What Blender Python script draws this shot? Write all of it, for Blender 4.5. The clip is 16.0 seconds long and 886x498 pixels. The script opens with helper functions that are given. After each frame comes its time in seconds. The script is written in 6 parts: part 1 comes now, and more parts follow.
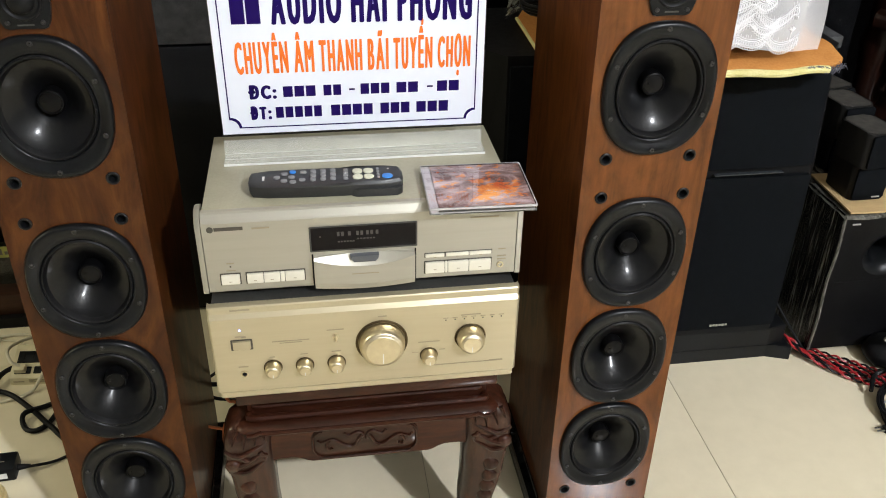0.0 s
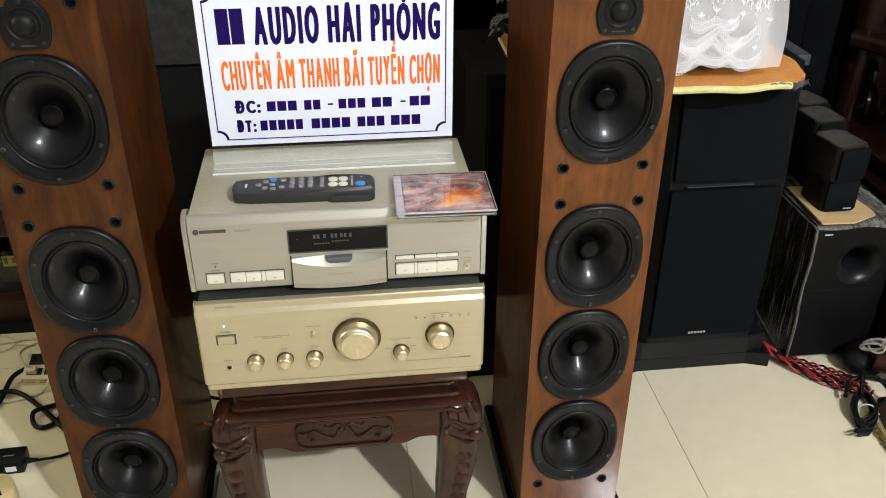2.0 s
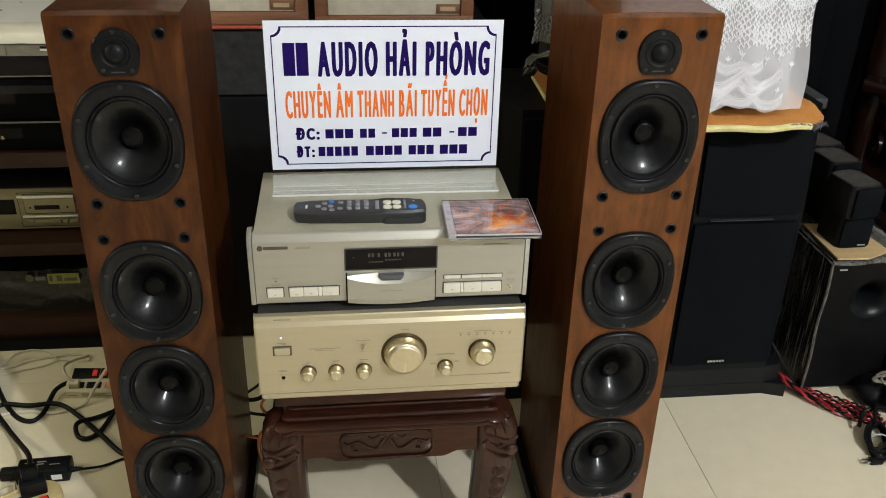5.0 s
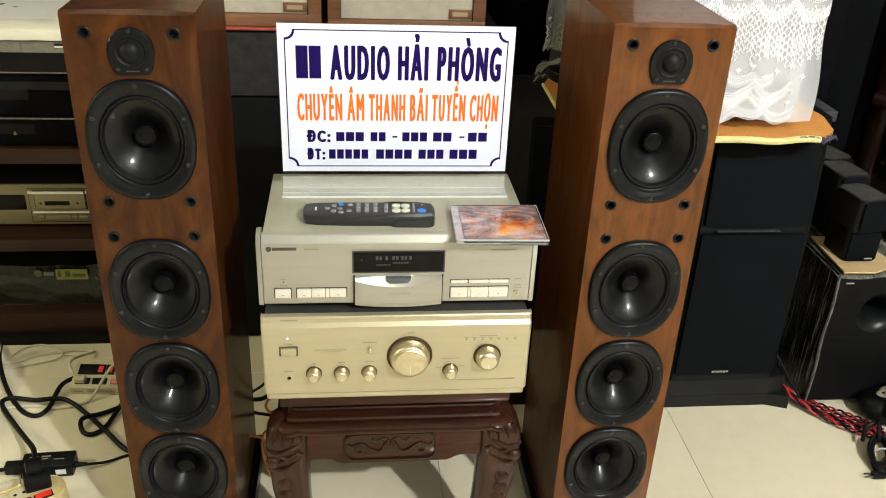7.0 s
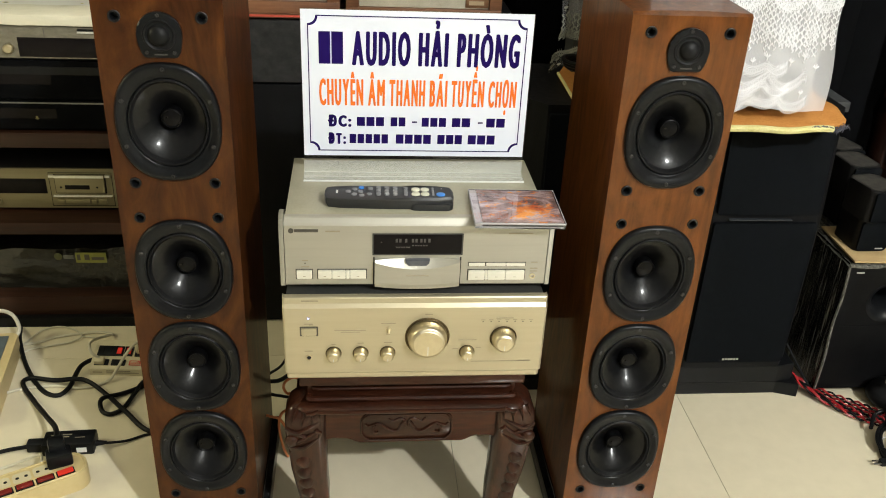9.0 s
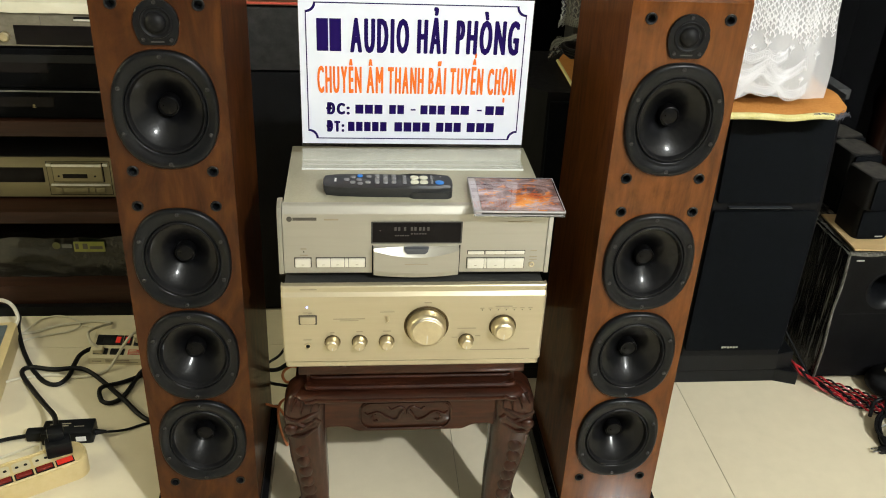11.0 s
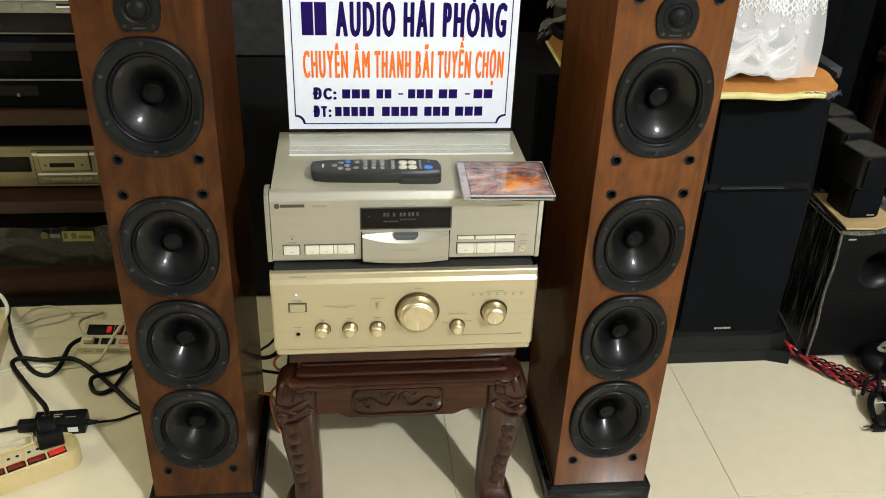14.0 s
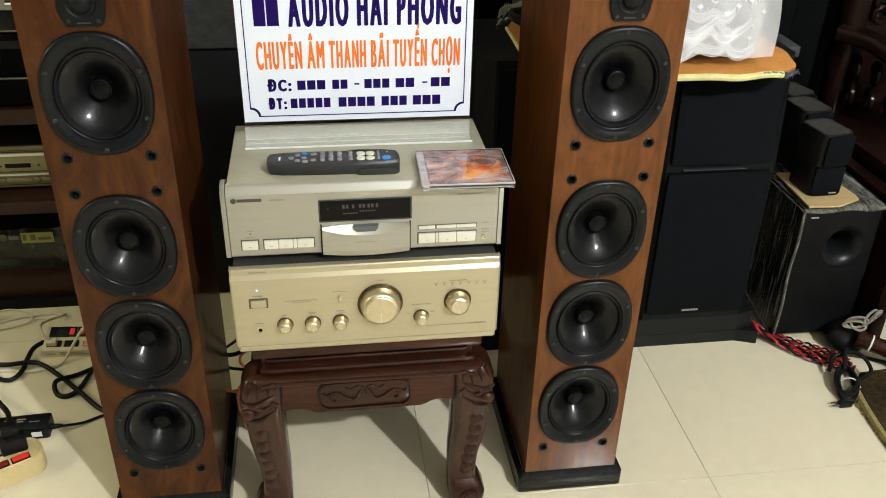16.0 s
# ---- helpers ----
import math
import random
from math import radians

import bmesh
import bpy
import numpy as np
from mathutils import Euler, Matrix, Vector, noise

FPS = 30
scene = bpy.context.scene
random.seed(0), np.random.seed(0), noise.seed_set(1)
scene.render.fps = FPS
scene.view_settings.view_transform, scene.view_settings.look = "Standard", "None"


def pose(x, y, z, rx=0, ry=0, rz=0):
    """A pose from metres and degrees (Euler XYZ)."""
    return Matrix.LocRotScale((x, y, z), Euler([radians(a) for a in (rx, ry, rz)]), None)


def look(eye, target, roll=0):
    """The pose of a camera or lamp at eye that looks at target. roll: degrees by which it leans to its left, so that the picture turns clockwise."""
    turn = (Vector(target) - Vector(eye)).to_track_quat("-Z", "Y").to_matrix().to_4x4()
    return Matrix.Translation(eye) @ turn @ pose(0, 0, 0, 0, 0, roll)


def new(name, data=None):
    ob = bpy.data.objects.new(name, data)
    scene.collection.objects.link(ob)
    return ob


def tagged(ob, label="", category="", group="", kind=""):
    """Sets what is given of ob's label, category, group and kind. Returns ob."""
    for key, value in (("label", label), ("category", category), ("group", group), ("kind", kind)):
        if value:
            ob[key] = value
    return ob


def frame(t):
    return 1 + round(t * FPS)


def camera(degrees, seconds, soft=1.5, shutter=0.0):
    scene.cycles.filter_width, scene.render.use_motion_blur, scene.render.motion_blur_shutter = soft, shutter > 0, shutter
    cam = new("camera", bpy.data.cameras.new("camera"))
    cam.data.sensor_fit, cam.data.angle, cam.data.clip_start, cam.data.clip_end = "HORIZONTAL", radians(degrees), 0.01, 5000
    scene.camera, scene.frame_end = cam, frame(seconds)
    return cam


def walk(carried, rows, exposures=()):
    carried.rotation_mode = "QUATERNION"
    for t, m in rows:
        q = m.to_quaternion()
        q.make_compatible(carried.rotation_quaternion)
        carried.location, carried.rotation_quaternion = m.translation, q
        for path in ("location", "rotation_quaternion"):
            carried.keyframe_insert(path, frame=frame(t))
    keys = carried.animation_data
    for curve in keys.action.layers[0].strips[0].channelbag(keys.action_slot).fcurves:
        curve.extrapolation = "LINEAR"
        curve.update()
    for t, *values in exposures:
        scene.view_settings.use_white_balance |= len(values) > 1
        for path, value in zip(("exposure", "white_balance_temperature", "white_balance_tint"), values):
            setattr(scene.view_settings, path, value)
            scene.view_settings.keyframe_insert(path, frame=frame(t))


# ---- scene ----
cam = camera(53.7, 16.0, soft=1.0)
PATH = [
    (0, (-0.053, -0.964, 1.227), (0.217, 0.719, 0.18), 1.1),
    (0.5, (-0.032, -0.97, 1.232), (0.223, 0.719, 0.192), -0.2),
    (1, (0.005, -0.994, 1.239), (0.248, 0.697, 0.199), -1.8),
    (1.5, (0.012, -1.034, 1.247), (0.237, 0.668, 0.22), -0.8),
    (2, (0.011, -1.064, 1.252), (0.23, 0.65, 0.246), 0.3),
    (2.5, (-0.024, -1.091, 1.255), (0.197, 0.639, 0.277), 1.0),
    (3, (-0.051, -1.123, 1.258), (0.157, 0.619, 0.298), 0.9),
    (3.5, (-0.053, -1.135, 1.268), (0.154, 0.615, 0.321), 0.9),
    (4, (-0.06, -1.14, 1.27), (0.16, 0.616, 0.337), 1.1),
    (6.5, (-0.071, -1.144, 1.27), (0.136, 0.616, 0.343), 2.3),
    (7, (-0.072, -1.147, 1.273), (0.137, 0.616, 0.351), 2.6),
    (7.5, (-0.071, -1.151, 1.272), (0.143, 0.613, 0.352), 2.7),
    (8, (-0.077, -1.16, 1.272), (0.136, 0.6, 0.346), 2.7),
    (8.5, (-0.089, -1.174, 1.273), (0.113, 0.586, 0.343), 2.9),
    (9, (-0.093, -1.175, 1.271), (0.101, 0.581, 0.334), 2.9),
    (11.5, (-0.091, -1.169, 1.267), (0.106, 0.571, 0.299), 2.8),
    (12, (-0.09, -1.167, 1.266), (0.107, 0.568, 0.291), 2.7),
    (12.5, (-0.091, -1.168, 1.268), (0.107, 0.57, 0.298), 2.9),
    (13, (-0.087, -1.165, 1.267), (0.114, 0.572, 0.297), 2.8),
    (13.5, (-0.084, -1.162, 1.265), (0.123, 0.569, 0.284), 2.5),
    (14, (-0.084, -1.162, 1.266), (0.124, 0.562, 0.274), 2.3),
    (14.5, (-0.083, -1.163, 1.264), (0.126, 0.559, 0.27), 2.1),
    (15, (-0.076, -1.159, 1.263), (0.147, 0.559, 0.264), 2.0),
    (15.5, (-0.068, -1.156, 1.261), (0.177, 0.557, 0.258), 1.8),
    (16, (-0.061, -1.154, 1.261), (0.202, 0.552, 0.25), 1.5),
]
# the clip's camera: stops, kelvin, tint
EXPOSURE = [
    (0.0, -0.08, 6000, 17), (2.0, -0.12, 6000, 17), (3.7, -0.19, 6000, 17), (3.85, -0.72, 5950, 17), (4.0, -0.95, 5900, 17),
    (4.4, -0.95, 5900, 17), (5.4, -0.18, 6150, 14), (6.5, -0.12, 6250, 12), (7.0, 0.06, 6300, 12), (7.5, 0.12, 6300, 12),
    (8.5, 0.19, 6350, 12), (8.8, 0.02, 6350, 12), (9.0, -0.13, 6350, 12), (11.5, -0.13, 6250, 12), (16.0, -0.13, 6150, 12),
]
walk(cam, [(t, look(eye, target, roll)) for t, eye, target, roll in PATH], EXPOSURE)

# exposure and the room's lamps
scene.view_settings.exposure = 0.0
world = bpy.data.worlds.new("world")
scene.world = world
world.use_nodes = True
world.node_tree.nodes["Background"].inputs["Color"].default_value = (0.02, 0.02, 0.022, 1)
world.node_tree.nodes["Background"].inputs["Strength"].default_value = 0.3


CEIL = 3.40


def lamp(name, where, radius, watts, color):
    data = bpy.data.lights.new(name, "POINT")
    data.shadow_soft_size, data.energy, data.color = radius, watts, color
    ob = new(name, data)
    ob.location = where
    return ob


# the strong bare ceiling lamp in front and to the right
lamp("ceiling_lamp_light", (1.70, -3.05, CEIL - 0.16), 0.055, 600, (0.975, 1.0, 0.95))
# unseen weak fill light on the left, added to brighten the floor there
lamp("wall_lamp_light", (-2.42, 0.05, 1.55), 0.10, 54, (1.0, 0.95, 0.57))


# ---- materials ----
def shader(name):
    m = bpy.data.materials.new(name)
    m.use_nodes = True
    t = m.node_tree
    b = t.nodes["Principled BSDF"]
    return m, t, b


def node(t, kind, **values):
    n = t.nodes.new(kind)
    for k, v in values.items():
        n.inputs[k.replace("_", " ")].default_value = v
    return n


def coords(t, scale=(1, 1, 1), shuffle=False):
    c = t.nodes.new("ShaderNodeTexCoord")
    m = t.nodes.new("ShaderNodeMapping")
    m.inputs["Scale"].default_value = scale
    if shuffle:
        info = t.nodes.new("ShaderNodeObjectInfo")
        mul = t.nodes.new("ShaderNodeMath")
        mul.operation = "MULTIPLY"
        mul.inputs[1].default_value = 37.0
        t.links.new(info.outputs["Random"], mul.inputs[0])
        t.links.new(mul.outputs[0], m.inputs["Location"])
    t.links.new(c.outputs["Object"], m.inputs["Vector"])
    return m.outputs["Vector"]


def ramp(t, fac, stops):
    r = t.nodes.new("ShaderNodeValToRGB")
    e = r.color_ramp.elements
    while len(e) < len(stops):
        e.new(0.5)
    for el, (p, c) in zip(e, stops):
        el.position, el.color = p, (*c, 1)
    t.links.new(fac, r.inputs["Fac"])
    return r.outputs["Color"]


def surface(name, dark, light, rough=0.5, metal=0.0, grain=60.0, stretch=(1, 1, 1), bump=0.05, coat=0.0, spread=0.12, shuffle=False, spec=0.5):
    """A surface whose colour drifts between two tones at two scales, with a fine relief and uneven gloss."""
    m, t, b = shader(name)
    v = coords(t, stretch, shuffle)
    fine = node(t, "ShaderNodeTexNoise", Scale=grain, Detail=5.0, Roughness=0.6)
    broad = node(t, "ShaderNodeTexNoise", Scale=grain / 14, Detail=3.0, Roughness=0.5)
    for n in (fine, broad):
        t.links.new(v, n.inputs["Vector"])
    mix = t.nodes.new("ShaderNodeMath")
    mix.operation = "ADD"
    t.links.new(fine.outputs["Fac"], mix.inputs[0])
    t.links.new(broad.outputs["Fac"], mix.inputs[1])
    half = t.nodes.new("ShaderNodeMath")
    half.operation = "MULTIPLY"
    half.inputs[1].default_value = 0.5
    t.links.new(mix.outputs[0], half.inputs[0])
    t.links.new(ramp(t, half.outputs[0], [(0.36, dark), (0.64, light)]), b.inputs["Base Color"])
    r = t.nodes.new("ShaderNodeMapRange")
    r.inputs["To Min"].default_value, r.inputs["To Max"].default_value = max(0.02, rough - spread), min(1, rough + spread)
    t.links.new(broad.outputs["Fac"], r.inputs["Value"])
    t.links.new(r.outputs["Result"], b.inputs["Roughness"])
    b.inputs["Metallic"].default_value = metal
    b.inputs["Coat Weight"].default_value = coat
    b.inputs["Coat Roughness"].default_value = 0.12
    b.inputs["Specular IOR Level"].default_value = spec
    if bump:
        p = node(t, "ShaderNodeBump", Strength=bump, Distance=0.002)
        t.links.new(fine.outputs["Fac"], p.inputs["Height"])
        t.links.new(p.outputs["Normal"], b.inputs["Normal"])
    return m


def veneer(name, dark, mid, light, rough=0.35, coat=0.25, along=(26, 26, 1.6), spec=0.5, vary=0.1, figure=0.0, gloss=0.1):
    """Wood with its grain along z (or where the stretch is small)."""
    m, t, b = shader(name)
    v = coords(t, along, True)
    warp = node(t, "ShaderNodeTexNoise", Scale=1.1, Detail=4.0, Roughness=0.55, Distortion=1.3)
    lines = node(t, "ShaderNodeTexNoise", Scale=7.0, Detail=6.0, Roughness=0.65, Distortion=0.4)
    for n in (warp, lines):
        t.links.new(v, n.inputs["Vector"])
    mix = t.nodes.new("ShaderNodeMix")
    mix.inputs["Factor"].default_value = 0.42
    t.links.new(warp.outputs["Fac"], mix.inputs["A"])
    t.links.new(lines.outputs["Fac"], mix.inputs["B"])
    grain = mix.outputs["Result"]
    if figure:
        # broad wandering flames and burls of a rotary-cut sheet
        w = coords(t, (9.0, 9.0, 3.4), True)
        flame = node(t, "ShaderNodeTexNoise", Scale=1.6, Detail=5.0, Roughness=0.62, Distortion=2.6)
        t.links.new(w, flame.inputs["Vector"])
        fig = t.nodes.new("ShaderNodeMix")
        fig.inputs["Factor"].default_value = figure
        t.links.new(grain, fig.inputs["A"])
        t.links.new(flame.outputs["Fac"], fig.inputs["B"])
        grain = fig.outputs["Result"]
    info = t.nodes.new("ShaderNodeObjectInfo")
    tone = t.nodes.new("ShaderNodeMapRange")
    tone.inputs["To Min"].default_value, tone.inputs["To Max"].default_value = 1.0 - vary, 1.0 + vary
    t.links.new(info.outputs["Random"], tone.inputs["Value"])
    hue = node(t, "ShaderNodeHueSaturation")
    t.links.new(tone.outputs["Result"], hue.inputs["Value"])
    t.links.new(ramp(t, grain, [(0.33, dark), (0.5, mid), (0.66, light)]), hue.inputs["Color"])
    t.links.new(hue.outputs["Color"], b.inputs["Base Color"])
    b.inputs["Roughness"].default_value = rough
    b.inputs["Coat Weight"].default_value = coat
    b.inputs["Coat Roughness"].default_value = gloss
    b.inputs["Specular IOR Level"].default_value = spec
    p = node(t, "ShaderNodeBump", Strength=0.06, Distance=0.001)
    t.links.new(lines.outputs["Fac"], p.inputs["Height"])
    t.links.new(p.outputs["Normal"], b.inputs["Normal"])
    return m


def clear(name, color=(1, 1, 1), rough=0.03, ior=1.45):
    m, t, b = shader(name)
    b.inputs["Base Color"].default_value = (*color, 1)
    b.inputs["Roughness"].default_value = rough
    b.inputs["IOR"].default_value = ior
    b.inputs["Transmission Weight"].default_value = 1.0
    return m


def glow(name, color, strength):
    m, t, b = shader(name)
    b.inputs["Base Color"].default_value = (*color, 1)
    b.inputs["Emission Color"].default_value = (*color, 1)
    b.inputs["Emission Strength"].default_value = strength
    return m


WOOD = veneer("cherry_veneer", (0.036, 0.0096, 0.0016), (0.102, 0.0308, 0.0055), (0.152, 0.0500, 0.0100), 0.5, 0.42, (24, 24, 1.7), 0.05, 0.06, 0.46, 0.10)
# darker copy of the veneer: the left tower's dimness is put into its colour
SHADED_WOOD = veneer("aged_cherry_veneer", (0.015, 0.0037, 0.0008), (0.045, 0.0130, 0.0025), (0.083, 0.0262, 0.0055), 0.5, 0.30, (20, 20, 2.6), 0.05, 0.06, 0.6, 0.14)
PLUG = surface("matt_black_cap", (0.0018, 0.0018, 0.002), (0.0036, 0.0036, 0.004), 0.3, 0, 160, bump=0.03, spec=0.12)
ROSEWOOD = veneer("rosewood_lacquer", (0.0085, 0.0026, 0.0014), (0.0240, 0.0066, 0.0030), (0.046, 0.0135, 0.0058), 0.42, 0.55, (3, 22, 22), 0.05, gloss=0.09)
# redder copy, brightened: light on board and front apron is in its colour
LIT_RED_ROSEWOOD = veneer("red_rosewood_lacquer", (0.011, 0.0030, 0.0014), (0.032, 0.0082, 0.0032), (0.058, 0.0162, 0.0062), 0.42, 0.45, (3, 22, 22), 0.05, gloss=0.10)
ROSEWOOD_UP = veneer("rosewood_lacquer_upright", (0.0095, 0.0033, 0.0019), (0.0250, 0.0076, 0.0038), (0.044, 0.0138, 0.0065), 0.42, 0.60, (24, 24, 3), 0.05, gloss=0.11)
# rosewood cut to about a third: the bench's shade is put into the colour
BENCHWOOD = veneer("blackened_rosewood", (0.0030, 0.0012, 0.0008), (0.0075, 0.0026, 0.0015), (0.0140, 0.0048, 0.0026), 0.45, 0.22, (20, 20, 4), 0.05, gloss=0.16)
SHELFWOOD = veneer("dark_shelf_wood", (0.013, 0.0050, 0.0025), (0.027, 0.0098, 0.0046), (0.043, 0.016, 0.0078), 0.5, 0.1, (1.5, 20, 20), 0.25)
FRAMEWOOD = veneer("walnut_frame", (0.09, 0.038, 0.018), (0.16, 0.068, 0.032), (0.22, 0.10, 0.05), 0.4, 0.15, (2, 20, 20))
CHAMP = surface("champagne_aluminium", (0.47, 0.414, 0.285), (0.52, 0.465, 0.325), 0.32, 0.66, 90, (0.05, 1, 1), 0.02, spread=0.04)
CHAMP_SILVER = surface("silver_champagne_aluminium", (0.400, 0.386, 0.330), (0.445, 0.430, 0.372), 0.44, 0.74, 90, (0.05, 1, 1), 0.02, spread=0.04)
for metal, amount in ((CHAMP, 0.40), (CHAMP_SILVER, 0.50)):
    # brushed along x, so gleams draw out upright
    up = metal.node_tree.nodes.new("ShaderNodeCombineXYZ")
    up.inputs["Z"].default_value = 1.0
    brushed = metal.node_tree.nodes["Principled BSDF"]
    brushed.inputs["Anisotropic"].default_value = amount
    metal.node_tree.links.new(up.outputs["Vector"], brushed.inputs["Tangent"])
KNOBMETAL = surface("turned_champagne_metal", (0.60, 0.52, 0.36), (0.70, 0.62, 0.44), 0.30, 0.95, 120, (1, 1, 1), 0.01, spread=0.05)
spin = KNOBMETAL.node_tree.nodes.new("ShaderNodeTangent")
spin.direction_type, spin.axis = "RADIAL", "Y"
knob_shader = KNOBMETAL.node_tree.nodes["Principled BSDF"]
knob_shader.inputs["Anisotropic"].default_value = 0.75
KNOBMETAL.node_tree.links.new(spin.outputs["Tangent"], knob_shader.inputs["Tangent"])
BUTTON = surface("pale_champagne_plastic", (0.70, 0.68, 0.60), (0.76, 0.74, 0.66), 0.35, 0.3, 80, bump=0.01)
TOPMETAL = surface("painted_steel_champagne", (0.34, 0.325, 0.235), (0.40, 0.38, 0.28), 0.40, 0.15, 300, bump=0.08, spread=0.05)
GREYMETAL = surface("dark_grey_painted_steel", (0.03, 0.03, 0.028), (0.05, 0.05, 0.046), 0.45, 0.2, 200, bump=0.08)
BLACKPL = surface("black_moulded_plastic", (0.0036, 0.0040, 0.0046), (0.0065, 0.0072, 0.0082), 0.36, 0, 400, bump=0.12, spec=0.2)
DRIVERFRAME = surface("cast_driver_frame", (0.0030, 0.0034, 0.0042), (0.0052, 0.0058, 0.0070), 0.33, 0, 500, bump=0.06, spec=0.19)
RUBBER = surface("black_rubber", (0.0045, 0.0045, 0.005), (0.0075, 0.0075, 0.008), 0.46, 0, 150, bump=0.05, spec=0.13)
CONE = surface("polished_black_cone", (0.0024, 0.0025, 0.0030), (0.0042, 0.0044, 0.0052), 0.36, 0, 160, bump=0.03, spread=0.05, spec=0.12, coat=0.24)
GLOSSBLACK = surface("gloss_black_lacquer", (0.006, 0.006, 0.006), (0.010, 0.010, 0.010), 0.24, 0, 50, bump=0.01, spread=0.06, spec=0.2)
GRILLE = surface("dark_grille_cloth", (0.0022, 0.0028, 0.0036), (0.0046, 0.0056, 0.0069), 0.9, 0, 900, bump=0.35, spec=0.06)
BLACKASH = surface("black_ash_vinyl", (0.0025, 0.0025, 0.003), (0.0065, 0.0065, 0.0072), 0.55, 0, 120, (8, 8, 0.5), 0.15, spec=0.14)
CHARCOAL = surface("charcoal_grille_cloth", (0.008, 0.008, 0.0082), (0.030, 0.029, 0.028), 0.85, 0, 700, bump=0.4, spec=0.2)
DARKGLASS = surface("dark_display_window", (0.006, 0.005, 0.005), (0.010, 0.008, 0.008), 0.14, 0, 20, bump=0, spread=0.03, spec=0.08)
STEEL = surface("screw_steel", (0.30, 0.30, 0.31), (0.45, 0.45, 0.46), 0.3, 1, 300, bump=0.02)
SCREWDARK = surface("blackened_screw", (0.045, 0.045, 0.05), (0.080, 0.080, 0.085), 0.36, 1, 300, bump=0.02)
TILE = surface("cream_polished_tile", (0.69, 0.622, 0.45), (0.745, 0.672, 0.492), 0.14, 0, 26, bump=0.0, spread=0.05, shuffle=True)
GROUT = surface("tile_joint", (0.44, 0.385, 0.27), (0.52, 0.46, 0.33), 0.9, 0, 200, bump=0.3)
# unseen walls get a dark tone to weaken the bounced fill
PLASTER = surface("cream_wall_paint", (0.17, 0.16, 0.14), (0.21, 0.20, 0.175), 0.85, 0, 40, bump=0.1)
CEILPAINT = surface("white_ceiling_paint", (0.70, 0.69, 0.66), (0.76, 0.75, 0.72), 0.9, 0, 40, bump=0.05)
DARKWALL = surface("dark_curtain_cloth", (0.0035, 0.004, 0.006), (0.0075, 0.008, 0.011), 0.9, 0, 60, bump=0.2, spec=0.1)
WHITEPRINT = surface("white_printed_film", (0.765, 0.80, 0.89), (0.80, 0.835, 0.925), 0.3, 0, 30, bump=0, spread=0.03)
NAVY = surface("navy_print", (0.012, 0.004, 0.075), (0.015, 0.006, 0.085), 0.6, 0, 30, bump=0, spec=0.04)
ORANGE = surface("orange_print", (0.80, 0.16, 0.02), (0.86, 0.19, 0.03), 0.6, 0, 30, bump=0, spec=0.04)
ACRYLIC = clear("clear_acrylic", (0.97, 0.98, 0.97), 0.02, 1.49)
DIMPRINT = surface("faint_grey_print", (0.30, 0.26, 0.18), (0.34, 0.30, 0.21), 0.5, 0.2, 50, bump=0)
DARKPRINT = surface("dark_brown_print", (0.05, 0.045, 0.035), (0.07, 0.06, 0.045), 0.5, 0, 50, bump=0)
WHITEPAINT = surface("white_mark", (0.70, 0.70, 0.68), (0.78, 0.78, 0.76), 0.4, 0, 50, bump=0)


# ---- mesh tools ----
def thing(name, x=0, y=0, z=0, turn=0, label="", category="", group="", kind=""):
    ob = new(name)
    ob.matrix_world = pose(x, y, z, 0, 0, turn)
    ob.empty_display_size = 0.05
    return tagged(ob, label, category, group, kind)


def part(name, bm, material, parent=None, label="", flat=None):
    """One mesh object under a thing or a part. flat: shade flat; else smooth with sharp edges past 35 degrees."""
    me = bpy.data.meshes.new(name)
    bmesh.ops.recalc_face_normals(bm, faces=bm.faces)
    for f in bm.faces:
        f.smooth = not flat
    if not flat:
        for e in bm.edges:
            if len(e.link_faces) == 2 and e.calc_face_angle() > 0.6:
                e.smooth = False
    bm.to_mesh(me)
    bm.free()
    me.materials.append(material)
    ob = new(name, me)
    ob.parent = parent
    return tagged(ob, label)


def again(ob, parent, where):
    """A further part on the same mesh."""
    o = new(ob.name.split(".")[0], ob.data)
    o.parent = parent
    o.matrix_basis = where
    for k in ("label",):
        if k in ob:
            o[k] = ob[k]
    return o


def box(bm, x0, x1, y0, y1, z0, z1, bev=0.0, seg=2):
    r = bmesh.ops.create_cube(bm, size=1)
    for v in r["verts"]:
        v.co = Vector(((x0 + x1) / 2 + v.co.x * (x1 - x0), (y0 + y1) / 2 + v.co.y * (y1 - y0), (z0 + z1) / 2 + v.co.z * (z1 - z0)))
    if bev:
        edges = {e for v in r["verts"] for e in v.link_edges}
        bmesh.ops.bevel(bm, geom=list(edges), offset=bev, segments=seg, affect="EDGES", profile=0.6)
    return bm


def boxed(*a, **k):
    return box(bmesh.new(), *a, **k)


def lathe(bm, profile, n=32, m=Matrix(), close=True):
    """Turns (radius, height) points round z, then moves them by m."""
    rings = []
    for r, h in profile:
        if r < 1e-6:
            rings.append([bm.verts.new(m @ Vector((0, 0, h)))])
        else:
            rings.append([bm.verts.new(m @ Vector((r * math.cos(2 * math.pi * i / n), r * math.sin(2 * math.pi * i / n), h))) for i in range(n)])
    for a, b in zip(rings, rings[1:]):
        for i in range(n):
            j = (i + 1) % n
            if len(a) == 1 and len(b) > 1:
                bm.faces.new((a[0], b[i], b[j]))
            elif len(b) == 1 and len(a) > 1:
                bm.faces.new((a[i], b[0], a[j]))
            elif len(a) > 1:
                bm.faces.new((a[i], b[i], b[j], a[j]))
    return bm


FRONT = pose(0, 0, 0, 90, 0, 0)  # turns z towards -y, the side that faces the camera


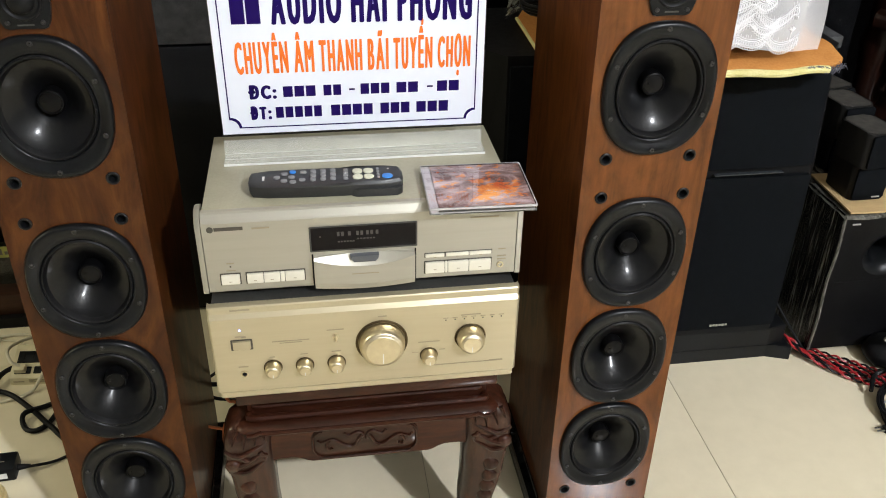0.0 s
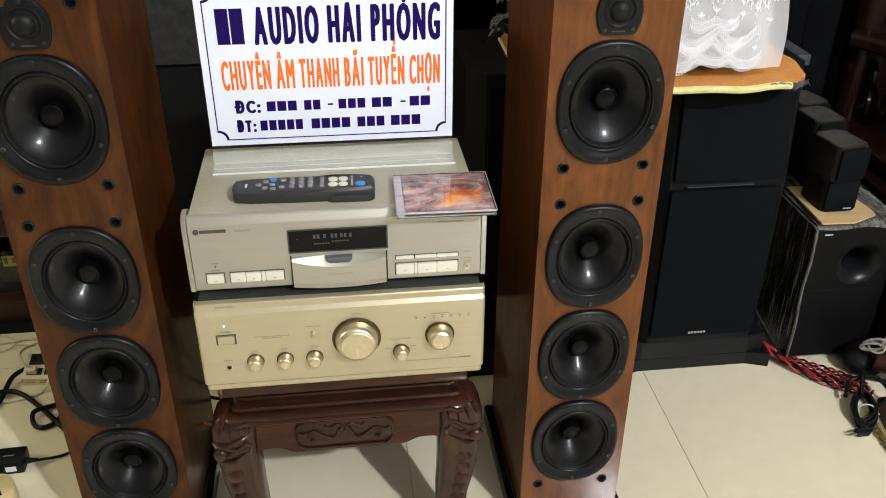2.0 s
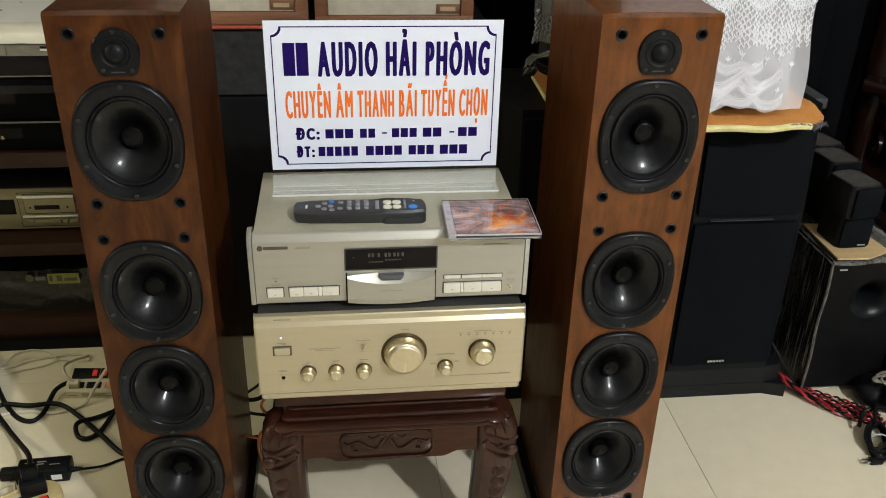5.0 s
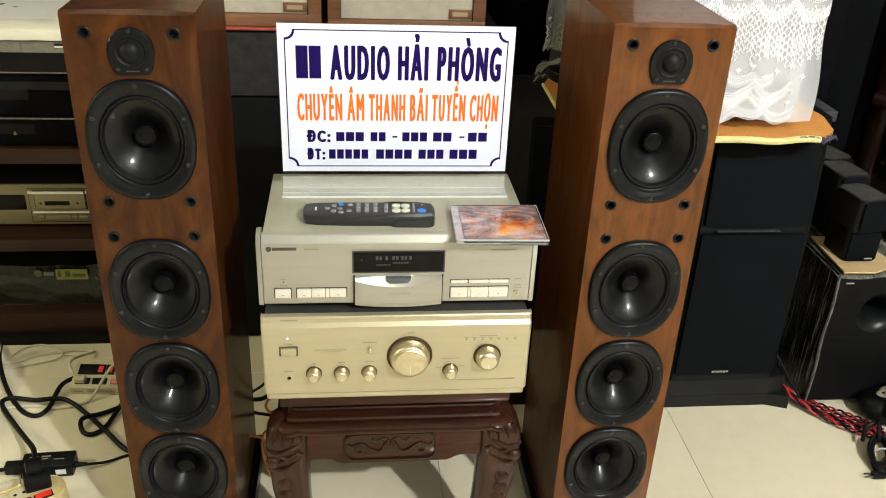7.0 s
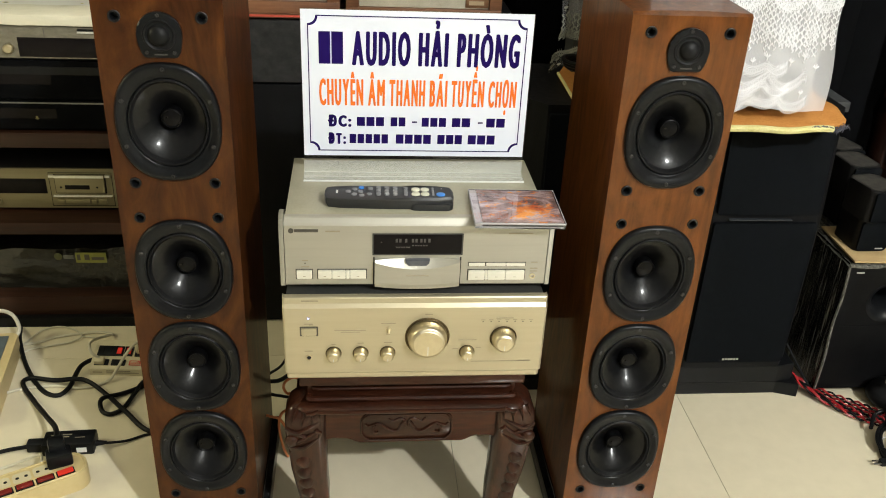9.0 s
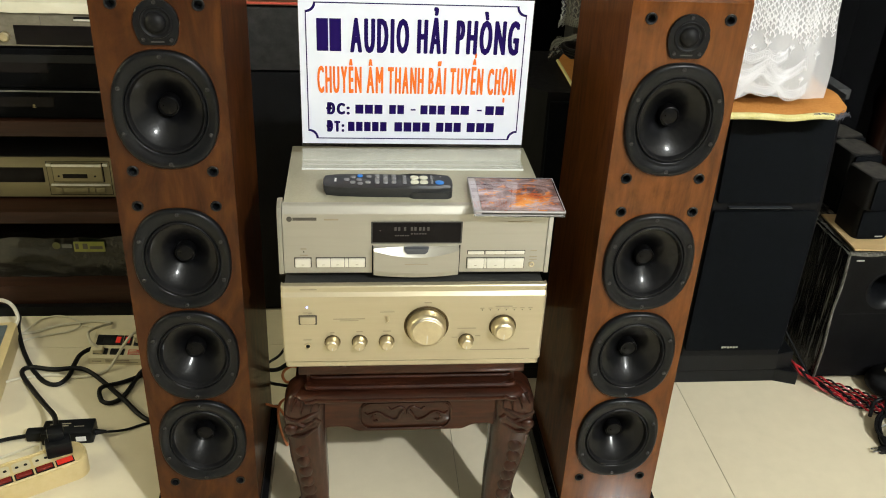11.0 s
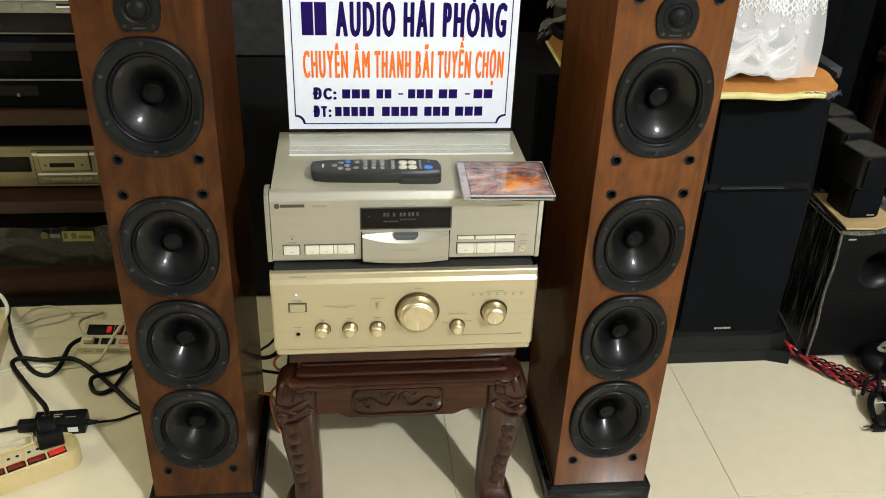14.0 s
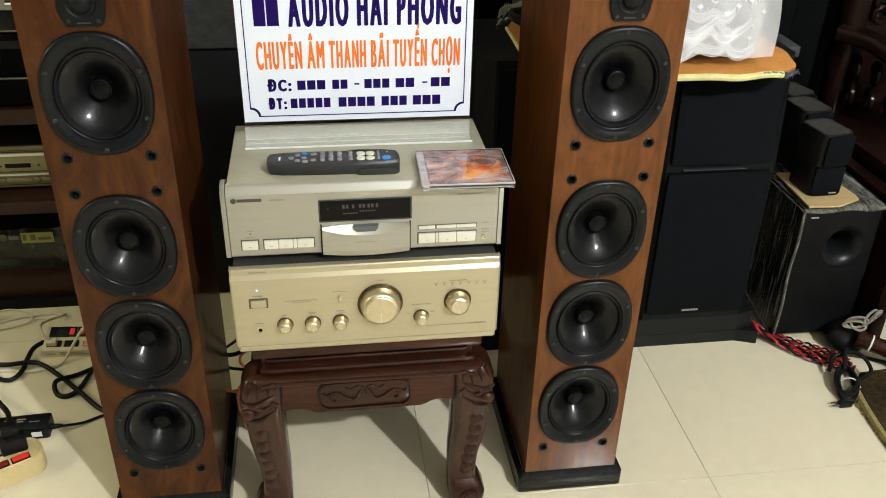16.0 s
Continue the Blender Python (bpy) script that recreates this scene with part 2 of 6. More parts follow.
def front_at(x, y, z):
    return Matrix.Translation((x, y, z)) @ FRONT


def prism(bm, outline, lo, hi, m=Matrix(), bev=0.0):
    """Extrudes an outline of (x, y) from z=lo to z=hi, then moves it by m."""
    a = [bm.verts.new(m @ Vector((x, y, lo))) for x, y in outline]
    b = [bm.verts.new(m @ Vector((x, y, hi))) for x, y in outline]
    n = len(a)
    bm.faces.new(a[::-1])
    top = bm.faces.new(b)
    for i in range(n):
        bm.faces.new((a[i], a[(i + 1) % n], b[(i + 1) % n], b[i]))
    if bev:
        bmesh.ops.bevel(bm, geom=list(top.edges), offset=bev, segments=2, affect="EDGES", profile=0.6)
    return bm


def rounded(x0, x1, y0, y1, r, n=5):
    out = []
    for cx, cy, a0 in ((x1 - r, y1 - r, 0), (x0 + r, y1 - r, 90), (x0 + r, y0 + r, 180), (x1 - r, y0 + r, 270)):
        for i in range(n + 1):
            a = radians(a0 + 90 * i / n)
            out.append((cx + r * math.cos(a), cy + r * math.sin(a)))
    return out


def smooth_line(pts, per=6):
    p = [Vector(q) for q in pts]
    p = [2 * p[0] - p[1]] + p + [2 * p[-1] - p[-2]]
    out = []
    for i in range(1, len(p) - 2):
        for k in range(per):
            u = k / per
            out.append(0.5 * (2 * p[i] + (p[i + 1] - p[i - 1]) * u + (2 * p[i - 1] - 5 * p[i] + 4 * p[i + 1] - p[i + 2]) * u * u
                              + (3 * p[i] - p[i - 1] - 3 * p[i + 1] + p[i + 2]) * u ** 3))
    out.append(p[-2])
    return out


def tube(bm, pts, r, n=8, per=6, r_end=None):
    """A round cord along a smooth line through pts."""
    line = smooth_line(pts, per)
    rings, side = [], Vector((0.31, 0.17, 0.93))
    for i, c in enumerate(line):
        d = (line[min(i + 1, len(line) - 1)] - line[max(i - 1, 0)]).normalized()
        side = side - d * side.dot(d)
        if side.length < 1e-4:
            side = d.orthogonal()
        side.normalize()
        up = d.cross(side)
        rr = r if r_end is None else r + (r_end - r) * i / (len(line) - 1)
        rings.append([bm.verts.new(c + rr * (math.cos(2 * math.pi * k / n) * side + math.sin(2 * math.pi * k / n) * up)) for k in range(n)])
    for a, b in zip(rings, rings[1:]):
        for k in range(n):
            bm.faces.new((a[k], b[k], b[(k + 1) % n], a[(k + 1) % n]))
    bm.faces.new(rings[0])
    bm.faces.new(rings[-1][::-1])
    return bm


def tubed(*a, **k):
    return tube(bmesh.new(), *a, **k)


def sheet_with_holes(bm, outline, holes, m=Matrix()):
    """A flat sheet in x, y with holes cut through, moved by m."""
    edges = []
    for loop in [outline] + holes:
        vs = [bm.verts.new(m @ Vector((x, y, 0))) for x, y in loop]
        edges += [bm.edges.new((vs[i], vs[(i + 1) % len(vs)])) for i in range(len(vs))]
    bmesh.ops.triangle_fill(bm, use_beauty=True, use_dissolve=False, edges=edges)
    return bm


def circle(cx, cy, r, n=32):
    return [(cx + r * math.cos(2 * math.pi * i / n), cy + r * math.sin(2 * math.pi * i / n)) for i in range(n)]


def glyphs(text):
    cu = bpy.data.curves.new("glyphs", "FONT")
    cu.body, cu.extrude, cu.resolution_u = text, 0.0, 3
    tmp = bpy.data.objects.new("glyphs", cu)
    scene.collection.objects.link(tmp)
    bpy.context.view_layer.update()
    me = bpy.data.meshes.new_from_object(tmp.evaluated_get(bpy.context.evaluated_depsgraph_get()))
    bpy.data.objects.remove(tmp)
    return me


CAP = max(v.co.y for v in glyphs("H").vertices)


def lettering(name, text, material, parent, x0, x1, z0, z1, y, bold=0.0, label="", gap=0.003):
    """Built-in lettering, letter by letter, filling x0..x1 with even gaps, its capitals from z0 to z1, facing -y."""
    meshes = [glyphs(c) for c in text]
    spans = [(min(v.co.x for v in me.vertices), max(v.co.x for v in me.vertices)) for me in meshes]
    wide = sum(b - a for a, b in spans)
    k = (x1 - x0 - gap * (len(text) - 1) - 2 * bold * len(text)) / wide
    bm = bmesh.new()
    x = x0
    for me, (lo, hi) in zip(meshes, spans):
        for v in me.vertices:
            v.co = Vector((x + bold + (v.co.x - lo) * k, y, z0 + v.co.y / CAP * (z1 - z0)))
        for i in range(17):
            # the strokes are thickened by copies set round in a ring
            r = bold if i else 0.0
            old = len(bm.verts)
            bm.from_mesh(me)
            bm.verts.ensure_lookup_table()
            for v in bm.verts[old:]:
                v.co += Vector((r * math.cos(i * math.tau / 16), -0.000015 * i, 0.6 * r * math.sin(i * math.tau / 16)))
        x += (hi - lo) * k + 2 * bold + gap
    me = meshes[0]
    bm.to_mesh(me)
    bm.free()
    me.materials.clear()
    me.materials.append(material)
    ob = new(name, me)
    ob.parent = parent
    return tagged(ob, label)


# ---- the room ----
floor = tagged(part("floor", boxed(-2.6, 3.2, -4.2, 1.6, -0.06, -0.004), GROUT), "cream polished ceramic tile floor with thin dark joints", "floor", kind="structure")
# never in view; white so the lacquered tower tops mirror something bright
tagged(part("wall_north", boxed(-2.6, 3.2, 1.30, 1.42, -0.004, CEIL), CEILPAINT), "unseen pale wall for the tower tops to mirror", "wall", kind="structure")
# dark sheet hung to keep the backdrop black in front of the white wall
bm = bmesh.new()
a = [bm.verts.new((-2.55 + 5.7 * i / 160, 1.270 + 0.018 * math.sin(i * 0.9), 0.01)) for i in range(161)]
b = [bm.verts.new((-2.55 + 5.7 * i / 160, 1.272 + 0.016 * math.sin(i * 0.9 + 0.3), 1.62)) for i in range(161)]
for i in range(160):
    bm.faces.new((a[i], a[i + 1], b[i + 1], b[i]))
tagged(part("dark_curtain", bm, DARKWALL), "dark pleated backdrop sheet behind the stacked speakers", "curtain")
tagged(part("wall_south", boxed(-2.6, 3.2, -4.2, -4.08, -0.004, CEIL), PLASTER), "plain unseen wall, painted dim to cut bounced light", "wall", kind="structure")
tagged(part("wall_west", boxed(-2.72, -2.6, -4.2, 1.42, -0.004, CEIL), PLASTER), "plain unseen wall, painted dim to cut bounced light", "wall", kind="structure")
tagged(part("wall_east", boxed(3.2, 3.32, -4.2, 1.42, -0.004, CEIL), PLASTER), "plain unseen wall, painted dim to cut bounced light", "wall", kind="structure")
tagged(part("ceiling", boxed(-2.72, 3.32, -4.2, 1.42, CEIL, CEIL + 0.1), CEILPAINT), "plain white painted ceiling", "ceiling", kind="structure")


# ---- tower speakers ----
WOOFER_Z = (0.8195, 0.5735, 0.3875, 0.2035)
SOCKET_Z = (0.972, 0.724, 0.666, 0.106)
HALF, DEEP, FOOT = 0.0885, 0.29, 0.0440


def driver_ring(r, n=48):
    """Outline of a driver at radius r: upright ovals inside that grow squarer towards the rim, whose sides are drawn in."""
    u = max(0.0, min(1.0, (r - 0.0640) / 0.0260))
    a, b, power = 0.0578 + (0.0752 - 0.0578) * u, 0.0668 + (0.0898 - 0.0668) * u, 2.0 + 0.32 * u
    out = []
    for i in range(n):
        c, s = math.cos(2 * math.pi * i / n), math.sin(2 * math.pi * i / n)
        out.append((math.copysign(a * abs(c) ** (2 / power), c), math.copysign(b * abs(s) ** (2 / power), s)))
    return out


def ring_stack(bm, levels, m, n=48):
    """Frame of a driver from (radius, height) levels."""
    rings = []
    for r, hgt in levels:
        rings.append([bm.verts.new(m @ Vector((x, y, hgt))) for x, y in driver_ring(r, n)])
    for a, b in zip(rings, rings[1:]):
        for i in range(n):
            bm.faces.new((a[i], b[i], b[(i + 1) % n], a[(i + 1) % n]))
    return bm


OVAL = FRONT @ Matrix.Diagonal((0.862, 0.996, 1.0, 1.0))


def screw_mesh():
    bm = lathe(bmesh.new(), [(0.0034, 0), (0.0034, 0.0011), (0.0028, 0.0017), (0.0015, 0.0017), (0.0013, 0.0008), (0, 0.0006)], 10, FRONT)
    return bm


def egg():
    """The tweeter plate's outline: a disc that runs down into a short straight foot."""
    side = [(0.0306, -0.004), (0.0288, -0.016), (0.0262, -0.0255), (0.0232, -0.0308), (0.0185, -0.0325), (0.009, -0.0315)]
    arc = [(0.0308 * math.cos(radians(a)), 0.001 + 0.0308 * math.sin(radians(a))) for a in range(0, 181, 10)]
    return arc + [(-x, z) for x, z in side] + [(x, z) for x, z in side[::-1]]


def tower(x, y, wood, label):
    t = thing("tower_speaker", x, y, 0, 0, label, "speaker", "pair of tower speakers")
    # cabinet: shell, bowed top bevel, and a front with the drivers' openings
    bm = bmesh.new()
    top, n = 1.0, 14
    sheet_with_holes(bm, [(-HALF, FOOT), (HALF, FOOT), (HALF, top - 0.004), (-HALF, top - 0.004)],
                     [circle(0, z, 0.0735, 40) for z in WOOFER_Z] + [circle(0, 0.948, 0.0235, 24)] + [circle(sx, z, 0.0075, 16) for z in SOCKET_Z for sx in (-0.0585, 0.0585)], FRONT)
    lip = [bm.verts.new((-HALF + 2 * HALF * i / n, 0, top - 0.004)) for i in range(n + 1)]
    brow = [bm.verts.new((-HALF + 2 * HALF * i / n, 0.004 + 0.012 * (1 - (2 * i / n - 1) ** 2), top)) for i in range(n + 1)]
    for i in range(n):
        bm.faces.new((lip[i], lip[i + 1], brow[i + 1], brow[i]))
    bl, br = bm.verts.new((-HALF, DEEP, top)), bm.verts.new((HALF, DEEP, top))
    bm.faces.new(brow + [br, bl])
    fl, fr = bm.verts.new((-HALF, 0, FOOT)), bm.verts.new((HALF, 0, FOOT))
    kl, kr = bm.verts.new((-HALF, DEEP, FOOT)), bm.verts.new((HALF, DEEP, FOOT))
    bm.faces.new((lip[0], fl, kl, bl, brow[0]))
    bm.faces.new((lip[-1], brow[-1], br, kr, fr))
    bm.faces.new((bl, kl, kr, br))
    bm.faces.new((fl, fr, kr, kl))
    bmesh.ops.remove_doubles(bm, verts=bm.verts, dist=0.0002)
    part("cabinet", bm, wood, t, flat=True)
    part("inner_lining", boxed(-HALF + 0.012, HALF - 0.012, 0.058, 0.066, 0.07, 0.985), RUBBER, t, "black damping board behind the drivers")
    # plinth
    bm = bmesh.new()
    rows = []
    for grow, z in ((0.0135, 0.0), (0.0145, 0.002), (0.0145, 0.0330), (0.0140, 0.0352), (0.0124, 0.0364), (0.0030, 0.0412), (0.0020, 0.0440)):
        rows.append([bm.verts.new((x, y, z)) for x, y in rounded(-HALF - grow, HALF + grow, 0.005 - grow, DEEP + grow, 0.006)])
    for a, b in zip(rows, rows[1:]):
        for i in range(len(a)):
            bm.faces.new((a[i], a[(i + 1) % len(a)], b[(i + 1) % len(a)], b[i]))
    bm.faces.new(rows[0][::-1])
    bm.faces.new(rows[-1])
    plinth = part("plinth", bm, GLOSSBLACK, t, "gloss black plinth")
    screw = None
    for z in WOOFER_Z:
        w = part("woofer", ring_stack(bmesh.new(), [(0.0900, 0.0), (0.0899, 0.0030), (0.0892, 0.0056), (0.0876, 0.0076), (0.0850, 0.0087), (0.0815, 0.0086), (0.0770, 0.0074),
                                                    (0.0724, 0.0058), (0.0690, 0.0044), (0.0672, 0.0046), (0.0658, 0.0040), (0.0646, 0.0026), (0.0640, 0.0008)], FRONT), DRIVERFRAME, t)
        w.matrix_basis = Matrix.Translation((0, 0, z))
        part("surround", lathe(bmesh.new(), [(0.0672, 0.0010), (0.0668, 0.0036), (0.0652, 0.0052), (0.0634, 0.0050), (0.0618, 0.0030), (0.0606, -0.0004), (0.0594, -0.0022)], 48, OVAL), RUBBER, w, "black rubber surround")
        cone = [(0.0598, -0.0020), (0.0572, -0.0030), (0.0500, -0.0065), (0.0410, -0.0125), (0.0330, -0.0190), (0.0255, -0.0265), (0.0165, -0.034)]
        part("cone", lathe(bmesh.new(), cone, 48, OVAL), CONE, w, "glossy black cone")
        part("phase_plug", lathe(bmesh.new(), [(0.0160, -0.036), (0.0157, -0.0196), (0.0150, -0.0176), (0.0137, -0.0170), (0.0124, -0.0186), (0.0066, -0.0172), (0.0, -0.0168)], 28, FRONT), PLUG, w, "black cap in a thin ring")
        for k in range(6):
            a = radians(90 + 60 * k)
            at = Matrix.Translation((0.0715 * math.cos(a), -0.0076, (0.0812 if k % 3 == 0 else 0.0690) * math.sin(a)))
            if screw is None:
                screw = part("screw", screw_mesh(), SCREWDARK, w)
                screw.matrix_basis = at
            else:
                again(screw, w, at)
    tw = part("tweeter", prism(bmesh.new(), egg(), 0, 0.005, FRONT, 0.0022), DRIVERFRAME, t)
    tw.matrix_basis = Matrix.Translation((0, 0, 0.948))
    part("waveguide", lathe(bmesh.new(), [(0.0228, 0.0050), (0.0222, 0.0064), (0.0206, 0.0068), (0.0188, 0.0060), (0.0172, 0.0040), (0.0166, 0.0036)], 32, FRONT), RUBBER, tw)
    part("dome", lathe(bmesh.new(), [(0.0155, 0.0052)] + [(0.0145 * math.cos(radians(a)), 0.0055 + 0.010 * math.sin(radians(a))) for a in (0, 18, 36, 54, 72, 90)], 28, FRONT), RUBBER, tw, "soft black dome")
    for sx, sz in ((0, 0.0272), (-0.0190, -0.0245), (0.0190, -0.0245)):
        again(screw, tw, Matrix.Translation((sx, -0.005, sz)) @ Matrix.Scale(0.85, 4))
    part("maker_mark", boxed(-0.009, 0.009, -0.0054, -0.0049, -0.0280, -0.0262), GREYMETAL, tw, "small grey lettering bar")
    sock = None
    for z in SOCKET_Z:
        for sx in (-0.0585, 0.0585):
            at = Matrix.Translation((sx, 0, z))
            if sock is None:
                sock = part("grille_socket", lathe(bmesh.new(), [(0.0088, 0.0), (0.0088, 0.0012), (0.0078, 0.0018), (0.0058, 0.0012), (0.0050, -0.004), (0.0046, -0.012), (0, -0.012)], 18, FRONT), BLACKPL, t)
                sock.matrix_basis = at
            else:
                again(sock, t, at)
    for sx in (-0.085, 0.085):
        part("screw_hole", lathe(bmesh.new(), [(0.0030, 0), (0.0026, 0.0012), (0, 0.0008)], 12, Matrix.Translation((sx * 0.92, -0.0018, 0.0392)) @ pose(0, 0, 0, 28, 0, 0)), PLUG, plinth)
    return t


tower(-0.3655, 0.062, SHADED_WOOD, "cherry-veneer tower speaker, shade in its colour, four black woofers, grille off")
tower(0.3835, 0.043, WOOD, "tall cherry-veneer tower speaker with bare black drivers beside black cabinets")


# ---- amplifier on the carved stand ----
amp = thing("amplifier", 0, 0, 0, 0, "champagne-gold integrated amplifier with metal knobs on the carved stand", "amplifier")
bm = bmesh.new()
sec = [(0.012, 0.405), (0.001, 0.405), (0.0, 0.407), (0.0, 0.4145), (0.0012, 0.4152), (0.0, 0.416), (0.0, 0.5385), (0.0047, 0.5447), (0.0050, 0.5535), (0.0062, 0.5552), (0.016, 0.5556)]
loops = []
for sx, inset in ((-0.2105, 0.003), (-0.2075, 0.0), (0.2075, 0.0), (0.2105, 0.003)):
    loops.append([bm.verts.new((sx * (0.986 if z < 0.4155 else 1.0), y + inset, z)) for y, z in sec])
for a, b in zip(loops, loops[1:]):
    for i in range(len(sec) - 1):
        bm.faces.new((a[i], a[i + 1], b[i + 1], b[i]))
bm.faces.new(loops[0])
bm.faces.new(loops[-1][::-1])
for a, b in zip(loops, loops[1:]):
    bm.faces.new((a[0], a[-1], b[-1], b[0]))
front = part("front_panel", bm, CHAMP, amp, "brushed champagne aluminium front", flat=True)
part("body", boxed(-0.205, 0.205, 0.0165, 0.37, 0.418, 0.556, 0.002), GREYMETAL, amp, "dark grey steel housing")
foot = None
for fx in (-0.17, 0.17):
    for fy in (0.05, 0.33):
        at = Matrix.Translation((fx, fy, 0.4055))
        if foot is None:
            foot = part("foot", lathe(bmesh.new(), [(0, 0), (0.022, 0), (0.024, 0.003), (0.022, 0.0125), (0, 0.0125)], 20), RUBBER, amp)
            foot.matrix_basis = at
        else:
            again(foot, amp, at)


def knob(name, x, z, r, length, parent, recess, tip):
    """A turned knob: a soft dome from its foot to a flat end, standing in a shallow ring."""
    side = [(r, 0.0005), (r, 0.0030)]
    for i in range(1, 9):
        a = radians(90 * i / 9)
        side.append((tip + (r - tip) * math.cos(a) ** 0.8, 0.0030 + (length - 0.0042) * math.sin(a) ** 1.25))
    k = part(name, lathe(bmesh.new(), side + [(tip, length - 0.0008), (tip * 0.96, length), (0, length)], 40, FRONT), KNOBMETAL, parent)
    k.matrix_basis = Matrix.Translation((x, 0, z))
    part("collar", lathe(bmesh.new(), [(recess, 0.0001), (recess, 0.0010), (recess - 0.0006, 0.0013), (recess - 0.0014, 0.0008), (r * 1.01, 0.0003)], 40, FRONT), RECESS, k, "gold recess ring with shade painted in")
    part("pointer", boxed(-0.0006, 0.0006, -length - 0.0004, -length + 0.0028, -tip * 0.9, -tip * 0.2), WHITEPAINT, k)
    return k


# groove round each knob: its shade is painted as a darker gold
RECESS = surface("shadowed_gold_groove", (0.085, 0.062, 0.030), (0.130, 0.095, 0.048), 0.45, 0.8, 120, bump=0.01)
knob("volume_knob", 0.0185, 0.4838, 0.0320, 0.0225, amp, 0.0362, 0.0240)
for kx in (-0.1318, -0.0885, -0.0450, 0.0842):
    knob("tone_knob", kx, 0.4540, 0.0112, 0.0160, amp, 0.0128, 0.0072)
knob("selector_knob", 0.1425, 0.4805, 0.0196, 0.0215, amp, 0.0222, 0.0130)
part("toggle_switch", lathe(bmesh.new(), [(0.0042, 0), (0.0042, 0.002), (0.002, 0.003), (0.0022, 0.010), (0.0016, 0.0115), (0, 0.012)], 14, front_at(-0.0445, 0, 0.4985)), KNOBMETAL, amp)
pw = part("power_button", prism(bmesh.new(), rounded(-0.0115, 0.0115, -0.0065, 0.0065, 0.0012), 0.0, 0.0035, front_at(-0.1700, 0.0, 0.4965), 0.0008), CHAMP, amp)
part("button_rim", sheet_with_holes(bmesh.new(), rounded(-0.0145, 0.0145, -0.0090, 0.0090, 0.001), [rounded(-0.0120, 0.0120, -0.0068, 0.0068, 0.001)], front_at(-0.1700, -0.0004, 0.4965)), DARKPRINT, pw)
part("headphone_jack", lathe(bmesh.new(), [(0.0052, 0), (0.0052, 0.0014), (0.0036, 0.0018), (0.0032, -0.001), (0, -0.001)], 18, front_at(-0.1710, -0.0002, 0.4465)), KNOBMETAL, amp)
part("jack_hole", lathe(bmesh.new(), [(0, 0), (0.0031, 0)], 14, front_at(-0.1710, -0.0009, 0.4465)), RUBBER, amp)
part("power_light", lathe(bmesh.new(), [(0.0014, 0), (0.0012, 0.001), (0, 0.0014)], 10, front_at(-0.1708, 0, 0.5200)), glow("blue_led", (0.25, 0.3, 1.0), 6), amp, "lit blue indicator")


def bar(name, x0, x1, z0, z1, y, material, parent, label=""):
    return part(name, boxed(x0, x1, y - 0.0003, y + 0.0003, z0, z1), material, parent, label)


for bx, bz, bw, bh in ((-0.1705, 0.5100, 0.014, 0.0015), (-0.1665, 0.5085, 0.006, 0.0015), (-0.1715, 0.4585, 0.013, 0.0014), (-0.1318, 0.4715, 0.007, 0.0014), (-0.0885, 0.4730, 0.010, 0.0014), (-0.0445, 0.4735, 0.013, 0.0014),
                       (0.0842, 0.4770, 0.030, 0.0013), (0.0650, 0.4600, 0.009, 0.0012), (0.1030, 0.4620, 0.008, 0.0012), (0.0200, 0.5265, 0.012, 0.0013), (-0.0445, 0.5100, 0.023, 0.0013), (-0.0445, 0.4895, 0.006, 0.0012),
                       (0.1425, 0.5185, 0.028, 0.0014), (-0.105, 0.4975, 0.050, 0.0012), (-0.105, 0.4942, 0.030, 0.0010), (0.140, 0.4345, 0.096, 0.0011), (0.181, 0.4350, 0.020, 0.0020), (-0.168, 0.5495, 0.026, 0.0022)):
    bar("lettering_bar", bx - bw / 2, bx + bw / 2, bz - bh / 2, bz + bh / 2, -0.0003 if bz < 0.54 else 0.0047, DIMPRINT, amp)
for i in range(7):
    bar("dial_mark", 0.1075 + i * 0.0130 - 0.0009, 0.1075 + i * 0.0130 + 0.0009, 0.5110, 0.5126, -0.0003, DARKPRINT, amp)
    bar("lettering_bar", 0.1075 + i * 0.0130 - 0.0035, 0.1075 + i * 0.0130 + 0.0035, 0.5148, 0.5156, -0.0003, DIMPRINT, amp)

# ---- disc player on the amplifier ----
CDY = 0.022
cd = thing("disc_player", 0, CDY, 0.5565, 0, "silver-champagne disc player standing on the amplifier", "disc player")
bm = bmesh.new()
Z0, Z1 = 0.012, 0.1285
sec = [(0.010, Z0), (0.0015, Z0), (0, Z0 + 0.002), (0, Z1 - 0.0130), (0.0012, Z1 - 0.0105), (0.0064, Z1 - 0.0026), (0.0092, Z1 - 0.0008), (0.015, Z1)]
loops = [[bm.verts.new((sx, y, z)) for y, z in sec] for sx in (-0.2045, 0.2045)]
for i in range(len(sec) - 1):
    bm.faces.new((loops[0][i], loops[0][i + 1], loops[1][i + 1], loops[1][i]))
bm.faces.new(loops[0])
bm.faces.new(loops[1][::-1])
bm.faces.new((loops[0][0], loops[0][-1], loops[1][-1], loops[1][0]))
part("front_panel", bm, CHAMP_SILVER, cd, "brushed silver-champagne front", flat=True)
part("top_cover", boxed(-0.2030, 0.2030, 0.0155, 0.240, Z0 + 0.004, Z1, 0.0015), TOPMETAL, cd, "greenish champagne painted steel cover")
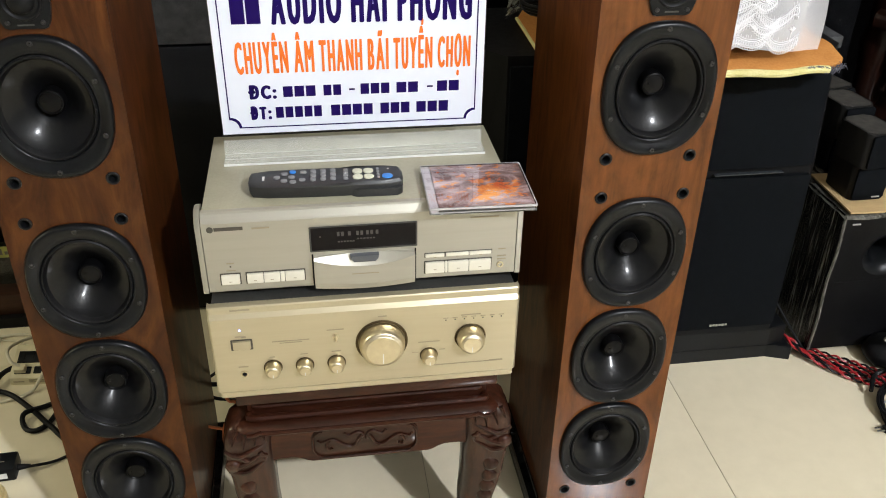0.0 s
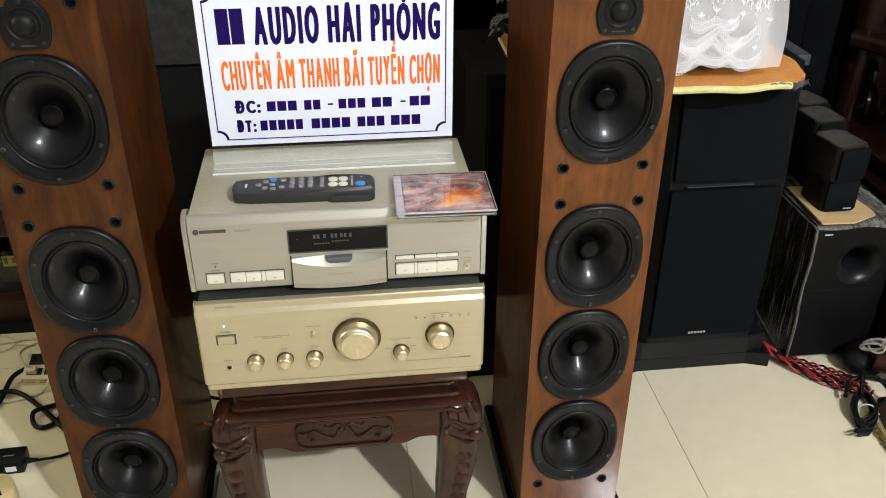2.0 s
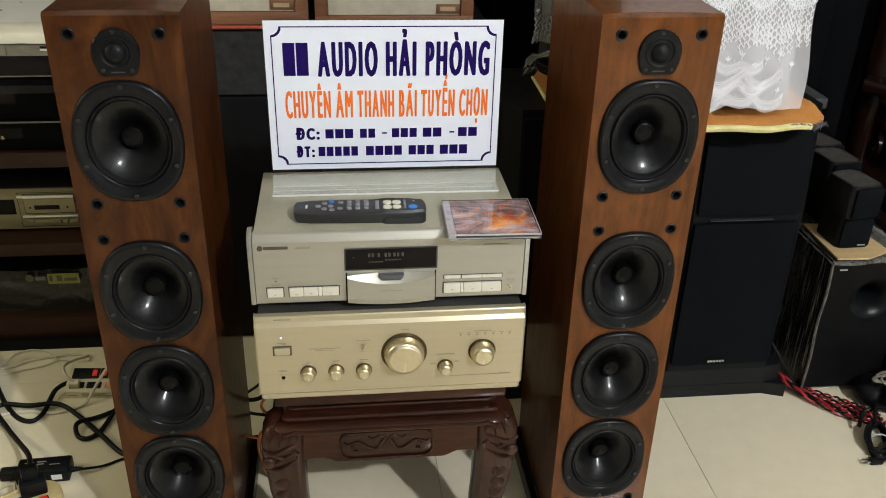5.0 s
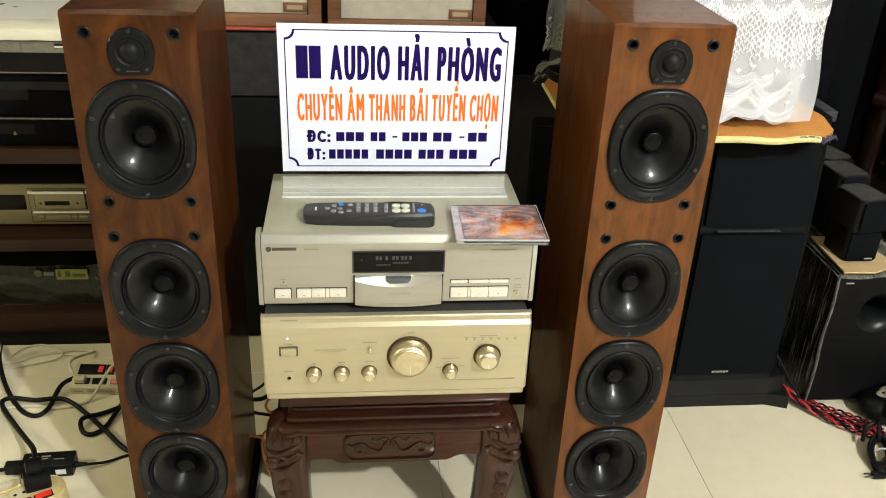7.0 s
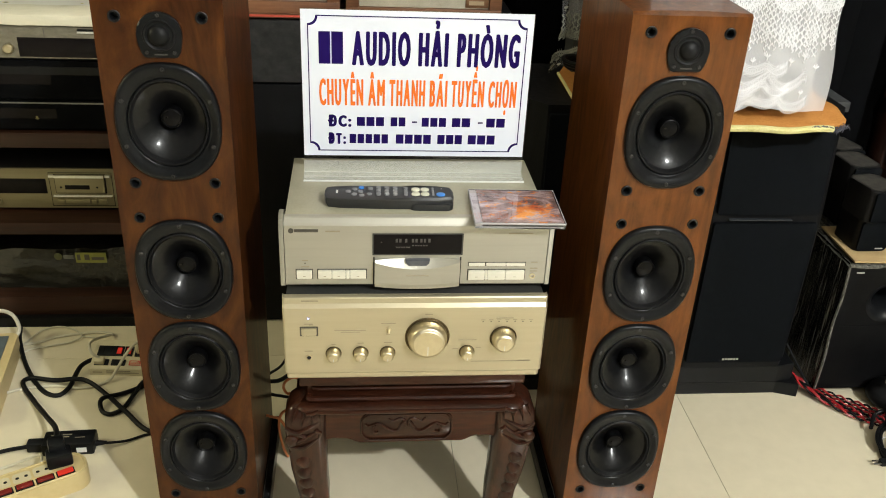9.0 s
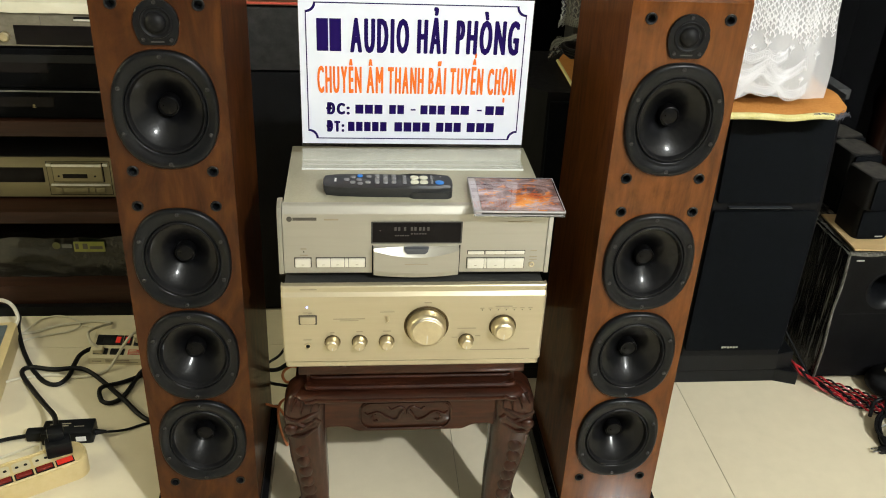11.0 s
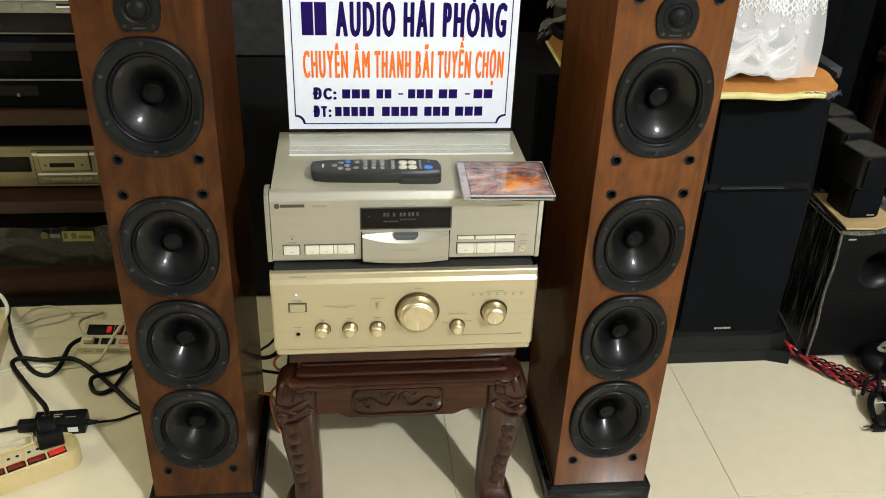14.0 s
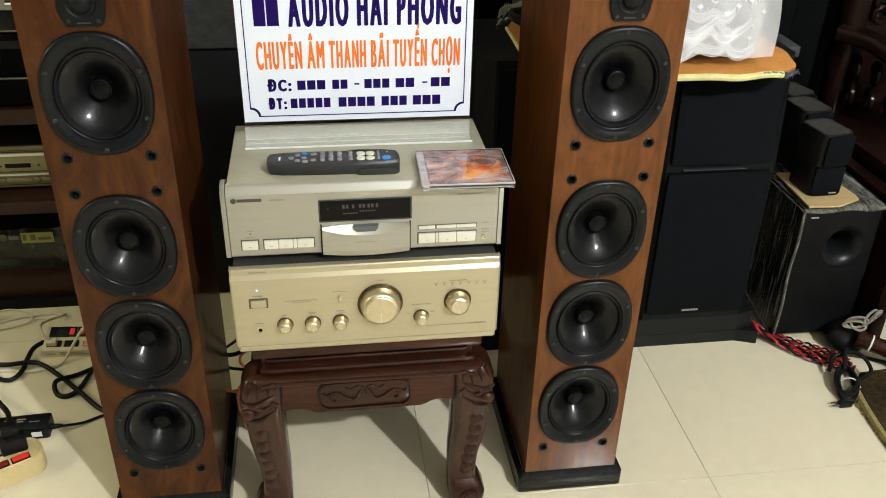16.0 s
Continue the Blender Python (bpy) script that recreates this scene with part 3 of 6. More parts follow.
for sx in (-1, 1):
    out = [(-0.001, Z0), (0.040, Z0), (0.040, Z1 - 0.004), (0.026, Z1 + 0.002), (0.014, Z1 + 0.002), (0.004, Z1 - 0.004), (-0.001, Z1 - 0.016)]
    m = Matrix(((0, 0, sx, 0), (1, 0, 0, 0), (0, 1, 0, 0), (0, 0, 0, 1)))
    part("side_cheek", prism(bmesh.new(), out, 0.2055, 0.2125, m, 0.001), CHAMP_SILVER, cd)
foot = None
for fx in (-0.16, 0.16):
    for fy in (0.04, 0.21):
        at = Matrix.Translation((fx, fy, 0))
        if foot is None:
            foot = part("foot", lathe(bmesh.new(), [(0, 0), (0.02, 0), (0.021, 0.002), (0.02, 0.016), (0, 0.016)], 20), RUBBER, cd)
            foot.matrix_basis = at
        else:
            again(foot, cd, at)
dw = part("display_window", prism(bmesh.new(), rounded(-0.0685, 0.0685, 0.0675, 0.1015, 0.001), 0, 0.0008, FRONT, 0.0003), DARKGLASS, cd, "dark display window")
part("window_rim", sheet_with_holes(bmesh.new(), rounded(-0.0705, 0.0705, 0.0655, 0.1035, 0.0015), [rounded(-0.0683, 0.0683, 0.0677, 0.1013, 0.001)], pose(0, -0.0010, 0, 90)), GREYMETAL, dw)
FAINT = surface("dim_display_segments", (0.045, 0.04, 0.04), (0.07, 0.062, 0.06), 0.4)
for bx in (-0.033, -0.0275, -0.0185, -0.008, -0.0025, 0.005, 0.0105, 0.0175):
    bar("display_segment", bx - 0.0017, bx + 0.0017, 0.0880, 0.0940, -0.0012, FAINT, dw)
for bx0, bx1, bz in ((-0.034, -0.011, 0.0785), (-0.009, 0.016, 0.0815)):
    for i in range(6):
        w = (bx1 - bx0) / 6
        bar("display_segment", bx0 + i * w, bx0 + i * w + w * 0.7, bz, bz + 0.0018, -0.0012, FAINT, dw)
part("standby_dot", lathe(bmesh.new(), [(0, 0), (0.0012, 0)], 10, front_at(-0.0565, -0.0011, 0.0880)), FAINT, dw)
# disc tray with its swept upper lip
bm = bmesh.new()
n = 24
rows = []
for i in range(n + 1):
    u = 2 * i / n - 1
    x = 0.0665 * u
    drop = 0.0030 + 0.0122 * (1 - u * u)
    sag = 0.0045 * (1 - u * u)
    rows.append([bm.verts.new(q) for q in ((x, 0.002, 0.0602), (x, -0.0100 + 0.66 * drop, 0.0602), (x, -0.0100, 0.0602 - drop), (x, -0.0100, Z0 + 0.010 - sag), (x, -0.0084, Z0 + 0.004 - sag), (x, -0.0078, Z0 + 0.001 - sag), (x, 0.002, Z0 + 0.001 - sag))])
for a, b in zip(rows, rows[1:]):
    for i in range(6):
        bm.faces.new((a[i], b[i], b[i + 1], a[i + 1]))
bm.faces.new(rows[0])
bm.faces.new(rows[-1][::-1])
tray = part("disc_tray", bm, CHAMP_SILVER, cd, flat=True)
bar("lettering_bar", -0.018, 0.018, 0.0330, 0.0342, -0.0101, DIMPRINT, tray)
part("eject_key", prism(bmesh.new(), [(-0.0190, 0.0600), (0.0190, 0.0600), (0.0180, 0.0550), (0.0140, 0.0505), (-0.0140, 0.0505), (-0.0180, 0.0550)], 0.0, 0.0088, FRONT, 0.001), surface("slate_plastic", (0.06, 0.065, 0.075), (0.08, 0.085, 0.10), 0.3), tray, "slate grey eject key")
part("tray_gap", boxed(-0.0690, -0.0670, -0.0005, 0.002, Z0 - 0.001, 0.062), RUBBER, cd)
part("tray_gap", boxed(0.0670, 0.0690, -0.0005, 0.002, Z0 - 0.001, 0.062), RUBBER, cd)


def key(x0, x1, z0, z1, deep, label=""):
    k = part("key", prism(bmesh.new(), rounded(x0, x1, z0, z1, 0.001, 3), 0.0, deep, FRONT, 0.0009), BUTTON, cd, label)
    if x1 - x0 > 0.01:
        part("mark", boxed((x0 + x1) / 2 - 0.002, (x0 + x1) / 2 + 0.002, -deep - 0.0003, -deep + 0.0004, (z0 + z1) / 2 - 0.003, (z0 + z1) / 2 - 0.0022), DIMPRINT, k)


def key_bed(x0, x1, z0, z1):
    part("key_recess", boxed(x0, x1, -0.0006, 0.002, z0, z1), DARKPRINT, cd)


key_bed(-0.1890, -0.1622, 0.0235, 0.0412)
key(-0.1874, -0.1638, 0.0252, 0.0395, 0.004)
key_bed(-0.1560, -0.0785, 0.0235, 0.0412)
for a, b in ((-0.1545, -0.1334), (-0.1328, -0.1118), (-0.1112, -0.1055), (-0.1049, -0.0800)):
    key(a, b, 0.0252, 0.0395, 0.004)
key_bed(0.0795, 0.1725, 0.0200, 0.0400)
for a, b in ((0.0810, 0.1072), (0.1078, 0.1115), (0.1121, 0.1402), (0.1408, 0.1710)):
    key(a, b, 0.0218, 0.0385, 0.004)
key_bed(0.0800, 0.1725, 0.0455, 0.0525)
for a, b in ((0.0812, 0.1070), (0.1090, 0.1402), (0.1408, 0.1713)):
    key(a, b, 0.0466, 0.0514, 0.003)
part("phones_socket", lathe(bmesh.new(), [(0.0048, 0), (0.0046, 0.0012), (0.003, 0.0016), (0.0028, -0.001), (0, -0.001)], 16, front_at(0.1845, -0.0002, 0.0270)), KNOBMETAL, cd)
for bx, bz, bw, bh, mt in ((-0.171, 0.1075, 0.036, 0.0048, DARKPRINT), (-0.131, 0.1065, 0.022, 0.0022, DIMPRINT), (0.160, 0.103, 0.038, 0.0018, DIMPRINT), (-0.174, 0.0560, 0.009, 0.0013, DIMPRINT),
                           (-0.174, 0.0510, 0.002, 0.002, DARKPRINT), (-0.174, 0.0450, 0.012, 0.0012, DIMPRINT), (0.186, 0.0520, 0.010, 0.0013, DIMPRINT), (0.186, 0.0410, 0.012, 0.0013, DIMPRINT), (0.186, 0.0360, 0.012, 0.0012, DIMPRINT)):
    bar("lettering_bar", bx - bw / 2, bx + bw / 2, bz - bh / 2, bz + bh / 2, -0.0003, mt, cd)
part("maker_badge", lathe(bmesh.new(), [(0.0042, 0), (0.0042, 0.0008), (0.0034, 0.001), (0.0034, 0.0005), (0, 0.0005)], 18, front_at(-0.194, -0.0002, 0.1075)), DARKPRINT, cd, "small round maker's badge")

# ---- acrylic sign on the disc player ----
SIGN_Y = 0.191
sign = thing("acrylic_sign", 0.002, SIGN_Y, 0.6855, 0, "white printed shop sign in clear acrylic on the disc player", "sign")
bm = bmesh.new()
prism(bm, [(-0.032, 0.0), (0.003, 0.0), (0.003, 0.2735), (0.0, 0.2735), (0.0, 0.003), (-0.032, 0.003)], -0.1835, 0.1835, Matrix(((0, 0, 1, 0), (1, 0, 0, 0), (0, 1, 0, 0), (0, 0, 0, 1))))
stand = part("stand", bm, ACRYLIC, sign, "clear bent acrylic sheet", flat=True)
stand.visible_shadow = False
# gleams and haze of the clear acrylic, put on as pale strips and sheets
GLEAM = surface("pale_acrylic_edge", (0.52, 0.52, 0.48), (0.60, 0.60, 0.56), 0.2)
HAZE = surface("milky_film", (0.74, 0.75, 0.70), (0.80, 0.81, 0.76), 0.25, 0, 40, bump=0.02)
HAZE.node_tree.nodes["Principled BSDF"].inputs["Alpha"].default_value = 0.22
for a in ((-0.1835, 0.1835, -0.0012, -0.0006, 0.0032, 0.0250), (-0.1835, 0.1835, -0.0318, -0.0016, 0.0033, 0.0037)):
    part("protective_film", boxed(*a), HAZE, sign, "milky sheet painted as haze on clear acrylic").visible_shadow = False
part("polished_edge", boxed(-0.1835, 0.1835, -0.0328, -0.0321, 0.0, 0.003), WHITEPAINT, sign, "white strip painted for the edge's gleam")
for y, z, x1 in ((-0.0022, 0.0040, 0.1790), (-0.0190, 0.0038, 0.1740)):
    part("bend_gleam", boxed(-0.1830, x1, y - 0.0004, y + 0.0004, z, z + 0.0004), GLEAM, sign, "painted gleam along the bend")
panel = part("printed_panel", boxed(-0.1825, 0.1825, -0.0014, -0.0004, 0.0340, 0.2735), WHITEPRINT, sign)


def notched(x0, x1, z0, z1, r, n=6):
    out = []
    for cx, cz, a0 in ((x1, z1, 270), (x0, z1, 360), (x0, z0, 90), (x1, z0, 180)):
        for i in range(n + 1):
            a = radians(a0 - 90 * i / n)
            out.append((cx + r * math.cos(a), cz + r * math.sin(a)))
    return out


part("border_line", sheet_with_holes(bmesh.new(), notched(-0.1725, 0.1725, 0.0425, 0.2650, 0.0130), [notched(-0.1708, 0.1708, 0.0442, 0.2633, 0.0147)], pose(0, -0.0018, 0, 90)), NAVY, panel, "navy border with notched corners")
LY = -0.0019
for a, b in ((-0.1555, -0.1375), (-0.1355, -0.1175)):
    part("name_bar", boxed(a, b, LY, LY + 0.0003, 0.1890, 0.2400), NAVY, panel, "dark navy bar")
for word, a, b in (("AUDIO", -0.1037, -0.0113), ("HẢI", 0.0010, 0.0485), ("PHÒNG", 0.0625, 0.1632)):
    lettering("title_lettering", word, NAVY, panel, a, b, 0.1885, 0.2400, LY, 0.0020, "dark navy lettering", 0.0030)
for word, a, b in (("CHUYÊN", -0.1560, -0.0857), ("ÂM", -0.0780, -0.0512), ("THANH", -0.0440, 0.0138), ("BÃI", 0.0214, 0.0497), ("TUYỂN", 0.0563, 0.1101), ("CHỌN", 0.1173, 0.1630)):
    lettering("slogan_lettering", word, ORANGE, panel, a, b, 0.1215, 0.1640, LY, 0.0010, "bright orange lettering", 0.0020)
lettering("address_lettering", "ĐC:", NAVY, panel, -0.1430, -0.1050, 0.0855, 0.1030, LY, 0.0016, gap=0.0022)
def word_bars(name, a, b, count, z0, z1):
    w = (b - a + 0.0026) / count
    for i in range(count):
        part(name, boxed(a + w * i, a + w * i + w - 0.0026, LY, LY + 0.0003, z0, z1), NAVY, panel, "navy bar")


for a, b, count in ((-0.096, -0.052, 3), (-0.041, -0.017, 2), (0.010, 0.050, 3), (0.060, 0.090, 2), (0.117, 0.148, 2)):
    word_bars("address_bar", a, b, count, 0.0862, 0.1015)
for a in (-0.002, 0.107):
    part("address_dash", boxed(a - 0.004, a + 0.004, LY, LY + 0.0003, 0.0925, 0.0950), NAVY, panel)
lettering("phone_lettering", "ĐT:", NAVY, panel, -0.1430, -0.1140, 0.0555, 0.0725, LY, 0.0016, gap=0.0022)
for a, b, count in ((-0.108, -0.045, 5), (-0.032, 0.026, 4), (0.037, 0.078, 3), (0.088, 0.133, 3)):
    word_bars("phone_bar", a, b, count, 0.0560, 0.0720)

# ---- remote control ----
REMOTE = surface("charcoal_remote_plastic", (0.013, 0.0135, 0.015), (0.020, 0.021, 0.023), 0.40, 0, 500, bump=0.1)
remote = thing("remote_control", -0.0435, 0.078, 0.6855, -1.5, "dark grey remote control with blue and cream buttons", "remote control")
out = []
for i in range(11):
    u = i / 10
    out.append((-0.098 + 0.196 * u, 0.0235 + 0.003 * math.sin(math.pi * u) - (0.004 if i in (0, 10) else 0)))
out = [(-0.1005, 0.008)] + out + [(0.1005, 0.008), (0.1005, -0.010)] + [(x, -y) for x, y in out[::-1]] + [(-0.1005, -0.008)]
bm = bmesh.new()
low = [bm.verts.new((x * 0.97, y * 0.90, 0.0)) for x, y in out]
mid = [bm.verts.new((x, y, 0.007)) for x, y in out]
top = [bm.verts.new((x, y, 0.016)) for x, y in out]
lid = [bm.verts.new((x * 0.965, y * 0.90, 0.0195 - (0.0 if x > 0.02 else 0.002))) for x, y in out]
for a, b in ((low, mid), (mid, top), (top, lid)):
    for i in range(len(out)):
        j = (i + 1) % len(out)
        bm.faces.new((a[i], a[j], b[j], b[i]))
bm.faces.new(low[::-1])
bm.faces.new(lid)
part("case", bm, REMOTE, remote)
# the thicker battery end stands on a stepped foot
part("battery_hump", prism(bmesh.new(), rounded(0.030, 0.1000, -0.0285, 0.016, 0.012, 5), 0.0, 0.0105, bev=0.004), REMOTE, remote)
part("print_dot", lathe(bmesh.new(), [(0.0013, 0), (0, 0.0003)], 8, Matrix.Translation((0.082, 0.012, 0.0196))), CEILPAINT, remote)
GREYKEY = surface("grey_rubber_keys", (0.20, 0.20, 0.205), (0.26, 0.26, 0.265), 0.6, 0, 200)
CREAMKEY = surface("cream_rubber_keys", (0.62, 0.62, 0.48), (0.68, 0.68, 0.54), 0.5, 0, 200)
BLUEKEY = surface("blue_rubber_keys", (0.03, 0.20, 0.62), (0.04, 0.24, 0.70), 0.4, 0, 200)


def remote_key(x, y, w, d, material, z=0.0190):
    part("key", prism(bmesh.new(), rounded(x - w / 2, x + w / 2, y - d / 2, y + d / 2, min(w, d) * 0.46, 4), z - 0.004, z + 0.0016, Matrix(), 0.0006), material, remote)


remote_key(0.080, -0.010, 0.0140, 0.0140, BLUEKEY)
for ky in (0.008, -0.009):
    for kx in (0.0412, 0.0556):
        remote_key(kx, ky, 0.0134, 0.0125, CREAMKEY)
for kx in (0.009, -0.004, -0.017):
    for ky in (0.013, 0.0015, -0.010):
        remote_key(kx, ky, 0.0075, 0.0085, GREYKEY)
for ky in (0.013, 0.004, -0.004, -0.012):
    remote_key(0.0255, ky, 0.0065, 0.0055, GREYKEY)
    remote_key(0.068, ky, 0.004, 0.005, GREYKEY)
for kx, ky, mt in ((-0.064, 0.0, GREYKEY), (-0.045, 0.0, GREYKEY), (-0.0545, 0.010, GREYKEY), (-0.0545, -0.010, GREYKEY), (-0.044, 0.015, BLUEKEY), (-0.043, -0.014, GREYKEY), (-0.030, 0.013, GREYKEY), (-0.031, -0.009, GREYKEY)):
    remote_key(kx, ky, 0.0085, 0.0078, mt, 0.0178)
part("maker_mark", boxed(-0.083, -0.080, -0.006, 0.006, 0.0165, 0.0178), WHITEPAINT, remote, "pale printed mark")

# ---- disc case ----
case = thing("disc_case", 0.1525, 0.0470, 0.6855, -1.5, "clear disc case with orange and violet cover on the player", "disc case")
m, t, b = shader("printed_cover")
v = coords(t, (14, 22, 1))
n1 = node(t, "ShaderNodeTexNoise", Scale=1.0, Detail=6.0, Roughness=0.65, Distortion=0.8)
t.links.new(v, n1.inputs["Vector"])
c1 = ramp(t, n1.outputs["Fac"], [(0.36, (0.07, 0.038, 0.035)), (0.45, (0.20, 0.12, 0.11)), (0.53, (0.40, 0.29, 0.30)), (0.64, (0.62, 0.50, 0.53))])
# fallen leaves, thickest towards the middle and the near edge
n2 = node(t, "ShaderNodeTexNoise", Scale=60.0, Detail=3.0, Roughness=0.7)
t.links.new(coords(t, (1.0, 1.6, 1)), n2.inputs["Vector"])
middle = t.nodes.new("ShaderNodeTexGradient")
middle.gradient_type = "SPHERICAL"
shift = coords(t, (16, 20, 1))
shift.node.inputs["Location"].default_value = (-0.25, 0.30, 0)
t.links.new(shift, middle.inputs["Vector"])
add = t.nodes.new("ShaderNodeMath")
add.operation = "MULTIPLY_ADD"
add.inputs[1].default_value = 0.13
t.links.new(middle.outputs["Fac"], add.inputs[0])
t.links.new(n2.outputs["Fac"], add.inputs[2])
leaf = ramp(t, add.outputs[0], [(0.57, (0, 0, 0)), (0.63, (0.9, 0.9, 0.9))])
tint = ramp(t, n1.outputs["Fac"], [(0.40, (0.52, 0.10, 0.02)), (0.60, (0.85, 0.36, 0.06))])
mix = t.nodes.new("ShaderNodeMix")
mix.data_type = "RGBA"
t.links.new(leaf, mix.inputs["Factor"])
t.links.new(c1, mix.inputs[6])
t.links.new(tint, mix.inputs[7])
t.links.new(mix.outputs[2], b.inputs["Base Color"])
b.inputs["Roughness"].default_value = 0.3
COVER = m
shell = part("shell", boxed(-0.0690, 0.0690, -0.0610, 0.0610, 0.0, 0.0100, 0.0008), ACRYLIC, case, "clear plastic shell")
shell.visible_shadow = False
# thin pale strips put the glint on the case's clear edges
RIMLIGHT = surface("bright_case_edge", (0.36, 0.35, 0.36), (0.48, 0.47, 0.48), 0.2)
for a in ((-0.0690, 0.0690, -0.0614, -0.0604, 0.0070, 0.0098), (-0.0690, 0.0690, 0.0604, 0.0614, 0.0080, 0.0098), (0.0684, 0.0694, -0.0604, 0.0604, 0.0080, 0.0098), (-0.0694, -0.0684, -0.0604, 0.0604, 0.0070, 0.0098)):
    part("case_edge", boxed(*a), RIMLIGHT, case, "plastic edge painted bright as a gleam")
part("cover", boxed(-0.0565, 0.0665, -0.0585, 0.0585, 0.0060, 0.0072), COVER, case, "printed cover with orange leaves")
part("spine_tray", boxed(-0.0675, -0.0575, -0.0585, 0.0585, 0.0030, 0.0070), surface("pale_tray", (0.45, 0.40, 0.42), (0.55, 0.50, 0.52), 0.4), case)
part("inner_tray", boxed(-0.0675, 0.0665, -0.0590, 0.0590, 0.0014, 0.0028), surface("tray_plastic", (0.30, 0.29, 0.29), (0.36, 0.35, 0.35), 0.4), case)

# ---- carved rosewood stand ----
SX = -0.001
stool = thing("carved_stand", SX, 0.0, 0, 0, "dark carved rosewood stand with scroll feet under the amplifier", "stand")
part("top_board", boxed(-0.188, 0.188, 0.004, 0.440, 0.3850, 0.4052, 0.003), LIT_RED_ROSEWOOD, stool)
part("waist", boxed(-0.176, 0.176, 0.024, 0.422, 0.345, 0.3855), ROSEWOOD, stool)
bm = bmesh.new()
for z, y0, hx, r in ((0.3530, 0.0120, 0.172, 0.0056), (0.3690, 0.0190, 0.164, 0.0036)):
    tube(bm, [(-hx, y0 + 0.010, z), (-hx - 0.002, y0 + 0.003, z), (-hx + 0.008, y0, z), (-hx + 0.03, y0, z), (0, y0, z), (hx - 0.03, y0, z), (hx - 0.008, y0, z), (hx + 0.002, y0 + 0.003, z), (hx, y0 + 0.010, z)], r, 8)
part("front_moulding", bm, ROSEWOOD, stool)
bm = bmesh.new()
rows = []
for grow, z in ((-0.006, 0.3295), (-0.001, 0.3315), (0.0, 0.3340), (-0.002, 0.3368), (-0.007, 0.3400), (-0.016, 0.3440), (-0.027, 0.3480)):
    rows.append([bm.verts.new((x, y, z)) for x, y in rounded(-0.198 - grow, 0.198 + grow, -0.003 - grow, 0.448 + grow, 0.030 + grow, 6)])
for a, b in zip(rows, rows[1:]):
    for i in range(len(a)):
        bm.faces.new((a[i], a[(i + 1) % len(a)], b[(i + 1) % len(a)], b[i]))
bm.faces.new(rows[0][::-1])
bm.faces.new(rows[-1])
part("shoulder", bm, ROSEWOOD, stool)
# bead added to catch the bright line along the shoulder's lip
bm = bmesh.new()
tube(bm, [(-0.178, -0.001, 0.331), (-0.168, -0.0035, 0.3335), (-0.158, -0.0040, 0.3385), (-0.148, -0.0045, 0.3365), (-0.05, -0.0045, 0.3365), (0.05, -0.0045, 0.3365), (0.148, -0.0045, 0.3365), (0.158, -0.0040, 0.3385), (0.168, -0.0035, 0.3335), (0.178, -0.001, 0.331)], 0.0034, 8, 5)
part("lip_bead", bm, ROSEWOOD, stool)
wave = [(-0.165, 0.336), (-0.165, 0.272)]
for i in range(41):
    x = -0.16 + 0.32 * i / 40
    a = abs(x)
    z = 0.2545 if a < 0.092 else (0.2545 + 0.011 * math.sin(min(1, (a - 0.092) / 0.026) * math.pi / 2) if a < 0.135 else 0.2655 - 0.006 * (a - 0.135) / 0.025)
    wave.append((x, z))
wave += [(0.165, 0.272), (0.165, 0.336)]
apron = part("apron", prism(bmesh.new(), wave, -0.014, 0.0, pose(0, 0.016, 0, 90)), LIT_RED_ROSEWOOD, stool)
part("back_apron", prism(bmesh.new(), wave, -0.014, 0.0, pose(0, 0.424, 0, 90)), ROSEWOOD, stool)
for sx in (-0.172, 0.158):
    part("side_apron", boxed(sx, sx + 0.014, 0.03, 0.41, 0.262, 0.336), ROSEWOOD, stool)
# raised cartouche with scrolls
car = rounded(-0.080, 0.080, 0.2665, 0.3260, 0.021, 6)
part("cartouche", prism(bmesh.new(), car, 0.0, 0.0030, pose(0.0, 0.016, 0, 90), 0.0015), ROSEWOOD, apron).location = (-0.008, 0, -0.006)
bm = bmesh.new()
cy = 0.0118
line = [(x, cy - 0.0006, z) for x, z in rounded(-0.0775, 0.0775, 0.2690, 0.3235, 0.0195, 6)]
tube(bm, line + line[:1], 0.0015, 6, 2)
for s in (-1, 1):
    tube(bm, [(s * x, cy, z) for x, z in ((0.004, 0.309), (0.010, 0.300), (0.014, 0.291), (0.022, 0.287), (0.032, 0.291), (0.041, 0.299), (0.050, 0.304), (0.060, 0.301), (0.067, 0.299), (0.071, 0.304))], 0.0030, 7, 4, 0.0016)
    tube(bm, [(s * x, cy, z) for x, z in ((0.050, 0.287), (0.054, 0.284), (0.058, 0.287), (0.058, 0.294), (0.054, 0.301))], 0.0022, 7, 4)
    tube(bm, [(s * x, cy, z) for x, z in ((0.002, 0.300), (0.004, 0.311), (0.012, 0.315), (0.020, 0.311), (0.026, 0.309), (0.031, 0.315))], 0.0027, 7, 4, 0.0015)
part("scroll_carving", bm, ROSEWOOD, apron, "raised carved scrolls").location = (-0.008, 0, -0.006)

LEG = [(0.3440, 0.0180, -0.006), (0.3390, 0.0250, -0.001), (0.3310, 0.0310, 0.002), (0.315, 0.0345, 0.005), (0.290, 0.0345, 0.006), (0.262, 0.0340, 0.005), (0.235, 0.0328, 0.003), (0.200, 0.0315, 0.002), (0.160, 0.0290, -0.001),
       (0.120, 0.0265, -0.005), (0.085, 0.0250, -0.006), (0.062, 0.0255, -0.005), (0.052, 0.030, -0.001), (0.036, 0.0335, 0.003), (0.018, 0.0325, 0.003), (0.004, 0.027, 0.001), (0.0, 0.024, 0.0)]


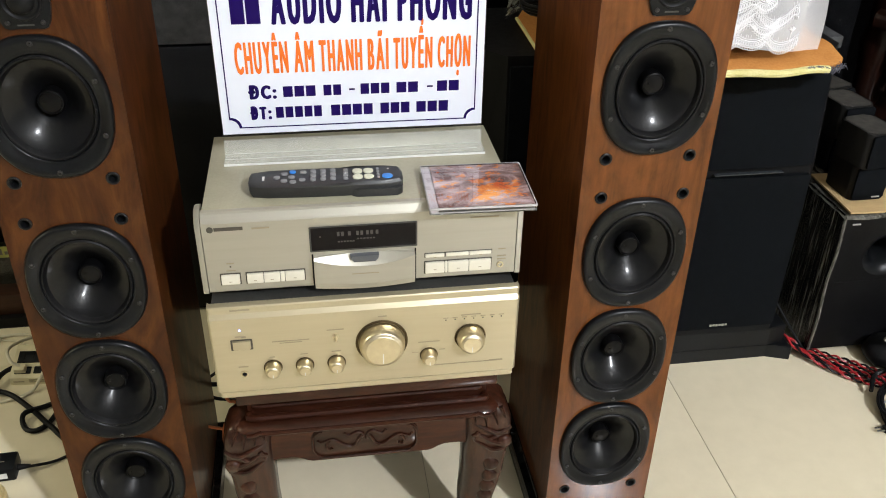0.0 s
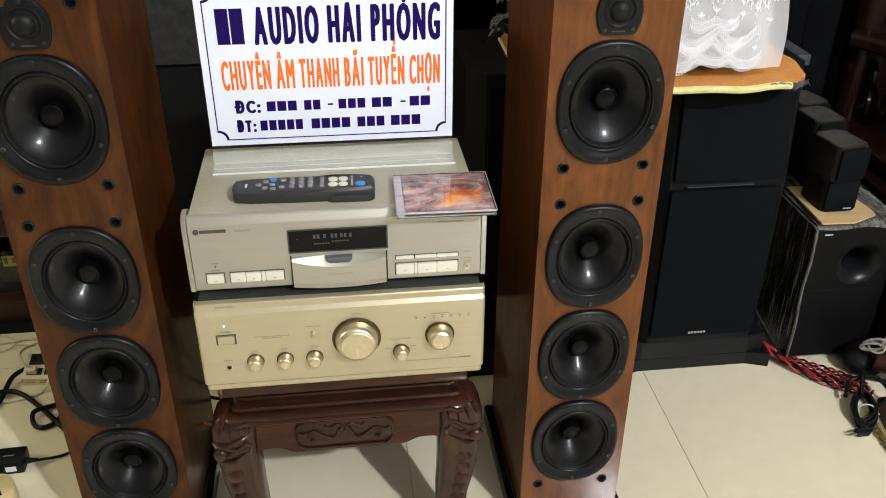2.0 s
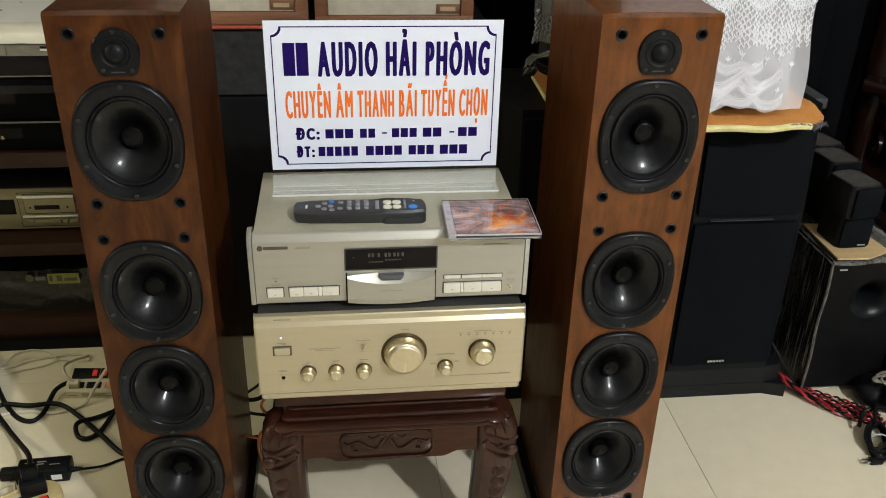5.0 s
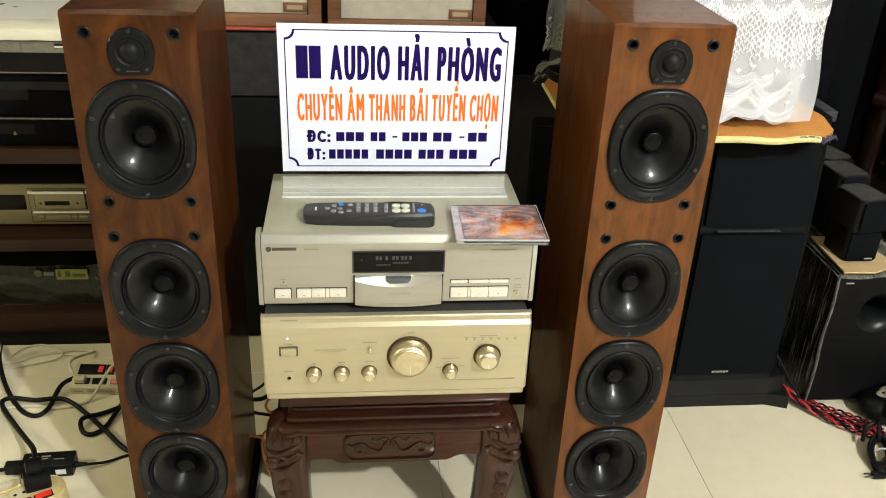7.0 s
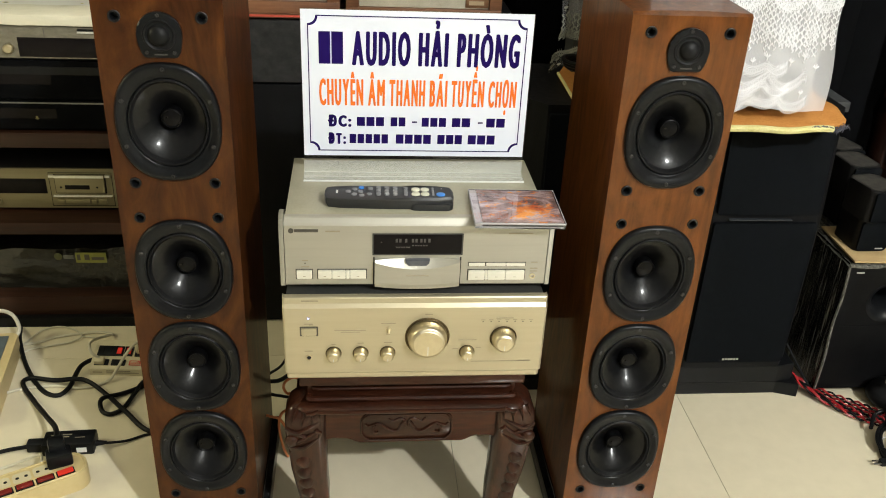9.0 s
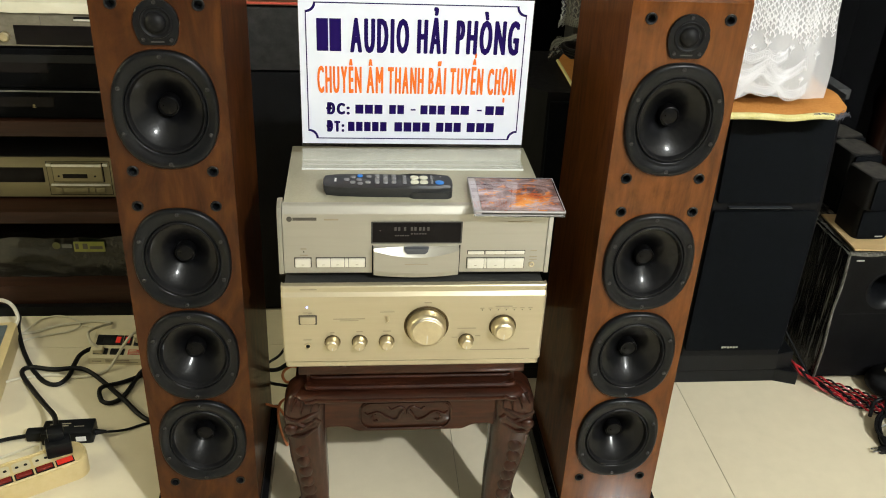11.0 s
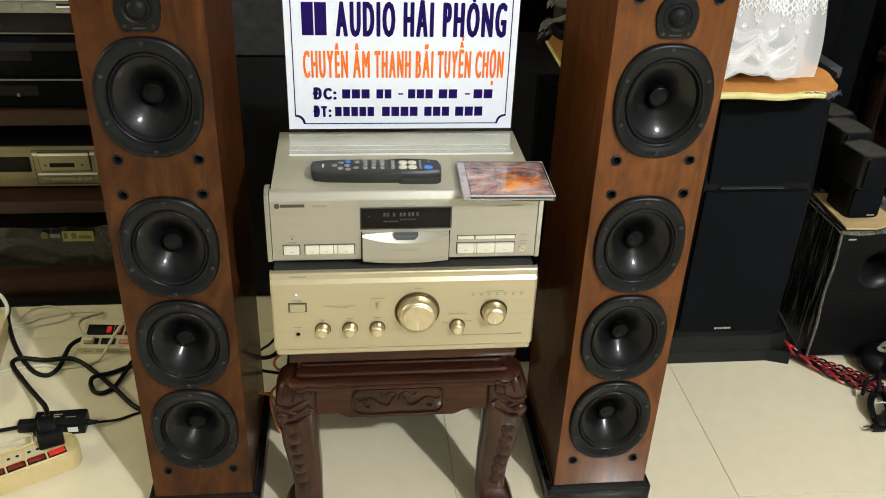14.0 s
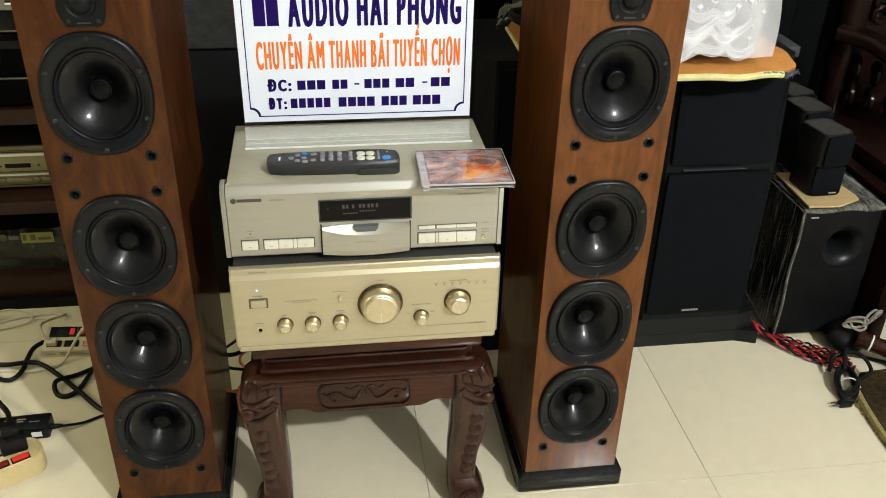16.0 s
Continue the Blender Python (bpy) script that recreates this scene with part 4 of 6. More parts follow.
def leg(sx, sy, cx, cyy):
    """A cabriole leg: rounded square sections that swell at the knee and the foot."""
    bm = bmesh.new()
    rings = []
    for z, hw, off in LEG:
        out = rounded(-hw, hw, -hw, hw, hw * 0.42, 4)
        rings.append([bm.verts.new((cx + sx * off + x, cyy + sy * off + y, z)) for x, y in out])
    for a, b in zip(rings, rings[1:]):
        for i in range(len(a)):
            bm.faces.new((a[i], a[(i + 1) % len(a)], b[(i + 1) % len(a)], b[i]))
    bm.faces.new(rings[0])
    bm.faces.new(rings[-1][::-1])
    ob = part("leg", bm, ROSEWOOD_UP, stool)
    if sy > 0:
        return ob
    # leaf carving on the knee, scales down the shin and a scroll on the foot

    def face_y(z):
        for (za, ha, oa), (zb, hb, ob_) in zip(LEG, LEG[1:]):
            if zb <= z <= za:
                u = (za - z) / (za - zb)
                return cyy - (oa + (ob_ - oa) * u) - (ha + (hb - ha) * u), cx + sx * (oa + (ob_ - oa) * u), ha + (hb - ha) * u
        return cyy - 0.03, cx, 0.03

    def on(u, z, lift=0.0):
        fy, mx, hw = face_y(z)
        curve = 0.012 * max(0.0, abs(u) - 0.55) ** 1.5 * 2
        return (mx + u * hw * 0.95, fy + curve - lift, z)

    for u0, z0, u1, z1, u2, z2, r in ((-0.95, 0.296, -0.3, 0.292, 0.85, 0.312, 0.0036), (-0.92, 0.268, -0.2, 0.274, 0.72, 0.294, 0.0040), (-0.95, 0.256, -0.1, 0.258, 0.66, 0.276, 0.0034),
                                      (-0.30, 0.286, 0.1, 0.281, 0.34, 0.288, 0.0030), (0.55, 0.296, 0.80, 0.288, 0.70, 0.276, 0.0030)):
        s = -sx
        part("carved_leaf", tubed([on(s * u0, z0, -r * 0.3), on(s * (u0 + u1) / 2, (z0 + z1) / 2 - 0.001, r * 0.25), on(s * u1, z1, r * 0.5), on(s * (u1 + u2) / 2, (z1 + z2) / 2, r * 0.25), on(s * u2, z2, -r * 0.3)], r * 1.45, 8, 4, r * 0.8), ROSEWOOD_UP, ob)
    for u0, u1, top, low in ((-0.92, -0.42, 0.334, 0.3080), (-0.45, 0.12, 0.335, 0.3020), (0.08, 0.60, 0.335, 0.3060), (0.56, 0.98, 0.334, 0.3120)):
        # pointed petals with a raised rib, hanging from the shoulder
        bm = bmesh.new()
        um = (u0 + u1) / 2
        a, b, c = (bm.verts.new(on(u0, top, 0.0006)), bm.verts.new(on(u1, top, 0.0006)), bm.verts.new(on(um, low, 0.0008)))
        r0, r1 = bm.verts.new(on(um, top, 0.0070)), bm.verts.new(on(um, (top * 0.4 + low * 0.6), 0.0052))
        back = [bm.verts.new(Vector(v.co) + Vector((0, 0.006, 0))) for v in (a, b, c)]
        for f in ((a, r0, r1), (a, r1, c), (b, r1, r0), (b, c, r1), (a, c, back[2], back[0]), (c, b, back[1], back[2]), (r0, a, back[0], back[1], b)):
            bm.faces.new(f)
        part("carved_petal", bm, ROSEWOOD_UP, ob, flat=True)
    bm = bmesh.new()
    bmesh.ops.create_icosphere(bm, subdivisions=2, radius=1.0)
    c = Vector(on(sx * 0.70, 0.272, 0.0))
    for v in bm.verts:
        v.co = c + Vector((v.co.x * 0.0130, v.co.y * 0.0090, v.co.z * 0.0125))
    part("carved_bud", bm, ROSEWOOD_UP, ob)
    for k in range(6):
        z = 0.222 - 0.026 * k
        bm = bmesh.new()
        bmesh.ops.create_icosphere(bm, subdivisions=2, radius=1.0)
        c = Vector(on(sx * 0.24, z, -0.0006))
        turn = pose(0, 0, 0, -16, -sx * 34, 0)
        for v in bm.verts:
            v.co = c + turn @ Vector((v.co.x * 0.0125 * (1 - 0.30 * v.co.z), v.co.y * 0.0062, v.co.z * 0.0210 if v.co.z > 0 else v.co.z * 0.0130))
        part("carved_scale", bm, ROSEWOOD_UP, ob)
    part("shin_ridge", tubed([on(sx * 0.86, 0.245, -0.001), on(sx * 0.84, 0.19, -0.001), on(sx * 0.82, 0.13, -0.001), on(sx * 0.8, 0.075, -0.001)], 0.0035, n=7), ROSEWOOD_UP, ob)
    bm = bmesh.new()
    spiral = []
    for k in range(22):
        a = 0.55 * k
        r = 0.019 * (1 - k / 26)
        spiral.append((cx + sx * 0.003 + r * math.cos(a), cyy - 0.003 - 0.0335 + 0.0, 0.027 + r * math.sin(a)))
    tube(bm, spiral, 0.0032, 6, 2, 0.002)
    part("foot_scroll", bm, ROSEWOOD_UP, ob, "carved scroll on the foot")
    return ob


for lx in (-1, 1):
    leg(lx, -1, lx * 0.1755, 0.042)
    leg(lx, 1, lx * 0.1755, 0.405)

# ---- black floor cabinets with felt and lace ----
FELT = surface("orange_felt", (0.46, 0.19, 0.045), (0.58, 0.26, 0.07), 0.95, 0, 220, bump=0.5, spec=0.1)
EDGING = surface("yellow_green_edging", (0.58, 0.53, 0.20), (0.74, 0.69, 0.36), 0.95, 0, 400, bump=0.5, spec=0.1)
FRAY = surface("grey_frayed_threads", (0.05, 0.05, 0.07), (0.14, 0.14, 0.17), 0.95, 0, 300, bump=0.4)


def floor_cabinet(x, y, label):
    c = thing("floor_speaker", x, y, 0, 0, label, "speaker", "black floor speakers")
    prof = lambda dx, dy: [(-0.155 + dx, 0.050), (-0.118 + dx * 0.4, 0.002 + dy), (0.118 - dx * 0.4, 0.002 + dy), (0.155 - dx, 0.050), (0.155 - dx, 0.31), (-0.155 + dx, 0.31)]
    bm = bmesh.new()
    prism(bm, prof(0, 0), 0.083, 0.470)
    part("lower_body", bm, BLACKASH, c, flat=True)
    bm = bmesh.new()
    a = [bm.verts.new((px, py, 0.470)) for px, py in prof(0, 0)]
    b = [bm.verts.new((px, py + 0.012, 0.706)) for px, py in prof(0.006, 0.010)]
    for i in range(6):
        bm.faces.new((a[i], a[(i + 1) % 6], b[(i + 1) % 6], b[i]))
    bm.faces.new(a[::-1])
    bm.faces.new(b)
    part("upper_body", bm, BLACKASH, c, flat=True)
    part("lower_grille", prism(bmesh.new(), rounded(-0.116, 0.116, 0.104, 0.466, 0.004), 0, 0.010, pose(0, 0.001, 0, 90), 0.003), GRILLE, c, "dark cloth grille")
    g = part("upper_grille", prism(bmesh.new(), rounded(-0.113, 0.113, 0.0, 0.206, 0.004), 0, 0.010, Matrix(), 0.003), GRILLE, c, "dark cloth grille")
    g.matrix_basis = pose(0, 0.0025, 0.485, 86, 0, 0)
    part("trim_strip", boxed(-0.085, 0.055, -0.0105, -0.002, 0.4742, 0.4760), surface("grey_trim", (0.022, 0.025, 0.030), (0.036, 0.040, 0.046), 0.35), c, "grey trim strip")
    bm = bmesh.new()
    prism(bm, [(-0.165, 0.012), (-0.125, 0.004), (0.125, 0.004), (0.165, 0.012), (0.165, 0.315), (-0.165, 0.315)], 0.036, 0.083, bev=0.004)
    part("upper_base", bm, BLACKPL, c, flat=True)
    bm = bmesh.new()
    prism(bm, [(-0.178, -0.010), (-0.128, 0.008), (0.128, 0.008), (0.178, -0.010), (0.178, 0.32), (-0.178, 0.32)], 0.0, 0.036, bev=0.005)
    part("lower_base", bm, BLACKPL, c, flat=True)
    return c


fc = floor_cabinet(0.785, 0.455, "black floor speaker with cloth grilles under orange felt and lace")
part("rear_trim", boxed(0.1495, 0.182, 0.10, 0.25, 0.682, 0.7055, 0.003), surface("dull_grey_trim", (0.018, 0.019, 0.021), (0.035, 0.037, 0.04), 0.6), fc, "dull grey trim block")
for i in range(6):
    part("maker_mark", boxed(-0.030 + i * 0.0068, -0.0252 + i * 0.0068, -0.0108, -0.0095, 0.1118 if i % 2 else 0.1110, 0.1160), surface("pale_gold_mark", (0.32, 0.31, 0.25), (0.40, 0.39, 0.31), 0.4), fc, "small pale gold letter bar")
floor_cabinet(0.409, 0.482, "black floor speaker with chamfered corners behind the cherry tower")


def felt_pad(x0, x1, y0, y1, z, seed, droop):
    """A thick felt mat with a fuzzy edging at its front."""
    f = thing("felt_mat", 0, 0, 0, 0, "worn orange felt mat with frayed yellow-green edging", "mat", "felt mats")
    rnd = random.Random(seed)
    bm = bmesh.new()
    nx, ny = 26, 12
    grid = []
    for j in range(ny + 1):
        row = []
        for i in range(nx + 1):
            u, v = i / nx, j / ny
            x = x0 + (x1 - x0) * u
            corner = 0.028 * max(0, (u - 0.82) / 0.18) ** 2 * max(0, 1 - v * 2.2)
            y = y0 + (y1 - y0) * v + corner + 0.003 * math.sin(9 * u)
            hang = max(0, 0.452 - y)
            zz = z + 0.004 * noise.noise((x * 18, y * 18, seed)) - hang * droop
            row.append((x - (0.02 * max(0, 0.3 - v) if u > 0.97 else 0), y, zz))
        grid.append(row)
    up = [[bm.verts.new(p) for p in r] for r in grid]
    dn = [[bm.verts.new((p[0], p[1], p[2] - 0.010)) for p in r] for r in grid]
    for j in range(ny):
        for i in range(nx):
            bm.faces.new((up[j][i], up[j][i + 1], up[j + 1][i + 1], up[j + 1][i]))
            bm.faces.new((dn[j][i], dn[j + 1][i], dn[j + 1][i + 1], dn[j][i + 1]))
    rim = [(0, i) for i in range(nx + 1)] + [(j, nx) for j in range(1, ny + 1)] + [(ny, i) for i in range(nx - 1, -1, -1)] + [(j, 0) for j in range(ny - 1, 0, -1)]
    for (a, b), (c, d) in zip(rim, rim[1:] + rim[:1]):
        bm.faces.new((up[a][b], dn[a][b], dn[c][d], up[c][d]))
    part("pad", bm, FELT, f)
    bm = bmesh.new()
    line = [Vector(grid[0][i]) + Vector((0, -0.003, -0.007)) for i in range(0, int(nx * 0.86) + 1, 2)]
    tube(bm, line, 0.0068, 8, 3)
    for k in range(130):
        p = line[rnd.randrange(len(line) - 1)].lerp(line[-1], rnd.random() * 0.08)
        q = p + Vector((rnd.uniform(-0.008, 0.008), rnd.uniform(-0.007, -0.003), rnd.uniform(-0.006, -0.001)))
        tube(bm, [p, (p + q) / 2 + Vector((0, -0.001, 0)), q], 0.0007, 4, 1)
    part("edging", bm, EDGING, f, "fuzzy yellow-green edging")
    bm = bmesh.new()
    for k in range(300):
        i = rnd.uniform(0.66, 0.985) ** 0.8
        p = Vector(grid[0][min(nx, int(i * nx))]) + Vector((rnd.uniform(-0.006, 0.006), -0.004, rnd.uniform(-0.010, -0.001)))
        if i < 0.85:
            q = p + Vector((rnd.uniform(-0.009, 0.009), -0.005, rnd.uniform(-0.003, 0.003)))
        else:
            q = p + Vector((rnd.uniform(-0.012, 0.004), rnd.uniform(-0.008, 0.0), rnd.uniform(-0.012, 0.003)))
        tube(bm, [p, p.lerp(q, 0.35) + Vector((0, -0.0015, 0.001)), p.lerp(q, 0.7)], 0.00055, 4, 2)
    part("fray", bm, FRAY, f, "dark frayed threads")
    return f


felt_pad(0.585, 0.886, 0.385, 0.735, 0.722, 3, 0.15)
felt2 = thing("felt_mat", 0, 0, 0, 0, "orange felt mat with a yellow stitched edge under a black plug", "mat", "felt mats")
bm = bmesh.new()
prism(bm, [(0.346, 0.470), (0.50, 0.472), (0.52, 0.76), (0.375, 0.752), (0.353, 0.700), (0.350, 0.58)], 0.7065, 0.7155, bev=0.002)
part("pad", bm, FELT, felt2, flat=True)
bm = bmesh.new()
tube(bm, [(0.352, 0.700, 0.7145), (0.350, 0.63, 0.7155), (0.348, 0.56, 0.7145), (0.346, 0.470, 0.7145)], 0.0034, 7, 6)
part("edging", bm, EDGING, felt2, "yellow stitched edging")
plug = thing("black_plug", 0.397, 0.605, 0.7158, 25, "black mains plug and coiled lead lying on felt", "plug")
part("plug_body", boxed(-0.022, 0.022, -0.016, 0.016, 0.0, 0.030, 0.006), BLACKPL, plug)
bm = bmesh.new()
for k in range(3):
    tube(bm, [(0.03 * math.cos(a / 6 * math.tau) - 0.004 * k, 0.04 * math.sin(a / 6 * math.tau) + 0.03, 0.034 + 0.007 * k) for a in range(7)], 0.0045, 7, 5)
part("lead", bm, RUBBER, plug)

# ---- lace-covered receivers on the black cabinets ----
LIGHTBOX = surface("pale_grey_enamel", (0.40, 0.40, 0.41), (0.46, 0.46, 0.47), 0.4, 0.2, 80)
rec = thing("covered_receiver", 0.70, 0.42, 0.729, 0, "pale grey receiver under a sheer lace cover on the felt mat", "receiver")
part("body", boxed(-0.255, 0.095, 0.0, 0.26, 0.008, 0.355, 0.004), LIGHTBOX, rec)
for kx, kz, r in ((0.035, 0.075, 0.014), (-0.01, 0.10, 0.006), (0.04, 0.185, 0.008)):
    part("knob", lathe(bmesh.new(), [(r, 0), (r, 0.014), (r * 0.85, 0.016), (0, 0.016)], 20, front_at(kx, 0, kz)), GREYMETAL, rec)
for z0, x0, x1 in ((0.145, -0.08, -0.02), (0.118, -0.085, -0.045)):
    part("slot", boxed(x0, x1, -0.002, 0.004, z0, z0 + 0.008), GREYMETAL, rec)
for fx in (-0.045, 0.07):
    for fy in (0.03, 0.23):
        part("foot", boxed(fx - 0.012, fx + 0.012, fy - 0.012, fy + 0.012, -0.004, 0.010, 0.002), RUBBER, rec)

m, t, b = shader("sheer_lace_net")
b.inputs["Base Color"].default_value = (0.86, 0.86, 0.90, 1)
b.inputs["Roughness"].default_value = 0.8
v = coords(t, (1, 1, 1))
nn = node(t, "ShaderNodeTexNoise", Scale=900.0, Detail=1.0)
t.links.new(v, nn.inputs["Vector"])
rr = t.nodes.new("ShaderNodeMapRange")
rr.inputs["To Min"].default_value, rr.inputs["To Max"].default_value = 0.33, 0.64
t.links.new(nn.outputs["Fac"], rr.inputs["Value"])
t.links.new(rr.outputs["Result"], b.inputs["Alpha"])
NET = m
THIN_NET = m.copy()
THIN_NET.name = "thin_lace_net"
for q in THIN_NET.node_tree.nodes:
    if q.bl_idname == "ShaderNodeMapRange":
        q.inputs["To Min"].default_value, q.inputs["To Max"].default_value = 0.10, 0.22
# the tower's shade on the rear lace is put into this greyer thread
SHADED_THREAD = surface("greyed_lace_thread", (0.24, 0.24, 0.20), (0.34, 0.34, 0.29), 0.8, 0, 500, bump=0.3)
THREAD = surface("white_lace_thread", (0.88, 0.88, 0.91), (0.92, 0.92, 0.95), 0.8, 0, 500, bump=0.3)


def lace_cover(name, label, place, width, height, net, thread, seed, bands, columns, posies):
    """A hanging lace cloth: place(u, v) gives the point u metres along and v metres up from the hem.
    bands: rows of (height, first, last, scallop width, dip); columns: (first, last, top, bottom, pitch)."""
    c = thing(name, 0, 0, 0, 0, label, "lace cloth", "lace covers")
    rnd = random.Random(seed)
    bm = bmesh.new()
    nx, nz = 40, 30
    g = [[bm.verts.new(place(width * i / nx, height * j / nz, 0)) for i in range(nx + 1)] for j in range(nz + 1)]
    for j in range(nz):
        for i in range(nx):
            bm.faces.new((g[j][i], g[j][i + 1], g[j + 1][i + 1], g[j + 1][i]))
    part("net", bm, net, c, "sheer white net")
    bm = bmesh.new()

    def strand(pts, r):
        tube(bm, [place(u, v, 0.0012) for u, v in pts], r * 0.82, 4, 1)

    def sag(u, v0, first, wide, dip):
        a = ((u - first) / wide) % 1.0
        return v0 - dip * max(0.0, math.sin(math.pi * a)) ** 0.8

    for v0, first, last, wide, dip in bands:
        n = max(6, int((last - first) / 0.0042))
        us = [first + (last - first) * i / n for i in range(n + 1)]
        for lift, r in ((0.0, 0.0013), (0.0105, 0.0011), (0.0135, 0.0008)):
            strand([(u, sag(u, v0, first, wide, dip) + lift + rnd.uniform(-0.0005, 0.0005)) for u in us], r)
        for k, u in enumerate(us[:-1]):
            u += 0.0021
            m = sag(u, v0, first, wide, dip)
            # oval loop inside the band, a small arc below it, tufts above it
            strand([(u + 0.0019 * math.cos(i * math.tau / 6), m + 0.0052 + 0.0036 * math.sin(i * math.tau / 6)) for i in range(7)], 0.0010)
            strand([(u - 0.0024, m), (u - 0.0015, m - 0.0046), (u + 0.0015, m - 0.0046), (u + 0.0024, m)], 0.0010)
            if rnd.random() < 0.8:
                strand([(u, m + 0.0135), (u + rnd.uniform(-0.0012, 0.0012), m + 0.0135 + rnd.uniform(0.002, 0.008))], 0.0006)
    for first, last, top, low, pitch in columns:
        n = max(1, int((last - first) / pitch))
        for k in range(n + 1):
            u0 = first + (last - first) * (k + 0.5 * rnd.random()) / (n + 1)
            end = low + 0.030 * abs(math.sin(math.pi * (u0 - first) / 0.105 + 0.5)) + rnd.uniform(-0.006, 0.006)
            v, s = top + rnd.uniform(-0.004, 0.004), 1 if k % 2 else -1
            while v > end:
                d = rnd.uniform(0.0062, 0.0078)
                strand([(u0 + 0.0006 * s, v), (u0 - 0.0006 * s, v - d)], 0.0008)
                strand([(u0 - 0.0006 * s, v - d), (u0 + 0.0024 * s, v - d * 0.55), (u0 + 0.0034 * s, v - d * 0.05)], 0.0012)
                v, s = v - d, -s
    for u0, v0, size in posies:
        for a in (35, 65, 95, 125, 150):
            d = radians(a + rnd.uniform(-8, 8))
            strand([(u0, v0), (u0 + size * math.cos(d), v0 + size * 1.2 * math.sin(d))], 0.0013)
        strand([(u0, v0), (u0 + rnd.uniform(-0.002, 0.002), v0 - size)], 0.0007)
    part("embroidery", bm, thread, c, "white embroidered scallops and sprigs")
    return c


def hang_a(u, v, lift):
    f = v / 0.27
    u -= 0.155
    x = 0.585 + u * (1 - 0.05 * f) + 0.004 * math.sin(v * 30) * (u / 0.23)
    y = 0.400 + 0.006 * math.sin(u * 38 + 1.0) * (1 - 0.5 * min(f, 1)) + 0.002 * math.sin(u * 95 + v * 12) - 0.012 * max(0, 1 - f)
    low = 0.016 * math.sin(math.pi * min(1, max(0, u / 0.075))) + (0.010 * math.sin(math.pi * min(1, max(0, (u - 0.09) / 0.14))) if u > 0.09 else 0) + 0.010 * max(0, u - 0.12) / 0.11
    return Vector((x, y - lift, 0.752 + v - low * max(0, 1 - v / 0.10)))


lace_cover("lace_cover", "dense white lace cloth hanging over a pale receiver", hang_a, 0.381, 0.345, NET, THREAD, 11,
           ((0.016, 0.155, 0.341, 0.062, 0.016), (0.060, 0.175, 0.333, 0.076, 0.026), (0.040, 0.185, 0.300, 0.058, 0.016), (0.074, 0.200, 0.290, 0.045, 0.012), (0.210, 0.0, 0.381, 0.078, 0.030), (0.246, 0.0, 0.381, 0.078, 0.030), (0.312, 0.0, 0.381, 0.075, 0.02)),
           ((0.0, 0.379, 0.205, 0.100, 0.0064), (0.235, 0.378, 0.150, 0.086, 0.0085)),
           [(0.219 + 0.026 * k, 0.084 + 0.011 * math.sin(k * 2.1), 0.007) for k in range(6)] + [(0.02 + 0.055 * k, 0.275 + 0.012 * math.sin(k * 3.0), 0.008) for k in range(6)] + [(0.183 + 0.036 * k, 0.032, 0.006) for k in range(5)])


def hang_b(u, v, lift):
    x = 0.340 + u + 0.012 * v / 0.2 + 0.003 * math.sin(v * 60) * (1 - u / 0.05)
    return Vector((x, 0.680 + 0.005 * math.sin(u * 90 + v * 9) - lift, 0.799 + v + 0.002 * math.sin(u * 120)))


def hang_c(u, v, lift):
    s = 1 - max(0.0, u) / 0.075
    return Vector((0.322 + u + 0.006 * v / 0.05, 0.672 + 0.004 * math.sin(u * 80) - lift, 0.716 + 0.050 * (1 - s) ** 0.8 + v * (0.9 - 0.5 * (1 - s)) + 0.002 * math.sin(u * 150)))


rec2 = thing("covered_receiver", 0.475, 0.705, 0.7158, 0, "dark grey receiver under lace beside the cherry tower", "receiver")
part("body", boxed(-0.095, 0.05, 0.0, 0.08, 0.0, 0.29, 0.004), surface("grey_enamel", (0.03, 0.03, 0.03), (0.05, 0.05, 0.048), 0.5), rec2)
lace_cover("lace_cover", "thin white lace edge hanging beside the cherry tower", hang_b, 0.060, 0.205, THIN_NET, SHADED_THREAD, 17, ((0.003, 0.0, 0.06, 0.06, 0.0),), ((0.0, 0.058, 0.052, -0.02, 0.009),), [(0.008, 0.06, 0.005), (0.05, 0.062, 0.006), (0.058, 0.085, 0.006)])
lace_cover("lace_cover", "small lace corner touching the black cabinet top", hang_c, 0.075, 0.050, THIN_NET, SHADED_THREAD, 19, ((0.036, 0.0, 0.075, 0.075, 0.0),), (), [(0.006, 0.012, 0.007), (0.015, 0.024, 0.006), (0.004, 0.03, 0.006), (0.022, 0.008, 0.005)])

# ---- film-wrapped bass module with small satellites ----
# pale glints on the stretched film are painted by a streaky noise ramp
FILM, t, b = shader("stretch_film_over_black")
v = coords(t, (1.0, 38.0, 2.2))
n1 = node(t, "ShaderNodeTexNoise", Scale=3.0, Detail=5.0, Roughness=0.7, Distortion=0.5)
t.links.new(v, n1.inputs["Vector"])
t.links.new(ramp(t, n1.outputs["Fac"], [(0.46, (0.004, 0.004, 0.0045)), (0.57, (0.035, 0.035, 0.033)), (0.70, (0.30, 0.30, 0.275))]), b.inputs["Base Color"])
b.inputs["Roughness"].default_value = 0.2
p = node(t, "ShaderNodeBump", Strength=0.5, Distance=0.003)
t.links.new(n1.outputs["Fac"], p.inputs["Height"])
t.links.new(p.outputs["Normal"], b.inputs["Normal"])
# film top runs from near-black to pale, which paints its glints too
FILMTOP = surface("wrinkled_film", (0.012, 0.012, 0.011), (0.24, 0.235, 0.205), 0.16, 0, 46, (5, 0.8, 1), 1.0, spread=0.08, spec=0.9)
